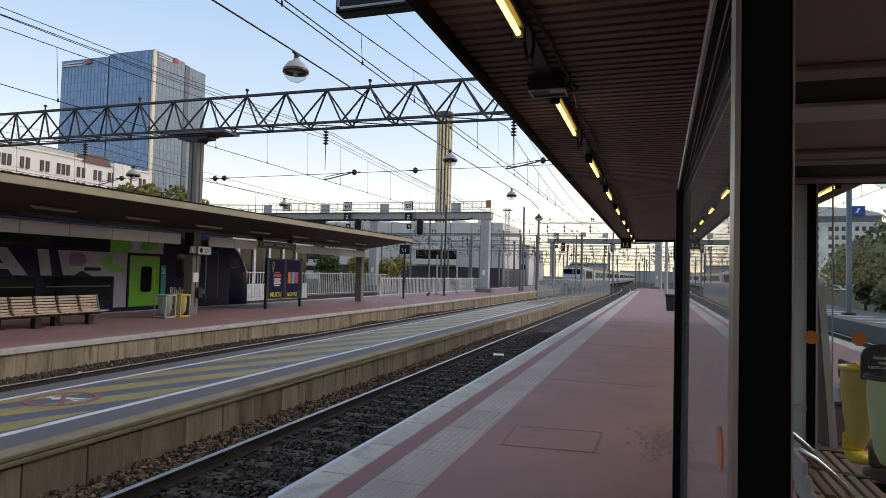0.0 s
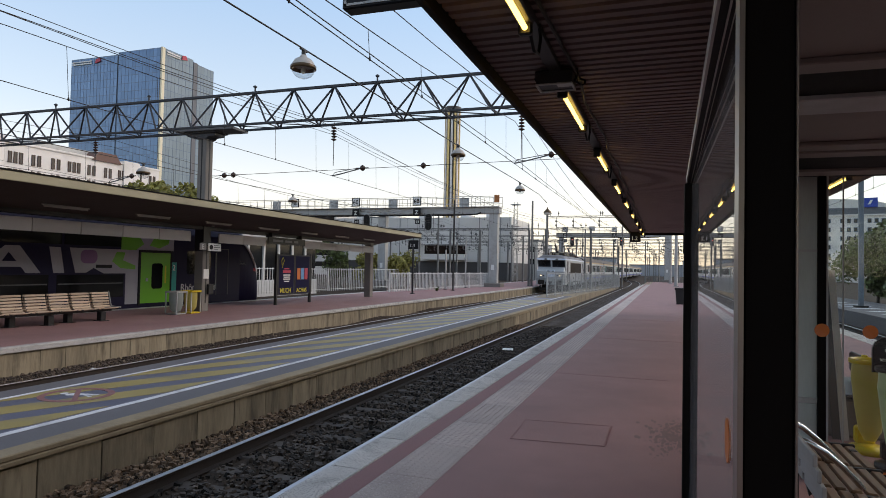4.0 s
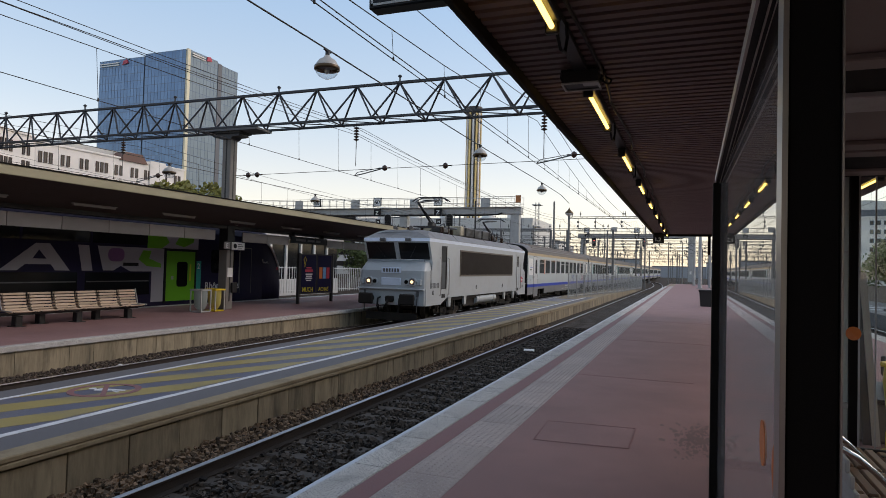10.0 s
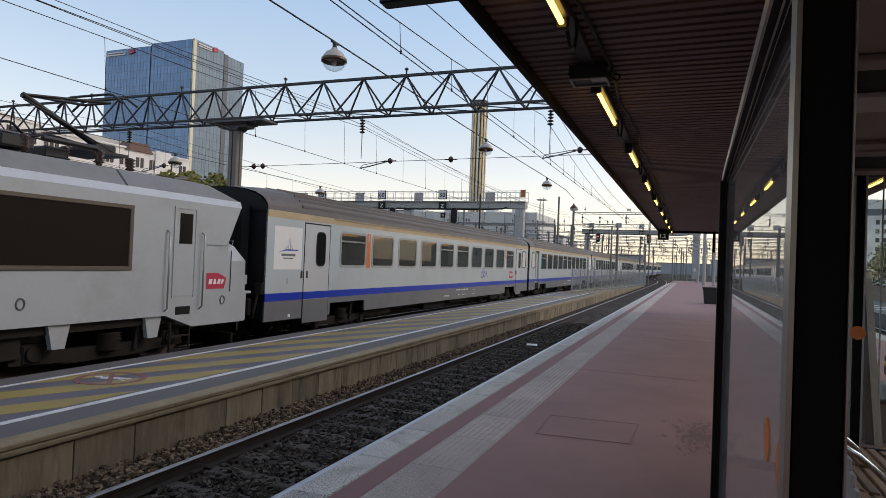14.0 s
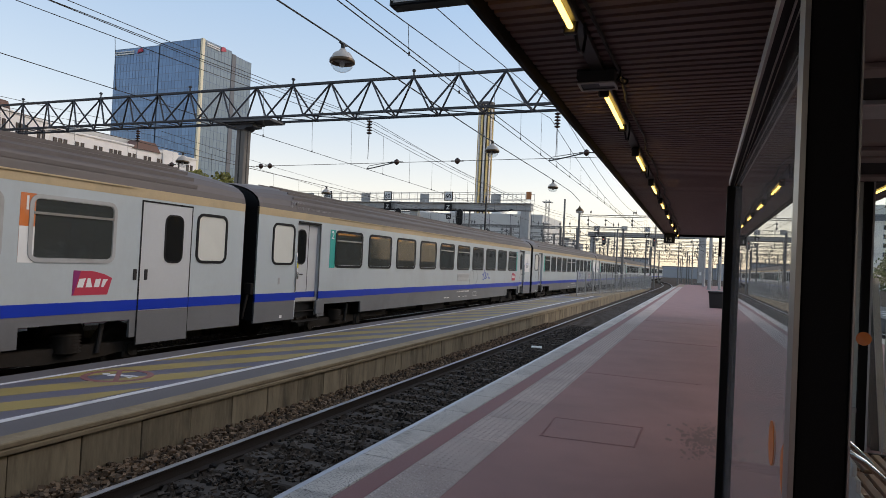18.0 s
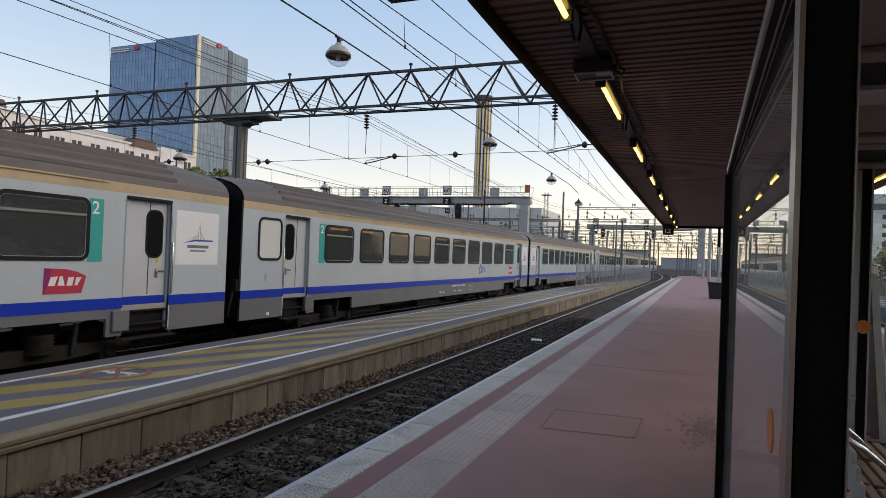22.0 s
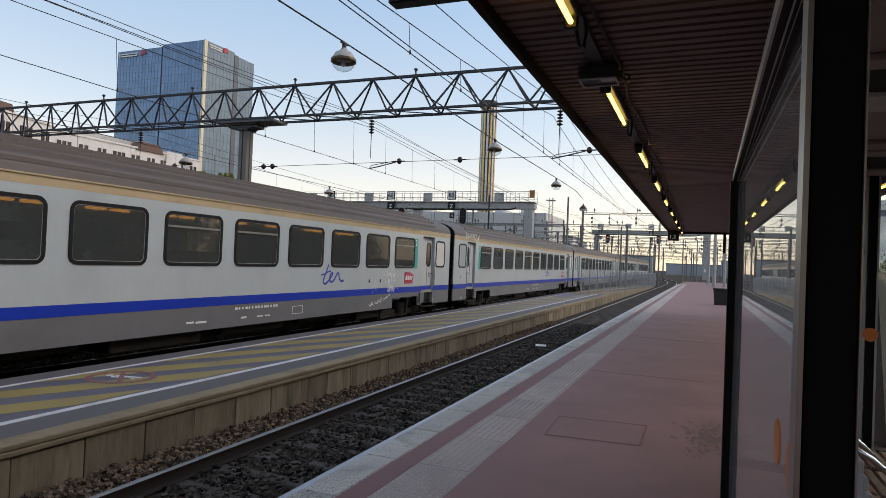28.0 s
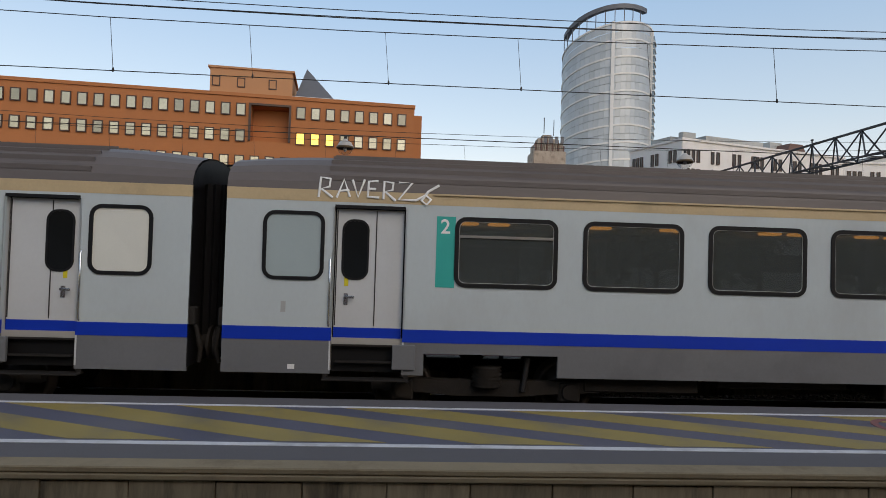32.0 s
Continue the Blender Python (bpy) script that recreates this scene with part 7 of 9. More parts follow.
for k in range(14):
    part("upper_window", M().box(x, 16.1 - 2.5 * k, tz(2.30), x + 0.006, 18.5 - 2.5 * k, tz(2.84)), pane_dark, ter, "dark upper-deck window")
for k in range(8):
    a = 17.3 - 3.1 * k
    w = part("lower_window", M().box(x, a - 1.45, tz(0.42), x + 0.008, a + 1.35, tz(1.26), 0.0), pane_dark, ter, "dark lower-deck window")
    part("window_bar", M().box(x + 0.008, a - 1.4, tz(0.92), x + 0.012, a + 1.3, tz(0.96)), steel_mid, w)
dr = part("door", M().box(x, 19.45, tz(0.12), x + 0.02, 21.02, tz(2.12), 0.004), ter_green, ter, "bright green door")
part("door_frame", M().box(x, 19.36, tz(0.05), x + 0.03, 19.45, tz(2.2)).box(x, 21.02, tz(0.05), x + 0.03, 21.10, tz(2.2)).box(x, 19.36, tz(2.12), x + 0.03, 21.10, tz(2.22)), rubber, dr, "black door frame")
part("door_pane", M().prism(rounded(20.02, tz(0.68), 20.60, tz(1.70), 0.12), "x", x + 0.02, x + 0.026), pane_dark, dr, "dark rounded door pane")
part("door_text", M().box(x + 0.02, 20.72, tz(0.9), x + 0.024, 20.80, tz(1.6)), sign_yellow, dr, "upright bar of yellow print")
part("door_button", M().box(x + 0.02, 19.72, tz(0.98), x + 0.03, 19.84, tz(1.12)), steel_grey, dr, "door button plate")
cs = part("class_strip", M().box(x, 21.13, tz(0.55), x + 0.006, 21.40, tz(1.75)), teal_print, ter, "teal class strip")
lettering("class_number", "2", 0.32, sign_white, cs, facing(x + 0.007, 21.17, tz(1.42)), 0.002)
lettering("lettering", "Rhône-Alpes", 0.43, sign_white, ter, facing(x + 0.004, 21.65, tz(0.55)), 0.002, "white regional lettering")
for pts in ([(14.05, 2.2), (14.52, 2.2), (15.26, 1.32), (14.74, 1.32), (14.58, 1.52), (13.72, 1.52), (13.46, 1.32), (12.9, 1.32)], [(15.54, 2.2), (15.96, 2.2), (16.13, 1.32), (15.72, 1.32)],
            [(10.9, 2.2), (12.7, 2.2), (12.7, 1.98), (11.35, 1.98), (11.3, 1.85), (12.3, 1.85), (12.3, 1.65), (11.3, 1.65), (11.3, 1.32), (10.9, 1.32)]):
    part("letter", M().prism([(a, tz(b)) for a, b in pts], "x", x + 0.002, x + 0.006), ter_grey, ter, "large pale slanted letter")
part("letter_hole", M().prism([(13.95, tz(1.70)), (14.42, tz(1.70)), (14.16, tz(1.99))], "x", x + 0.004, x + 0.008), ter_navy, ter)
part("script_logo", M().tube([(x + 0.01, 25.55, tz(1.92)), (x + 0.01, 25.62, tz(1.72)), (x + 0.01, 25.72, tz(1.78)), (x + 0.01, 25.8, tz(1.72)), (x + 0.01, 25.9, tz(1.8)), (x + 0.01, 26.0, tz(1.72))], 0.015, 5), sign_white, ter, "small white script logo")
cd_ = part("cab_door", M().box(x, 23.9, tz(0.3), x + 0.012, 24.7, tz(2.4), 0.003), ter_navy, ter, "navy cab door")
part("door_joint", M().box(x + 0.012, 23.88, tz(0.3), x + 0.016, 23.92, tz(2.42)).box(x + 0.012, 24.68, tz(0.3), x + 0.016, 24.72, tz(2.42)).box(x + 0.012, 23.92, tz(2.38), x + 0.016, 24.68, tz(2.42)), steel_mid, cd_, "grey joint round the cab door")
part("cab_window", M().prism(rounded(22.0, tz(1.25), 23.5, tz(2.25), 0.12), "x", x, x + 0.008), pane_dark, ter, "dark saloon window")
part("door_rail", M().cyl((x + 0.05, 23.8, tz(0.6)), (x + 0.05, 23.8, tz(2.2)), 0.02, 6), steel_grey, ter)
part("side_grille", M().box(x, 17.4, tz(1.50), x + 0.01, 18.1, tz(1.62)), rubber, ter, "dark slot")
for y in (24.5, 18.0, 2.0, -6.0):
    bogie(ter, y)
part("skirt", M().box(-1.25, -45, 0.28, 1.25, 25.5, 0.5), underframe, ter, "dark underframe")

# low glazed hall behind the parked train's nose
gh = thing("glazed_hall", "low hall with white posts and dark panes behind the parked train", "building", (-29.5, 24.0, -0.8))
part("wall", M().box(-6.0, 0, 0, -0.2, 26.0, 4.6), pale_panel, gh, "pale wall")
part("roof", M().box(-6.3, -0.3, 4.6, 0.3, 26.3, 4.95), steel_grey, gh, "flat grey roof edge")
part("plinth", M().box(-0.2, 0, 0, 0.0, 26.0, 1.3), white_paint, gh, "white base wall")
for k in range(13):
    part("pane", shared("hallpane", lambda: M().box(-0.19, 0.12, 1.3, -0.12, 1.88, 4.4)), pane_dark, gh, "dark pane", (0, 2.0 * k, 0))
    part("post", shared("hallpost", lambda: M().box(-0.18, -0.12, 1.3, 0.02, 0.12, 4.6)), white_paint, gh, "white post", (0, 2.0 * k, 0))

# ---- gantries, wires and lamps ----
def lattice(name, label, x0, x1, y, z0, z1, depth, step, material, at_parts=()):
    g = thing(name, label, "catenary gantry", (0, y, 0))
    L = x1 - x0
    part("top_chord", M().box(x0, -0.05, z1 - 0.09, x1, 0.05, z1, 0.008), material, g, "dark top chord")
    for d in (-depth / 2, depth / 2):
        part("bottom_chord", M().box(x0, d - 0.04, z0, x1, d + 0.04, z0 + 0.08, 0.008), material, g, "dark bottom chord")
    n = int(L / step)
    for d in (-depth / 2, depth / 2):
        up = M().cyl((0, d, z0 + 0.04), (step / 2, 0, z1 - 0.05), 0.034, 6).mesh("brace")
        down = M().cyl((step / 2, 0, z1 - 0.05), (step, d, z0 + 0.04), 0.034, 6).mesh("brace")
        for k in range(n):
            part("brace", up, material, g, at=(x0 + k * step, 0, 0))
            part("brace", down, material, g, at=(x0 + k * step, 0, 0))
    cross = M().cyl((0, -depth / 2, z0 + 0.04), (0, depth / 2, z0 + 0.04), 0.025, 6).cyl((0, -depth / 2, z0 + 0.04), (step, depth / 2, z0 + 0.04), 0.018, 6).mesh("cross_bar")
    for k in range(n):
        part("cross_bar", cross, material, g, at=(x0 + k * step, 0, 0))
    stub = M().cyl((0, 0, z1), (0, 0, z1 + 0.14), 0.03, 6).lathe([(0.06, z1 + 0.14), (0.075, z1 + 0.18), (0.03, z1 + 0.22)], n=8).mesh("stub")
    for k in range(0, n, 3):
        part("stub", stub, material, g, at=(x0 + k * step + step / 2, 0, 0))
    return g


truss = lattice("catenary_gantry", "long dark lattice gantry across all tracks", -78.0, 9.0, 19.12, 6.66, 7.98, 0.85, 1.62, truss_steel)
part("leg", M().box(6.0, -0.2, -0.6, 6.4, 0.2, 6.66), steel_mid, truss, "steel leg beyond the platform")
part("leg", M().box(-45.2, -0.2, -0.8, -44.8, 0.2, 6.66), pillar_concrete, truss, "concrete leg")
part("leg", M().box(-77.0, -0.2, -0.8, -76.6, 0.2, 6.66), pillar_concrete, truss, "concrete leg")
part("walk_plate", M().box(-17.2, -0.45, 6.58, -14.6, 0.45, 6.66), steel_mid, truss, "bearing plate over the pillar")

string = M()
for k in range(5):
    string.lathe([(0.03, -0.10 * k), (0.09, -0.10 * k - 0.03), (0.10, -0.10 * k - 0.05), (0.03, -0.10 * k - 0.08)], n=10)
string = string.cyl((0, 0, 0.15), (0, 0, -0.75), 0.015, 6).mesh("insulator")
for xx in (-21.5, -10.75, -4.2, -32.0):
    i = tagged(part("insulator", string, insulator_mat, None, at=(xx, 19.12, 6.52)), "dark string insulator under the gantry", "insulator", "gantry insulators")
    part("drop_rod", M().cyl((0, 0, -0.75), (0, 0, -1.35), 0.012, 6), steel_mid, i)


def sag(y, y0, y1, zs, dip):
    t = (y - y0) / (y1 - y0)
    return zs - dip * 4 * t * (1 - t)


SUP = [-61.0, -21.0, 19.12, 59.0, 99.0, 139.0]


def catenary(x, zc, zs, dip, extra, label, r=0.008, droppers=True, y_end=139.0):
    g = thing("overhead_line", label, "overhead wire", (x, 0, 0), "overhead lines")
    part("contact_wire", M().tube([(0, -61, zc), (0, y_end, zc)], r, 5), wire_mat, g, "contact wire")
    pts = []
    for a, b in zip(SUP, SUP[1:]):
        pts += [(0, a + (b - a) * k / 10, sag(a + (b - a) * k / 10, a, b, zs, dip)) for k in range(10)]
    part("messenger_wire", M().tube(pts, r, 5), wire_mat, g, "sagging messenger wire")
    for dx, z2, d2 in extra:
        q = []
        for a, b in zip(SUP, SUP[1:]):
            q += [(dx, a + (b - a) * k / 10, sag(a + (b - a) * k / 10, a, b, z2, d2)) for k in range(10)]
        part("feeder_wire", M().tube(q, r, 5), wire_mat, g, "feeder wire")
    if droppers:
        for k in range(-27, int((y_end - 2.1) / 2.28)):
            y = 2.1 + 2.28 * k
            a, b = next((a, b) for a, b in zip(SUP, SUP[1:]) if a <= y <= b)
            part("dropper", M().cyl((0, y, zc), (0, y - 0.08, sag(y, a, b, zs, dip)), 0.005, 4).lathe([(0.012, zc - 0.02), (0.02, zc + 0.01), (0.012, zc + 0.05)], (0, y, 0), 6), wire_mat, g)
    return g


catenary(X2, 4.83, 6.25, 0.55, ((-0.25, 6.45, 0.42), (0.3, 6.42, 0.62), (-0.5, 6.75, 0.5)), "overhead line above the arriving train's track")
catenary(X1, 5.03, 6.35, 1.15, ((0.05, 5.16, 0.10), (0.3, 6.6, 1.0)), "overhead line above the near track", 0.009)
catenary(X3, 4.85, 6.3, 0.6, ((0.3, 6.5, 0.5),), "overhead line above the parked train")
catenary(X4, 5.0, 6.3, 0.9, (), "overhead line beyond the shelter")
catenary(-30.5, 4.85, 6.3, 0.6, ((0.4, 6.6, 0.5),), "overhead line of a distant track")

span = thing("cross_span", "thin cross-span wire with dark insulators", "overhead wire", (0, 19.12, 0))
part("wire", M().tube([(-15.85, 0, 4.97), (-3.0, 0, 5.12), (6.1, 0, 5.22)], 0.009, 5), wire_mat, span)
bob = M().cyl((-0.22, 0, 0), (0.22, 0, 0), 0.02, 6).lathe([(0.02, -0.1), (0.08, -0.05), (0.085, 0.05), (0.02, 0.1)], n=10).mesh("insulator")
for xx, z in ((-15.25, 4.975), (-7.43, 5.065), (-14.85, 4.98)):
    part("insulator", bob, insulator_mat, span, at=(xx, 0, z))
for xx, yy, z in ((X2, 19.12, 4.83), (X1, 19.12, 5.03), (X3, 19.12, 4.85)):
    arm = thing("registration_arm", "dark cranked registration arm holding a contact wire", "overhead wire", (xx, yy, z), "registration arms")
    part("arm", M().tube([(0, 0, 0), (0.30, 0.0, 0.05), (1.0, 0.0, 0.20), (1.08, 0.0, 0.23)], 0.020, 6), steel_mid, arm)
    part("stay", M().tube([(0.0, 0, 0.0), (0.10, 0, 0.11), (1.0, 0.0, 0.24)], 0.012, 5), steel_mid, arm)
    part("insulator", bob, insulator_mat, arm, at=(1.15, 0, 0.23))


def lamp(at, group):
    l = thing("pendant_lamp", "globe pendant lamp with enamel hood and bronze rim", "lamp", at, group)
    part("hood", M().lathe([(0.0, 0.28), (0.06, 0.27), (0.09, 0.22), (0.19, 0.16), (0.26, 0.05), (0.265, 0.0)], n=24), lamp_white, l, "pale enamel hood")
    part("rim", M().lathe([(0.262, 0.03), (0.285, 0.02), (0.285, -0.05), (0.262, -0.06), (0.262, 0.03)], n=24), lamp_brown, l, "bronze rim")
    b = part("bowl", M().lathe([(0.255, -0.05), (0.24, -0.12), (0.18, -0.20), (0.09, -0.245), (0.0, -0.255)], n=24), lamp_glass, l, "clear glass bowl")
    b.visible_shadow = False
    part("bulb", M().lathe([(0.0, 0.0), (0.05, -0.03), (0.06, -0.09), (0.03, -0.14), (0.0, -0.15)], n=12), sign_white, l, "unlit bulb")
    part("cap", M().cyl((0, 0, 0.27), (0, 0, 0.38), 0.05, 10).box(-0.03, -0.14, 0.36, 0.03, 0.14, 0.40, 0.01), steel_dark, l, "dark hanger")
    return l


for yy in (12.08, 23.25, 34.4, 0.9, -10.3):
    lamp((-7.6, yy, 6.15), "lamps over the island")
for yy in (21.1, 9.6, -1.9, -13.4, 32.6):
    lamp((-21.0, yy, 5.55), "lamps over the far tracks")
lc = thing("lamp_cable", "dark cable carrying the lamps above the island", "cable")
part("wire", M().tube([(-7.6, -40 + 4 * k, 6.53 + 0.03 * math.cos(k)) for k in range(21)] + [(-7.6, 43, 6.3)], 0.018, 6), wire_mat, lc)
lc2 = thing("lamp_cable", "dark cable carrying the far lamps", "cable")
part("wire", M().tube([(-21.0, -40, 5.95), (-21.0, 60, 5.95)], 0.015, 6), wire_mat, lc2)


def mast(at, h, label, with_lamp=False, r=0.11):
    m = thing("catenary_mast", label, "mast", at, "catenary masts")
    part("shaft", M().cyl((0, 0, -0.6), (0, 0, h), r, 8, r * 0.8), yard_steel, m)
    if with_lamp:
        part("lamp_hood", M().lathe([(0.0, h + 0.78), (0.06, h + 0.62), (0.12, h + 0.5), (0.42, h + 0.22), (0.44, h + 0.08)], n=14), lamp_brown, m, "pale lamp hood")
        part("lamp_bowl", M().lathe([(0.42, h + 0.08), (0.36, h - 0.10), (0.0, h - 0.20)], n=14), sign_white, m, "white lamp bowl")
    return m


def portal(y, x0, x1, z, legs, seed):
    rnd_ = random.Random(seed)
    p = thing("catenary_portal", "weathered grey catenary portal with hangers and insulators", "catenary gantry", (0, y, 0), "catenary portals")
    part("beam", M().box(x0, -0.06, z + 0.06, x1, 0.06, z + 0.13, 0.01).box(x0, -0.06, z - 0.13, x1, 0.06, z - 0.07, 0.01), yard_steel, p, "twin-chord cross beam")
    lace = M()
    n = int((x1 - x0) / 0.8)
    for k in range(n):
        a, b = x0 + (x1 - x0) * k / n, x0 + (x1 - x0) * (k + 1) / n
        lace.cyl((a, 0, z - 0.08 if k % 2 else z + 0.07), (b, 0, z + 0.07 if k % 2 else z - 0.08), 0.018, 4)
    part("lacing", lace, yard_steel, p, "zigzag lacing between the chords")
    for x in legs:
        part("leg", shared("pleg%d" % int(z * 10), lambda: M().box(-0.11, -0.10, -0.8, -0.06, 0.10, z).box(0.06, -0.10, -0.8, 0.11, 0.10, z).box(-0.06, -0.02, -0.8, 0.06, 0.02, z)), yard_steel, p, at=(x, 0, 0))
    hang = shared("hanger", lambda: M().cyl((0, 0, 0), (0.05, 0, -1.1), 0.028, 5).tube([(0, 0, -0.25), (0.5, 0, -0.62), (1.0, 0, -0.85)], 0.022, 5).lathe([(0.04, -0.5), (0.11, -0.45), (0.11, -0.3), (0.04, -0.25)], n=8)
                  .tube([(0.05, 0, -1.05), (0.6, 0, -1.12), (1.15, 0, -1.05)], 0.02, 5).lathe([(0.04, -0.95), (0.10, -0.9), (0.10, -0.75), (0.04, -0.7)], n=8))
    x = x0 + 1.0
    while x < x1 - 1:
        part("hanger", hang, steel_mid, p, at=(x, 0, z - 0.1))
        x += 1.7 + rnd_.random() * 1.3
    stick = shared("upright", lambda: M().cyl((0, 0, 0), (0, 0, 0.55), 0.03, 5).lathe([(0.03, 0.2), (0.09, 0.24), (0.09, 0.36), (0.03, 0.4)], n=8))
    for k in range(9):
        part("upright", stick, steel_mid, p, at=(x0 + (x1 - x0) * rnd_.random(), 0, z + 0.12))
    return p


mast((-12.42, 70.5, 0), 8.0, "dark mast with a hooded lamp beside the arriving train's track", True, 0.15)
portal(70.5, -12.42, 1.0, 7.6, (), 1)
for k, (yy, xa, xb, z, legs) in enumerate((
        (66.0, -44, -13.5, 5.9, (-44, -30, -18.9, -13.5)), (74.0, -40, -8.0, 6.5, (-40, -25, -13.2, -8.0)), (84.0, -46, -2.2, 6.2, (-46, -33, -18, -9)),
        (92.0, -30, 6, 5.7, (-30, -22, -14, 6)), (103.0, -46, 8, 6.6, (-46, -28, -13.4, -7.6, 8)), (121.0, -50, 12, 6.3, (-50, -35, -18, -8, 12)), (133.0, -40, 14, 6.0, (-40, -26, -13.4, -2, 14)),
        (147.0, -55, 16, 6.6, (-55, -38, -20, -8, 4, 16)), (165.0, -50, 20, 6.2, (-50, -33, -15, -2, 9, 20)), (185.0, -55, 24, 6.5, (-55, -36, -18, -4, 10, 24)),
        (210.0, -60, 30, 6.2, (-60, -40, -20, -5, 12, 30)), (240.0, -60, 34, 6.5, (-60, -40, -20, 0, 18, 34)), (280.0, -70, 40, 6.4, (-70, -40, -15, 10, 40)))):
    portal(yy, xa, xb, z, legs, 10 + k)
for k, (x, yy, h) in enumerate(((-13.3, 66.5, 9.0), (-19.5, 72, 7.5), (-23.0, 64, 8.2), (-9.2, 79, 6.8), (-20.5, 88, 8.0), (-5.9, 97, 8.6), (-13.0, 108, 8.0), (-3.2, 118, 7.2), (-1.0, 128, 7.6), (-9.5, 140, 8.4), (3.0, 150, 7.0), (-24.0, 132, 8.8), (-30.0, 112, 9.2))):
    mast((x, yy, 0), h, "grey catenary mast in the yard", False, 0.12)
antenna = thing("radio_mast", "pale lattice radio mast behind the yard", "mast", (-28.4, 125.0, 0))
for dx in (-0.45, 0.45):
    for dy in (-0.45, 0.45):
        part("upright", M().cyl((dx, dy, -0.8), (dx * 0.7, dy * 0.7, 15.2), 0.05, 5), steel_grey, antenna)
ab = M()
for k in range(14):
    ab.cyl((-0.43, -0.43, k), (0.42, -0.42, k + 1), 0.03, 4).cyl((0.43, 0.43, k), (-0.42, 0.42, k + 1), 0.03, 4)
part("bracing", ab, steel_grey, antenna, "diagonal bracing")
part("platform", M().box(-0.9, -0.9, 14.6, 0.9, 0.9, 14.75).box(-0.85, -0.85, 10.2, 0.85, 0.85, 10.35), steel_grey, antenna)


def speed_sign(parent, x, y, z, text, s=1.0, inverse=False):
    b = part("speed_sign", M().box(-0.45 * s, -0.05, -0.45 * s, 0.45 * s, 0.05, 0.45 * s, 0.01), sign_black, parent, "square signal sign", (x, y, z))
    if not inverse:
        part("face", M().box(-0.37 * s, -0.055, -0.37 * s, 0.37 * s, -0.05, 0.37 * s), sign_white, b, "white face")
    lettering("digits", text, 0.62 * s, sign_white if inverse else sign_black, b, pose(-0.33 * s if len(text) > 1 else -0.2 * s, -0.058, -0.22 * s, 90, 0, 0), 0.002)
    return b


def signal(parent, x, y, z, red):
    s = part("signal_head", M().prism(rounded(-0.32, -0.8, 0.32, 0.8, 0.3), "y", -0.06, 0.06), sign_black, parent, "oval black signal head", (x, y, z))
    part("signal_border", M().prism(rounded(-0.36, -0.84, 0.36, 0.84, 0.34), "y", 0.02, 0.05), steel_grey, s, "pale border")
    for k in range(4):
        part("signal_lamp", shared("siglamp", lambda: M().cyl((0, -0.06, 0), (0, -0.14, 0), 0.11, 12)), rubber, s, at=(0, 0, -0.52 + 0.35 * k))
    if red:
        part("red_lamp", M().cyl((0, -0.145, 0.18), (0, -0.15, 0.18), 0.10, 12), red_led, s, "lit red lamp")
    part("cage", M().box(-0.5, 0.1, -1.0, 0.5, 0.5, -0.95).box(-0.5, 0.1, -1.0, -0.46, 0.14, 0.9).box(0.46, 0.1, -1.0, 0.5, 0.14, 0.9), steel_mid, s, "service cage")
    return s


def signal_gantry(y, x0, x1, legs, z0, label, signs, red):
    g = thing("signal_gantry", label, "signal gantry", (0, y, 0), "signal gantries")
    part("beam", M().box(x0, -0.45, z0, x1, 0.45, z0 + 0.62, 0.02), steel_grey, g, "pale grey box beam")
    part("deck", M().box(x0, -0.7, z0 + 0.62, x1, 0.7, z0 + 0.68), steel_grey, g, "walkway deck")
    for d in (-0.68, 0.68):
        for z in (1.05, 1.65):
            part("hand_rail", M().cyl((x0, d, z0 + z), (x1, d, z0 + z), 0.025, 5), steel_grey, g)
    post = M().cyl((0, 0, z0 + 0.66), (0, 0, z0 + 1.68), 0.022, 5).mesh("rail_post")
    n = int((x1 - x0) / 0.9)
    for k in range(n + 1):
        for d in (-0.68, 0.68):
            part("rail_post", post, steel_grey, g, at=(x0 + (x1 - x0) * k / n, d, 0))
    for x in legs:
        part("leg", M().box(x - 0.42, -0.35, -0.6, x + 0.42, 0.35, z0, 0.03), steel_grey, g, "broad pale leg")
        part("plinth", M().box(x - 0.9, -0.8, -0.75, x + 0.9, 0.8, 0.35, 0.05), pillar_concrete, g, "concrete plinth")
        part("leg_notice", M().box(x - 0.15, -0.36, 1.6, x + 0.15, -0.35, 2.1), sign_white, g, "white notice")
    for x, full in signs:
        speed_sign(g, x, -0.75, z0 + 1.28, "60", 1.0)
        if full:
            speed_sign(g, x, -0.75, z0 + 0.18, "Z", 0.86, True)
            speed_sign(g, x + 0.1, -0.75, z0 - 0.75, "N", 0.55, True)
            signal(g, x + 1.25, -0.75, z0 - 0.80, red and full == 2)
    part("pipe", M().tube([(x0, -0.5, z0 - 0.12), (x1 - 4, -0.5, z0 - 0.12), (x1 - 2.2, -0.5, z0 - 0.05), (x1 - 1.8, -0.5, z0 + 0.1)], 0.07, 6), rubber, g, "dark cable pipe")
    return g


g1 = signal_gantry(59.0, -62.0, -14.9, (-15.5, -27.2, -45.0, -61.0), 7.0, "pale grey signal gantry with railing and speed signs", ((-37.2, 0), (-29.99, 1), (-23.25, 1)), False)
for xx in (-40.5, -33.4, -26.5, -18.8):
    part("back_sign", M().box(xx - 0.5, 0.7, 7.8, xx + 0.5, 0.78, 8.7, 0.01), steel_grey, g1, "back of a sign")
part("warning_plate", M().box(-15.35, -0.75, 8.05, -14.85, -0.70, 8.75), surf("orange plate", (0.45, 0.16, 0.05), 0.5, bump=0.0), g1, "orange plate")
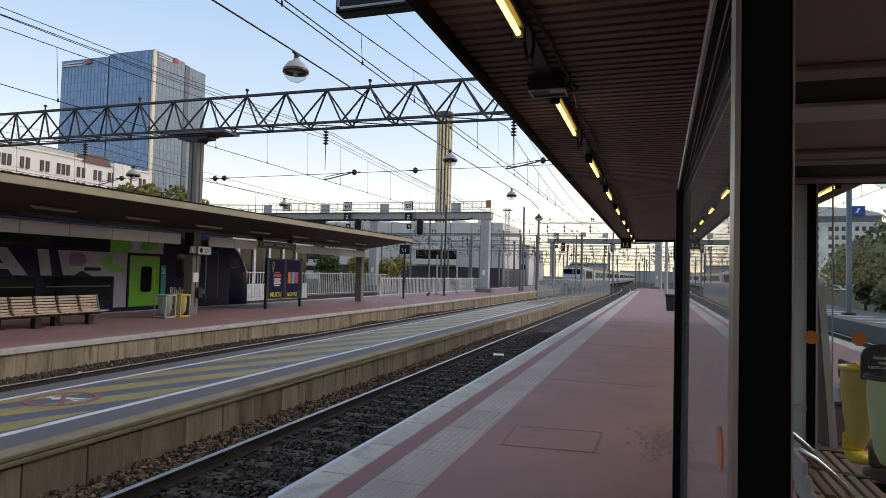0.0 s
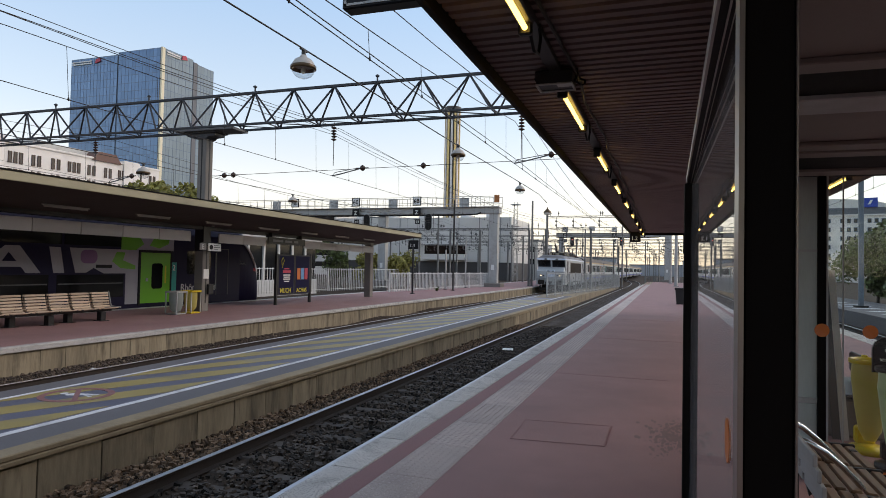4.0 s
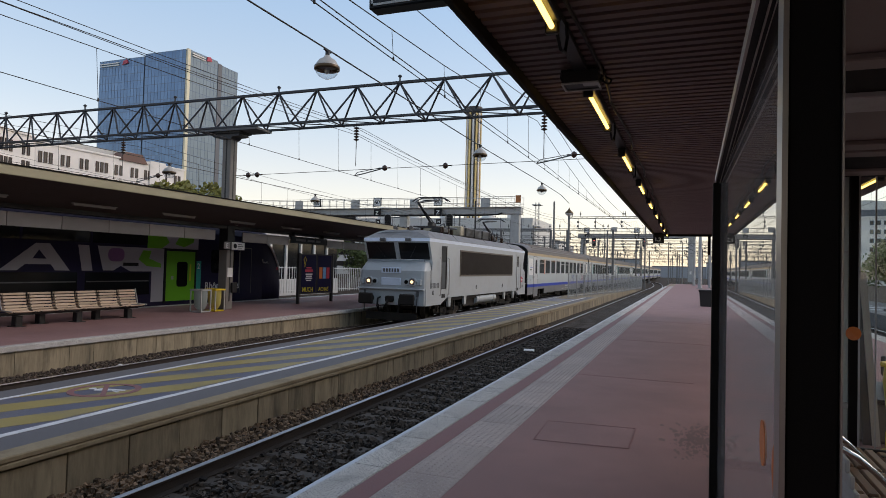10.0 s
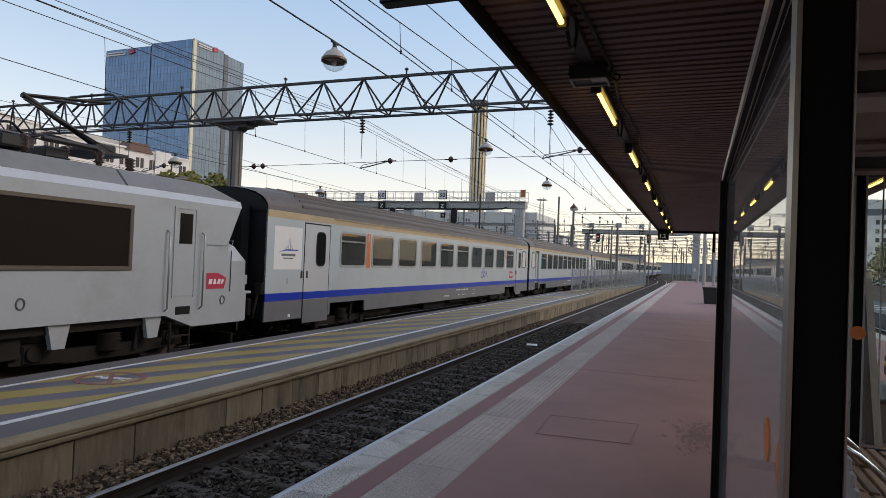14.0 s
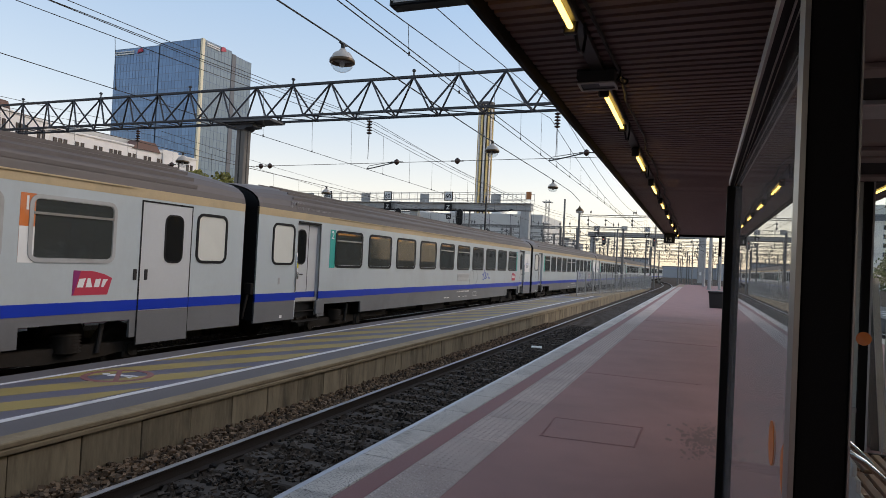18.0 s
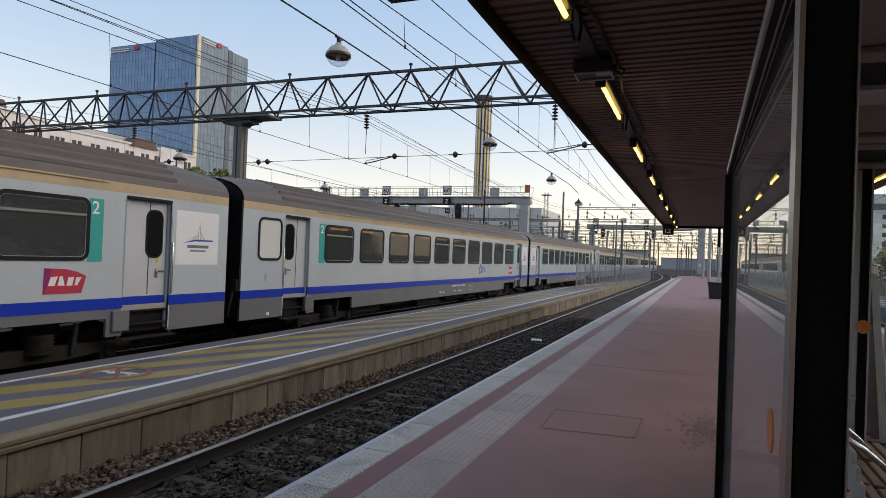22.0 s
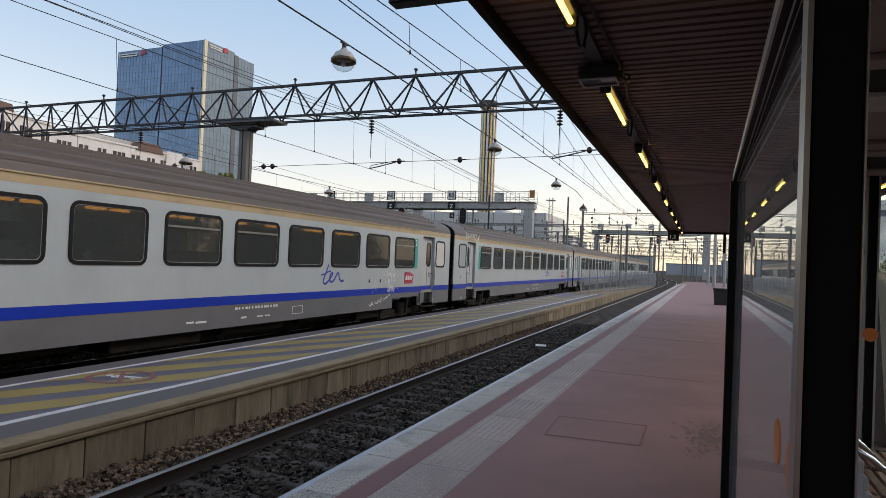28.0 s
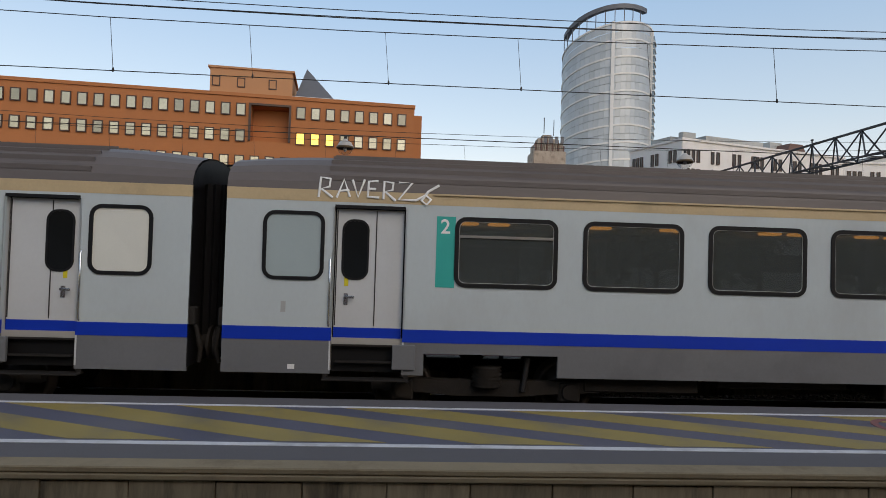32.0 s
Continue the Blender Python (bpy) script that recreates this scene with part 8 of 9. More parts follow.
g2 = signal_gantry(113.0, -18.2, 1.2, (-17.3, 0.4), 7.6, "pale grey signal gantry with red signals over the far tracks", ((-16.6, 2), (-8.2, 2)), True)
part("back_sign", M().box(-12.6, 0.7, 8.7, -11.6, 0.78, 9.5, 0.01), steel_grey, g2, "back of a sign")

# ---- the town behind ----
orange_brick = surf("orange brick", (0.43, 0.155, 0.055), 0.8, var=0.15, scale=0.3, fine=4, bump=0.05)
orange_pale = surf("pale orange render", (0.48, 0.24, 0.12), 0.8, var=0.12, scale=0.3, fine=4, bump=0.03)
stone_white = surf("white rendered stone", (0.78, 0.75, 0.73), 0.8, var=0.12, scale=0.25, fine=4, bump=0.03, stain=(0.45, 0.42, 0.39), stain_amount=0.5, stain_scale=0.2)
frame_brown = surf("dark brown window frame", (0.06, 0.03, 0.022), 0.5, var=0.1, bump=0.0)
town_pane = surf("reflecting town pane", (0.035, 0.032, 0.03), 0.25, 0.0, var=0.3, scale=0.4, fine=3, bump=0.0, rnd=0.3)
# the base colour carries the yellow sky that these panes mirror
town_pane_gold = surf("mirroring bronze pane", (0.50, 0.42, 0.30), 0.12, 0.9, var=0.3, scale=0.4, fine=3, bump=0.0, rnd=0.3)
# emission paints low-sun glare into these panes, no lamp stands behind
town_pane_glare = glow("pane in the low sun", (1.0, 0.66, 0.14), 0.9)
blue_pane = surf("blue curtain glass", (0.135, 0.235, 0.38), 0.3, 0.45, var=0.25, scale=0.05, fine=0.6, bump=0.0, island=0.12)
pale_pane = surf("pale curtain glass", (0.17, 0.235, 0.28), 0.4, 0.15, var=0.15, scale=0.05, fine=0.6, bump=0.0, island=0.08)
silver_pane = surf("silver curtain glass", (0.44, 0.48, 0.51), 0.42, 0.2, var=0.25, scale=0.06, fine=0.5, bump=0.0, island=0.10)
mullion = surf("mullion metal", (0.13, 0.185, 0.26), 0.4, 0.5, var=0.1, bump=0.0)
white_metal = surf("white cladding", (0.7, 0.7, 0.69), 0.4, var=0.1, bump=0.0)
slate = surf("grey slate", (0.11, 0.12, 0.14), 0.5, var=0.2, scale=1, fine=6, bump=0.1)
brown_roof = surf("brown roof", (0.16, 0.09, 0.075), 0.7, var=0.2, bump=0.0)


def wall_frame(a, b):
    """The pose of a wall from a to b on the ground: x runs along it, y into the building."""
    d = (Vector((*b, 0)) - Vector((*a, 0))).normalized()
    m = Matrix(((d.x, -d.y, 0, a[0]), (d.y, d.x, 0, a[1]), (0, 0, 1, 0), (0, 0, 0, 1)))
    return m, (Vector((*b, 0)) - Vector((*a, 0))).length


def house_window(parent, m, x, z, w, h, pane, frame_mat, inset=0.0):
    key = "hw%.2f_%.2f_%s" % (w, h, frame_mat.name)
    f = part("window", shared(key, lambda: M().box(-w / 2 - 0.14, -0.10, -h / 2 - 0.14, -w / 2, 0.1, h / 2 + 0.14).box(w / 2, -0.10, -h / 2 - 0.14, w / 2 + 0.14, 0.1, h / 2 + 0.14)
             .box(-w / 2, -0.10, h / 2, w / 2, 0.1, h / 2 + 0.14).box(-w / 2, -0.12, -h / 2 - 0.14, w / 2, 0.1, -h / 2)), frame_mat, parent)
    f.matrix_basis = m @ Matrix.Translation((x, 0, z))
    part("pane", shared("hp%.2f_%.2f_%s" % (w, h, pane.name), lambda: M().box(-w / 2, -0.04, -h / 2, w / 2, 0.05, h / 2)), pane, f)
    return f


# orange office block
ob = thing("office_block", "orange brick office block with rows of square windows", "building", (0, 0, -1))
oa, oc = (-88.2, -72.0), (-96.1, 0.9)
om, ol = wall_frame(oa, oc)
om = om @ Matrix.Identity(4)
wl = part("wall", M().box(0, 0.12, 0, ol - 24.0, 16, 26.4).box(ol - 18.6, 0.12, 0, ol, 16, 26.4).box(ol - 24.0, 0.12, 0, ol - 18.6, 16, 20.0).box(ol - 24.0, 0.12, 25.2, ol - 18.6, 16, 26.4).box(ol - 24.0, 2.6, 20.0, ol - 18.6, 16, 25.2), orange_brick, ob, "orange brick wall with an open loggia")
wl.matrix_basis = om
r = part("parapet", M().box(-0.1, -0.05, 26.4, ol + 0.1, 16, 26.9), orange_brick, ob, "brick parapet")
r.matrix_basis = om
for a, b in ((ol - 1.8, ol + 1.3),):
    w2 = part("corner_bay", M().box(a, 1.2, 0, b, 15, 25.6), orange_brick, ob, "set-back corner bay")
    w2.matrix_basis = om
box = part("roof_house", M().box(ol - 30.5, 3.0, 26.4, ol - 18.5, 13, 31.2).box(ol - 30.8, 2.8, 31.2, ol - 18.2, 13.2, 31.5), orange_pale, ob, "pale orange roof house")
box.matrix_basis = om
for xx in (ol - 29.6, ol - 26.0, ol - 21.4):
    house_window(box, Matrix.Translation((0, 3.0, 0)), xx, 29.2, 0.9, 1.2, orange_pale, frame_brown)
py = part("roof_pyramid", M().add([(ol - 18.5, 3.5, 26.6), (ol - 11.0, 3.5, 26.6), (ol - 11.0, 11, 26.6), (ol - 18.5, 11, 26.6), (ol - 16.6, 7.0, 33.2)], [(0, 1, 4), (1, 2, 4), (2, 3, 4), (3, 0, 4)]), slate, ob, "grey glass pyramid")
py.matrix_basis = om
part("roof_rail", M().box(ol - 18.5, 2.6, 27.6, ol - 10.5, 2.68, 27.66).box(ol - 18.5, 2.6, 27.2, ol - 10.5, 2.66, 27.25).box(ol - 18.5, 2.6, 26.6, ol - 18.4, 2.68, 27.66).box(ol - 14, 2.6, 26.6, ol - 13.9, 2.68, 27.66).box(ol - 10.6, 2.6, 26.6, ol - 10.5, 2.68, 27.66), white_metal, ob, "white roof rail").matrix_basis = om
part("recess_lintel", M().box(ol - 24.3, -0.25, 25.2, ol - 18.3, 0.2, 25.5).box(ol - 24.3, -0.25, 20.0, ol - 24.0, 0.2, 25.2).box(ol - 18.6, -0.25, 20.0, ol - 18.3, 0.2, 25.2), frame_brown, ob, "dark lintel").matrix_basis = om
lit = {(1, 26), (1, 27), (1, 28)}
for row, z in enumerate((24.5, 20.7, 16.9, 13.1, 9.3)):
    for k in range(33):
        x = ol - 1.9 - 0.0 - 2.14 * k
        if row < 2 and ol - 24.6 < x < ol - 18.0:
            continue
        # a short run of panes glows in place of the sun's reflection
        glare_here = row == 1 and ol - 18.0 < x < ol - 11.5
        house_window(ob, om, x, z, 1.05, 1.55, town_pane_glare if glare_here else town_pane_gold, frame_brown)

# white office building with paired windows
wb = thing("office_building", "long white office building with dark paired windows", "building", (0, 0, -1))
segs = [((-121.5, 43.6), (-108.0, 48.1), 26.4, 3), ((-108.0, 48.1), (-119.5, 86.0), 26.4, 8), ((-119.5, 86.0), (-118.4, 124.0), 25.6, 9)]
for i, (a, b, h, n) in enumerate(segs):
    m, l = wall_frame(a, b)
    part("wall", M().box(0, 0.1, 0, l, 14, h), stone_white, wb, "white rendered wall").matrix_basis = m
    part("cornice", M().box(-0.15, -0.15, h - 0.45, l + 0.15, 0.2, h - 0.1), stone_white, wb, "pale cornice").matrix_basis = m
    part("roof_unit", M().box(l * 0.2, 3, h, l * 0.55, 8, h + 1.6).box(l * 0.62, 4, h, l * 0.7, 7, h + 2.2), steel_grey, wb, "grey roof plant").matrix_basis = m
    for row in range(5):
        z = h - 3.1 - 3.35 * row
        for k in range(n):
            x = (k + 0.5) * l / n
            for d in (-0.62, 0.62) if k % 3 else (-1.1, 0.0, 1.1):
                house_window(wb, m, x + d, z, 0.40, 1.95, town_pane, frame_brown)
m, l = wall_frame((-119.5, 86.0), (-118.4, 124.0))
part("gable_roof", M().prism([(l * 0.50, 24.9), (l * 0.70, 24.9), (l * 0.66, 26.9), (l * 0.54, 26.9)], "y", -0.3, 8), brown_roof, wb, "brown pitched roof").matrix_basis = m
part("gable_wall", M().box(l * 0.72, -0.25, 0, l * 0.84, 6, 26.0), stone_white, wb, "taller white bay").matrix_basis = m
part("roof_rail", M().box(0, 0.5, 25.5, l, 0.55, 25.56).box(0, 0.5, 25.0, l, 0.55, 25.05), white_metal, wb, "roof railing").matrix_basis = m
m1, l1 = wall_frame((-108.0, 48.1), (-119.5, 86.0))
part("gable_roof", M().prism([(l1 * 0.64, 25.6), (l1 * 0.78, 25.6), (l1 * 0.75, 28.0), (l1 * 0.67, 28.0)], "y", 1, 9), brown_roof, wb, "brown roof house").matrix_basis = m1
part("roof_rail", M().box(0, 0.6, 25.3, l1, 0.66, 25.36).box(0, 0.6, 24.8, l1, 0.66, 24.85), white_metal, wb, "roof railing").matrix_basis = m1


def curtain(parent, m, l, h0, h1, cols, rows, pane, name="curtain_wall"):
    """Panes in one mesh behind a grid of mullions."""
    p, g = M(), M()
    for i in range(cols):
        for j in range(rows):
            x0, x1 = l * i / cols + 0.07, l * (i + 1) / cols - 0.07
            z0, z1 = h0 + (h1 - h0) * j / rows + 0.10, h0 + (h1 - h0) * (j + 1) / rows - 0.10
            p.add([(x0, 0.05, z0), (x1, 0.05, z0), (x1, 0.05, z1), (x0, 0.05, z1)], [(0, 1, 2, 3)])
    for i in range(cols + 1):
        g.box(l * i / cols - 0.07, 0, h0, l * i / cols + 0.07, 0.3, h1)
    for j in range(rows + 1):
        z = h0 + (h1 - h0) * j / rows
        g.box(0, 0.02, z - 0.10, l, 0.3, z + 0.10)
    a = part(name, p, pane, parent, "glass panes")
    a["kind"] = "stuff"
    b = part("mullion_grid", g, mullion, parent, "thin metal grid")
    b["kind"] = "stuff"
    a.matrix_basis = b.matrix_basis = m


bt = thing("office_tower", "tall blue glass office tower with a pale side", "building", (0, 0, -1))
m, l = wall_frame((-218.3, 182.0), (-174.0, 182.0))
part("core", M().box(0.2, 0.4, 0, l - 0.2, 22.8, 80.6), slate, bt, "tower core").matrix_basis = m
curtain(bt, m, 23.0, 0.0, 80.3, 14, 27, blue_pane)
curtain(bt, m @ Matrix.Translation((23.6, 0, 0)), l - 24.6, 0.0, 81.2, 12, 27, blue_pane)
# gold sun glint along the corner, painted as a pale strip
part("pale_edge", M().box(l - 0.55, -0.2, 0, l + 0.2, 1.2, 81.4), surf("sunlit stone edge", (0.72, 0.66, 0.50), 0.5, bump=0.0), bt, "pale corner strip in a sunlit colour").matrix_basis = m
m2, l2 = wall_frame((-174.0, 183.0), (-173.0, 208.5))
curtain(bt, m2, l2 * 0.56, 0.0, 81.2, 8, 27, pale_pane)
part("dark_slot", M().box(l2 * 0.57, -0.1, 0, l2 * 0.65, 0.4, 80.5), slate, bt, "dark vertical slot").matrix_basis = m2
curtain(bt, m2 @ Matrix.Translation((l2 * 0.66, 0, 0)), l2 * 0.34, 0.0, 80.0, 5, 27, pale_pane)
part("roof_sign", M().box(0.6, -0.35, 78.0, 10.5, -0.1, 78.5).box(0.6, -0.35, 78.9, 10.5, -0.1, 79.3), white_metal, bt, "pale band of roof lettering").matrix_basis = m
part("roof_mark", M().prism([(12.2, 78.0), (15.2, 78.6), (14.4, 80.0), (12.8, 79.6)], "y", -0.4, -0.1), red_print, bt, "red roof mark").matrix_basis = m
part("roof_sign", M().box(1.0, -0.35, 79.2, 7.5, -0.1, 79.6).box(1.0, -0.35, 80.0, 7.5, -0.1, 80.4), white_metal, bt, "pale band of roof lettering").matrix_basis = m2
part("roof_mark", M().prism([(8.2, 79.4), (11.0, 80.0), (10.2, 81.5), (8.6, 81.2)], "y", -0.4, -0.1), red_print, bt, "red roof mark").matrix_basis = m2

# round tower with bands and a curved roof fin
ct = thing("round_tower", "round silver glass tower with white bands and a roof fin", "building", (-178.5, 56.5, -1))
R0 = 12.6


def tower_top(a):
    return 66.5 + 3.6 * math.cos(a - 0.6)


cp = M()
NA, NF = 56, 30
for i in range(NA):
    a, b = math.tau * i / NA, math.tau * (i + 1) / NA
    for j in range(NF):
        ta, tb = j / NF, (j + 1) / NF
        q = [(R0 * math.cos(w), R0 * math.sin(w), tower_top(w) * t) for w, t in ((a + 0.0008, ta + 0.0006), (b - 0.0008, ta + 0.0006), (b - 0.0008, tb - 0.0006), (a + 0.0008, tb - 0.0006))]
        cp.add(q, [(0, 1, 2, 3)])
c_ = part("curtain_wall", cp, silver_pane, ct, "silver glass panes")
c_["kind"] = "stuff"
part("core", M().lathe([(R0 - 0.12, 0), (R0 - 0.12, 62.5), (0, 62.6)], n=56), silver_pane, ct, "inner wall")
for j in range(1, 16):
    t = j / 15
    bnd = M()
    for i in range(NA):
        a, b = math.tau * i / NA, math.tau * (i + 1) / NA
        bnd.add([(r_ * math.cos(w), r_ * math.sin(w), tower_top(w) * t + dz) for r_ in (R0 - 0.05, R0 + 0.18) for dz in (-0.24, 0.24) for w in (a, b)],
                [(0, 2, 3, 1), (4, 5, 7, 6), (0, 1, 5, 4), (2, 6, 7, 3)])
    part("band", bnd, white_metal, ct, "white horizontal band")
view_a = math.atan2(-56.5, 178.5)
for da in (0.12, 1.25):
    w = view_a + da
    part("fin", M().box(R0 - 0.2, -0.45, 0, R0 + 0.5, 0.45, 69.5), white_metal, ct, "white vertical rib", (0, 0, 0), math.degrees(w))
w = view_a + 1.42
sv = M().box(R0 * 0.72, -2.2, 0, R0 + 0.6, 2.2, 68.0)
part("service_core", sv, pale_pane, ct, "pale louvred side", (0, 0, 0), math.degrees(w))
lv = M().box(R0 * 0.72 - 0.1, -2.4, -0.15, R0 + 0.85, 2.4, 0.15).mesh("louvre")
for k in range(34):
    part("louvre", lv, white_metal, ct, "pale louvre", (0, 0, 1.8 + 1.96 * k), math.degrees(w))
arc = M()
for i in range(22):
    a, b = view_a - 1.25 + 2.2 * i / 22, view_a - 1.25 + 2.2 * (i + 1) / 22
    ha, hb = 68.5 + 5.0 * math.sin(math.pi * 0.60 * i / 22), 68.5 + 5.0 * math.sin(math.pi * 0.60 * (i + 1) / 22)
    arc.add([(r_ * math.cos(t), r_ * math.sin(t), h + dz) for r_ in (R0 - 1.2, R0 + 0.2) for dz in (0.0, 1.2) for t, h in ((a, ha), (b, hb))],
            [(0, 2, 3, 1), (4, 5, 7, 6), (0, 1, 5, 4), (2, 6, 7, 3)])
    if i % 2 == 0:
        arc.cyl((R0 * math.cos(a), R0 * math.sin(a), tower_top(a)), (R0 * math.cos(a), R0 * math.sin(a), ha), 0.12, 5)
part("roof_fin", arc, slate, ct, "dark curved roof fin on stilts")

# striped stack
st = thing("striped_stack", "tall slender tower with gold and dark vertical slats", "tower", (-64.5, 191.0, -1))
gold = surf("gold cladding", (0.66, 0.47, 0.20), 0.35, 0.5, var=0.15, scale=0.2, fine=2, bump=0.0)
stack_dark = surf("dark cladding", (0.05, 0.045, 0.045), 0.5, var=0.1, bump=0.0)
part("shaft", M().cyl((0, 0, 0), (0, 0, 53.0), 2.15, 20), stack_dark, st, "dark shaft")
for k in range(14):
    a = math.tau * k / 14
    part("slat", M().box(2.15, -0.30, 0, 2.50, 0.30, 53.8), gold if k % 2 == 0 else stone_white, st, "vertical slat", (0, 0, 0), math.degrees(a))
part("crown", M().cyl((0, 0, 53.0), (0, 0, 54.0), 2.6, 24), stack_dark, st, "dark crown")

# grey hall with a balcony behind the yard
hall = thing("station_hall", "pale grey clad hall with a dark balcony", "building", (0, 0, -1))
clad = surf("pale ribbed cladding", (0.62, 0.62, 0.61), 0.5, 0.2, var=0.15, scale=0.3, fine=3, bump=0.03)
m, l = wall_frame((-72.0, 130.0), (-30.5, 130.0))
part("wall", M().box(0, 0.2, 4.0, l, 20, 13.6), clad, hall, "pale ribbed wall").matrix_basis = m
part("base", M().box(0, 0.4, 0, l, 20, 4.0), surf("dark base", (0.05, 0.048, 0.05), 0.6, bump=0.0), hall, "dark recessed base").matrix_basis = m
for k in range(24):
    part("rib", shared("hallrib", lambda: M().box(0, 0.12, 0, l, 0.25, 0.28)), clad, hall).matrix_basis = m @ Matrix.Translation((0, 0, 4.1 + 0.4 * k))
for k in range(9):
    part("wall_joint", shared("halljoint", lambda: M().box(-0.05, -0.03, 4.0, 0.05, 0.02, 13.6)), slate, hall).matrix_basis = m @ Matrix.Translation((l * (k + 0.5) / 9, 0, 0))
for x, hh in ((4, 3.0), (12, 2.2), (20, 1.6), (30, 1.2), (36, 1.8)):
    part("roof_unit", M().lathe([(1.6, 13.6), (1.6, 13.6 + hh * 0.6), (1.2, 13.6 + hh), (0, 13.7 + hh)], n=12), clad, hall, "rounded roof unit").matrix_basis = m @ Matrix.Translation((x, 6, 0))
bal = part("balcony", M().box(22, -2.2, 4.4, 32, 0.3, 5.6).box(22, -2.2, 7.6, 32, 0.3, 8.0), clad, hall, "jutting balcony")
bal.matrix_basis = m
part("balcony_glass", M().box(22.2, -0.2, 5.6, 31.8, 0.1, 7.6), pane_dark, hall, "dark balcony glazing").matrix_basis = m
# distance haze is put into this pale grey-blue wall colour
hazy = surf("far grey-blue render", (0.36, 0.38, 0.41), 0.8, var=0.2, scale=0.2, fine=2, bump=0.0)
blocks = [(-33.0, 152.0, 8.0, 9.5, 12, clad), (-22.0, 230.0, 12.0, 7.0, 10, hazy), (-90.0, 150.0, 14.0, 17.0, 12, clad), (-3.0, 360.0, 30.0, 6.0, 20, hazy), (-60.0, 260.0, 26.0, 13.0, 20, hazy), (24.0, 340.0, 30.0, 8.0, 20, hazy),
          (-110.0, 230.0, 20.0, 22.0, 20, stone_white), (40.0, 280.0, 22.0, 8.0, 14, hazy)]
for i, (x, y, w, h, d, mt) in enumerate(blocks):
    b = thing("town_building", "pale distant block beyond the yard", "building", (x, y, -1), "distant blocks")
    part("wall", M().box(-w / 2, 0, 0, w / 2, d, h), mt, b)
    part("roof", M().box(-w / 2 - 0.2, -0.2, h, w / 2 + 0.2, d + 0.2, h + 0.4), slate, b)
    for r_ in range(0 if mt is hazy else int((h - 2) / 3)):
        part("window_band", M().box(-w / 2 + 0.6, -0.06, h - 2.6 - 3 * r_, w / 2 - 0.6, 0.05, h - 1.3 - 3 * r_), pane_dark, b, "dark window band")
old = thing("old_roof", "small ornate rooftop with aerials behind the white building", "building", (-158.0, 36.0, -1))
old_stone = surf("sooty ornate stone", (0.36, 0.31, 0.26), 0.8, var=0.5, scale=0.6, fine=5, bump=0.1, stain=(0.12, 0.10, 0.09), stain_amount=0.8, stain_scale=0.7)
part("block", M().box(-4, -5, 0, 4, 3, 31.6).box(-3, -4.5, 31.6, 3.2, 2.5, 33.6).box(-2, -3.5, 33.6, 1.5, 1.2, 35.2).box(-1.5, -2.2, 35.2, 1.0, 0.0, 36.2), old_stone, old, "stepped rooftop block")
rg = random.Random(9)
for k in range(16):
    yy, hh = -4.6 + 0.47 * k, 1.0 + 2.6 * rg.random()
    part("chimney", M().box(3.2, yy, 31.6, 3.7, yy + 0.28, 31.6 + hh), old_stone if k % 3 else brown_roof, old, "chimney pot")
part("aerial", M().cyl((-1.0, -1.5, 37), (-1.0, -1.5, 41.0), 0.12, 5).cyl((1.2, 0.5, 36), (1.2, 0.5, 40.0), 0.1, 5), steel_dark, old, "thin aerials")
for k in range(4):
    part("roof_vent", M().box(4.0, -2.6 + 1.4 * k, 33.6, 4.3, -1.8 + 1.4 * k, 35.2), slate, old)
far_block = thing("town_building", "pale low rooftop beyond the train", "building", (-150.0, 60.0, -1), "distant blocks")
part("wall", M().box(-8, -46, 0, 8, -8, 25.6), stone_white, far_block)
part("roof", M().box(-8.3, -46.3, 25.6, 8.3, -7.7, 26.0), orange_pale, far_block)

# the side beyond the shelter
rw = thing("office_building", "white office building with a blue roof box beyond trees", "building", (0, 0, -1))
m, l = wall_frame((50.5, 263.0), (80.5, 258.0))
part("wall", M().box(0, 0.1, 0, l, 14, 24.0), stone_white, rw, "white wall").matrix_basis = m
part("cornice", M().box(-0.3, -0.4, 24.0, l + 0.3, 14, 24.5), stone_white, rw, "pale cornice").matrix_basis = m
part("attic", M().box(0, 1.5, 24.5, l - 5, 12, 27.0), slate, rw, "glazed attic storey").matrix_basis = m
part("roof", M().prism([(0, 27.0), (l - 4, 27.0), (l - 6, 28.0), (l - 12, 29.6), (8, 30.4), (0, 30.0)], "y", 1.5, 12), clad, rw, "grey curved roof").matrix_basis = m
part("roof_box", M().box(l - 14.0, 0.8, 27.0, l - 10.0, 5, 30.4), blue_print, rw, "blue roof box").matrix_basis = m
part("roof_box_mark", M().prism([(l - 13.0, 28.0), (l - 12.2, 28.0), (l - 11.4, 29.6), (l - 12.2, 29.6)], "y", 0.74, 0.8), sign_white, rw, "white slanted mark").matrix_basis = m
for row in range(6):
    for k in range(14):
        if k % 4 != 3:
            house_window(rw, m, 1.5 + k * 2.05, 22.2 - 3.15 * row, 0.95, 1.35, town_pane, mullion)
gb = thing("town_building", "grey glass block beside the white offices", "building", (84.5, 256.0, -1), "distant blocks")
part("wall", M().box(-3.2, 0, 0, 3.2, 10, 16.5), pale_pane, gb, "grey-green glass wall")
for k in range(6):
    part("floor_band", M().box(-3.25, -0.1, 2.7 * k + 1.0, 3.25, 0.0, 2.7 * k + 1.3), mullion, gb)


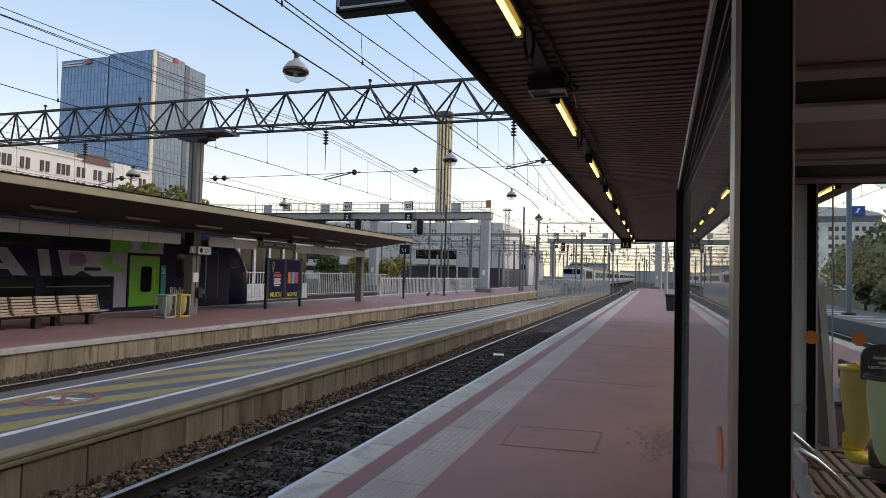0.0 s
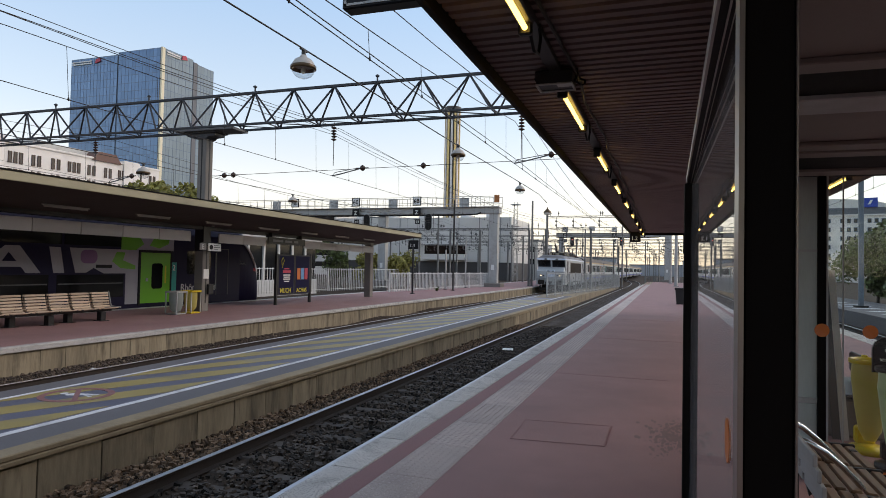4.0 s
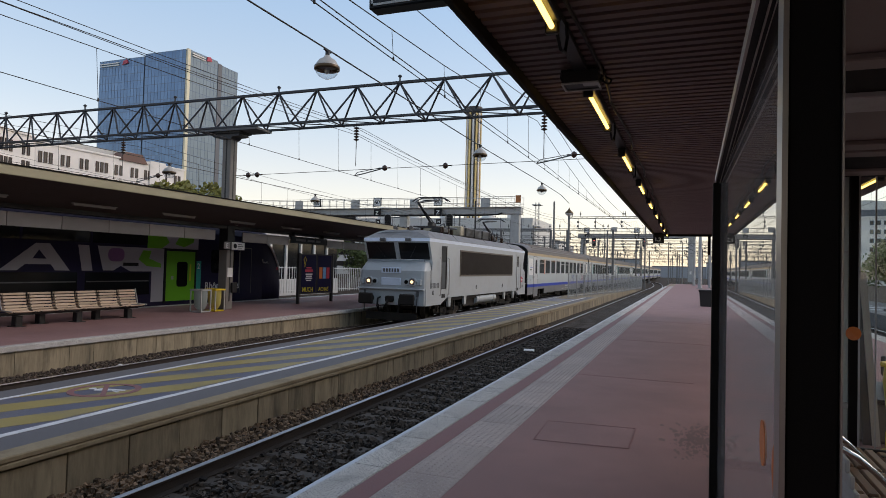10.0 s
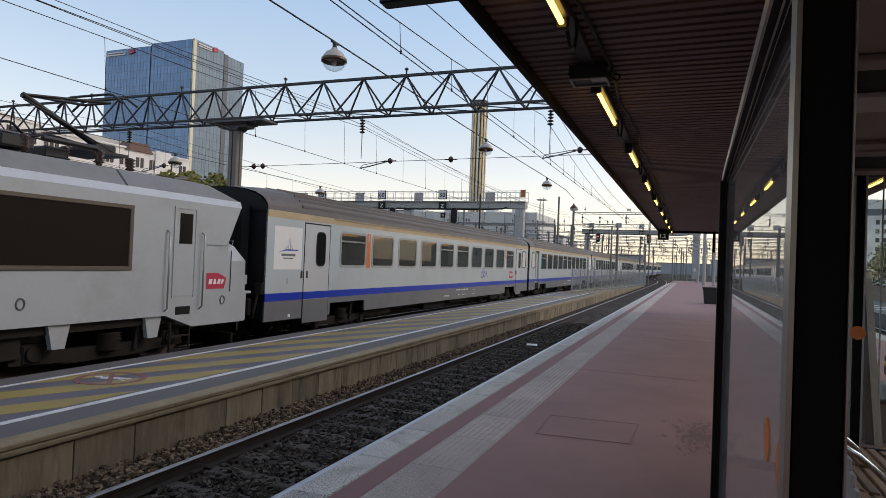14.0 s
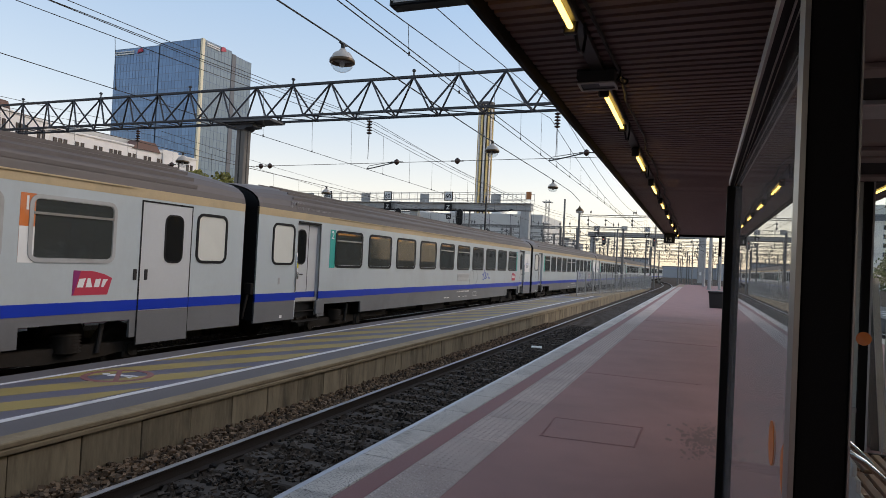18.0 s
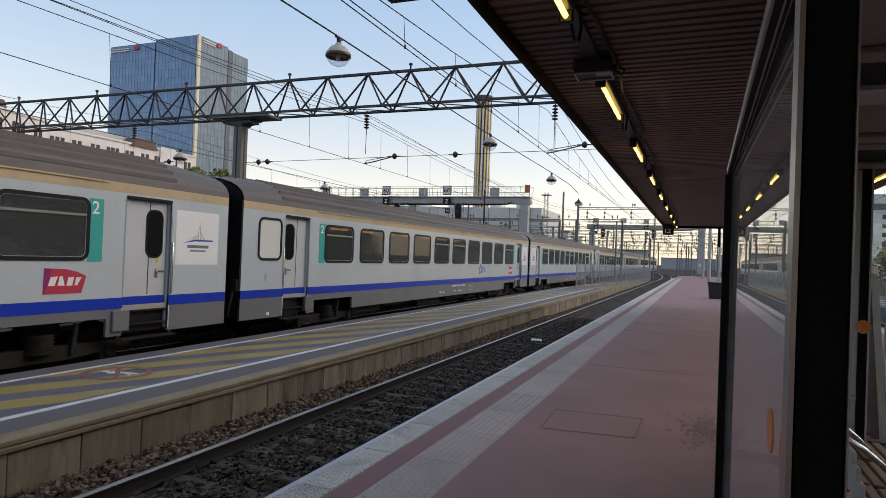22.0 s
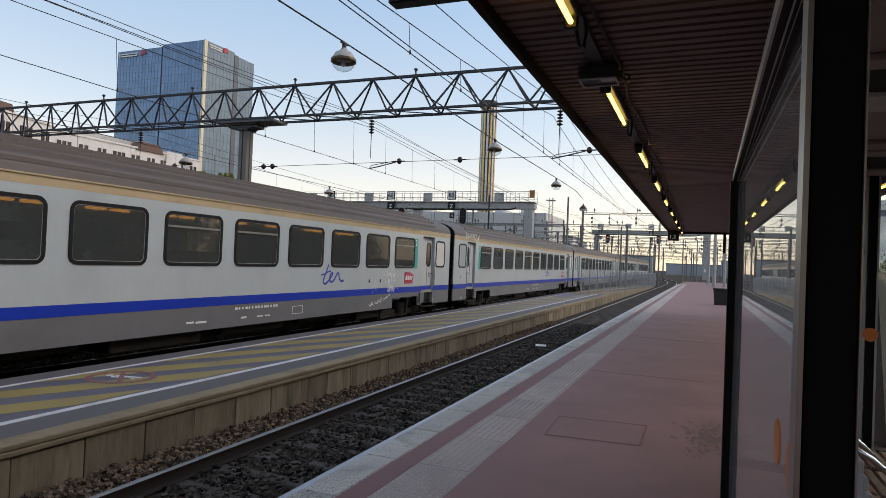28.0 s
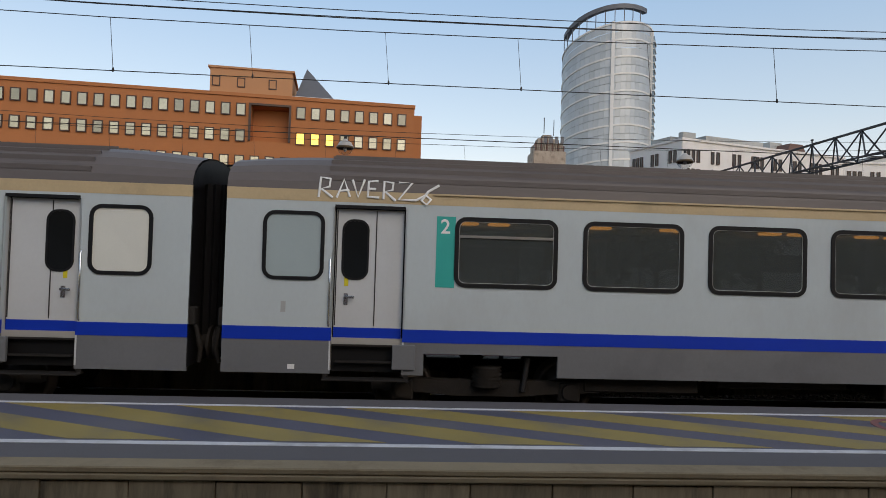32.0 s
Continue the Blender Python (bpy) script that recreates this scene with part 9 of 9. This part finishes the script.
def tree(at, h, r, seed, label, leaves=2600, group="trees", trunk=0.22, leaf=0.22, mat_=None):
    rnd_ = random.Random(seed)
    t = thing("tree", label, "tree", at, group)
    tr = M().cyl((0, 0, -0.3), (0.1, 0.05, h * 0.45), trunk, 8, trunk * 0.7)
    lobes = []
    for k in range(11):
        a, z = rnd_.random() * 6.28, h * (0.42 + 0.48 * rnd_.random())
        d = r * (0.25 + 0.55 * rnd_.random())
        c = Vector((d * math.cos(a), d * math.sin(a), z))
        lobes.append((c, r * (0.28 + 0.25 * rnd_.random())))
        tr.cyl((0.1, 0.05, h * (0.25 + 0.2 * rnd_.random())), c, trunk * 0.35, 5, 0.03)
    part("trunk", tr, sleeper_mat, t, "brown trunk and limbs")
    cr = M()
    for k in range(leaves):
        c, rr = rnd_.choice(lobes)
        v = Vector((rnd_.gauss(0, 1), rnd_.gauss(0, 1), rnd_.gauss(0, 1))).normalized()
        p = c + v * rr * (0.55 + 0.5 * rnd_.random())
        u = Vector((rnd_.gauss(0, 1), rnd_.gauss(0, 1), rnd_.gauss(0, 1))).normalized() * leaf * (0.6 + 0.8 * rnd_.random())
        w = u.orthogonal().normalized() * u.length * 0.6
        cr.add([p - u, p + w, p + u, p - w], [(0, 1, 2, 3)])
    c = part("crown", cr, mat_ or leaf_mat, t, "loose leafy crown")
    return t


leaf_autumn = surf("yellow-green leaf", (0.2, 0.19, 0.045), 0.6, var=0.3, scale=2, fine=20, bump=0.0, island=0.5)
for k, (x, y, h, r) in enumerate(((-42.5, 45.0, 9.9, 2.8), (-45.8, 44.0, 9.0, 2.4), (-40.0, 47.0, 9.0, 2.2), (-49.0, 46.0, 8.6, 2.0))):
    tree((x, y, -0.8), h, r, 20 + k, "green street tree behind the far platform roof", 3000, "trees behind the roof", leaf=0.24, mat_=leaf_autumn)
for k, (x, y, h, r) in enumerate(((-29.0, 60.0, 3.6, 1.8), (-26.3, 61.5, 4.0, 1.9), (-31.5, 58.0, 4.6, 1.8), (-34.0, 56.0, 6.0, 2.0))):
    tree((x, y, -0.8), h, r, 40 + k, "yellow-green shrub behind the white fence", 1500, "shrubs", 0.10, 0.16, leaf_autumn if k < 2 else leaf_mat)
leaf_hedge = surf("pale hedge leaf", (0.13, 0.17, 0.075), 0.6, var=0.3, scale=2, fine=20, bump=0.0, island=0.5)
for k in range(12):
    rnd_ = random.Random(70 + k)
    tree((15.0 + 3.2 * (k % 4) + rnd_.random(), 49 + 4.5 * (k // 4) + 2 * rnd_.random(), -0.8), 2.9 + 1.45 * (k // 4) + 0.5 * rnd_.random(), 2.0 + 0.4 * (k // 4) + 0.5 * rnd_.random(), 80 + k, "dense green hedge bush on the embankment" if k < 4 else "dense green tree on the embankment", 4200, "embankment trees", 0.12, 0.17, leaf_hedge if k < 4 else leaf_mat)
bp_ = thing("steel_pole", "blue-grey steel pole beyond the tracks", "pole", (10.6, 42.0, -0.05))
part("shaft", M().box(-0.12, -0.12, 0, 0.12, 0.12, 9.0, 0.02), surf("blue-grey pole paint", (0.16, 0.20, 0.24), 0.5, bump=0.02), bp_)
part("foot", M().box(-0.3, -0.3, 0, 0.3, 0.3, 0.1), steel_dark, bp_)
lamp((5.6, 19.0, 4.5), "lamps beyond the shelter")
lc3 = thing("lamp_cable", "dark cable beyond the shelter", "cable")
part("wire", M().tube([(5.6, -30, 4.9), (5.6, 19.12, 4.88), (5.6, 60, 4.9)], 0.012, 5), wire_mat, lc3)
# roof out of view, added to darken the train's side and window reflections
oc_ = thing("far_canopy", "unseen dark roof added across the tracks", "canopy", kind="structure")
part("roof_deck", M().box(9.3, -50, 3.5, 13.2, 8, 3.8), soffit_dark, oc_, "dark roof deck")
part("fascia", M().box(9.25, -50, 3.44, 9.3, 8, 3.86), fascia_olive, oc_, "olive fascia")
for k in range(5):
    part("column", M().box(11.1, -42 + 11 * k, -0.05, 11.4, -41.7 + 11 * k, 3.5), pillar_concrete, oc_, "concrete column")
# past the first few, these trees stand unseen and only block light
for k in range(14):
    rnd_ = random.Random(170 + k)
    tree((17.0 + 4.0 * (k % 2) + 2 * rnd_.random(), 44 - 7.5 * k + 3 * rnd_.random(), -0.8), 6.5 + 2.5 * (k % 2), 4.2 + rnd_.random(), 180 + k, "dense green tree on the embankment", 5000 if k < 3 else 1300, "embankment trees", 0.18, 0.24 if k < 3 else 0.42)
# unseen block that closes off the bright horizon behind the trees
tb = thing("town_building", "unseen pale block added behind the embankment trees", "building", (44.0, -40.0, -1), "distant blocks")
part("wall", M().box(0, -60, 0, 14, 90, 17.0), stone_white, tb)
for r_ in range(4):
    part("window_band", M().box(-0.06, -59, 3.0 + 3.6 * r_, 0.02, 89, 4.8 + 3.6 * r_), pane_dark, tb, "dark window band")

# ---- what moves ----
ARRIVAL = [(0, 88.2), (1, 82.2), (2, 75.9), (3, 69.4), (4, 62.8), (5, 56.1), (6, 49.3), (7, 42.4), (8, 35.3), (9, 28.24), (10, 21.57), (11, 14.91), (12, 8.25),
           (13, 1.66), (14, -5.01), (15, -11.66), (16, -18.33), (17, -25.0), (18, -31.63), (19, -38.26), (20, -44.88), (21, -51.48), (22, -58.13), (23, -64.74),
           (24, -71.31), (25, -77.88), (26, -84.45), (27, -91.0), (28, -97.56), (29, -104.12), (30, -110.75), (31, -117.30), (32, -123.9)]


def motions():
    """The train rolls in along its straight track and passes."""
    for vehicle, offset in TRAIN:
        walk(vehicle, [(t, pose(X2, s + offset, RAIL)) for t, s in ARRIVAL])


motions()
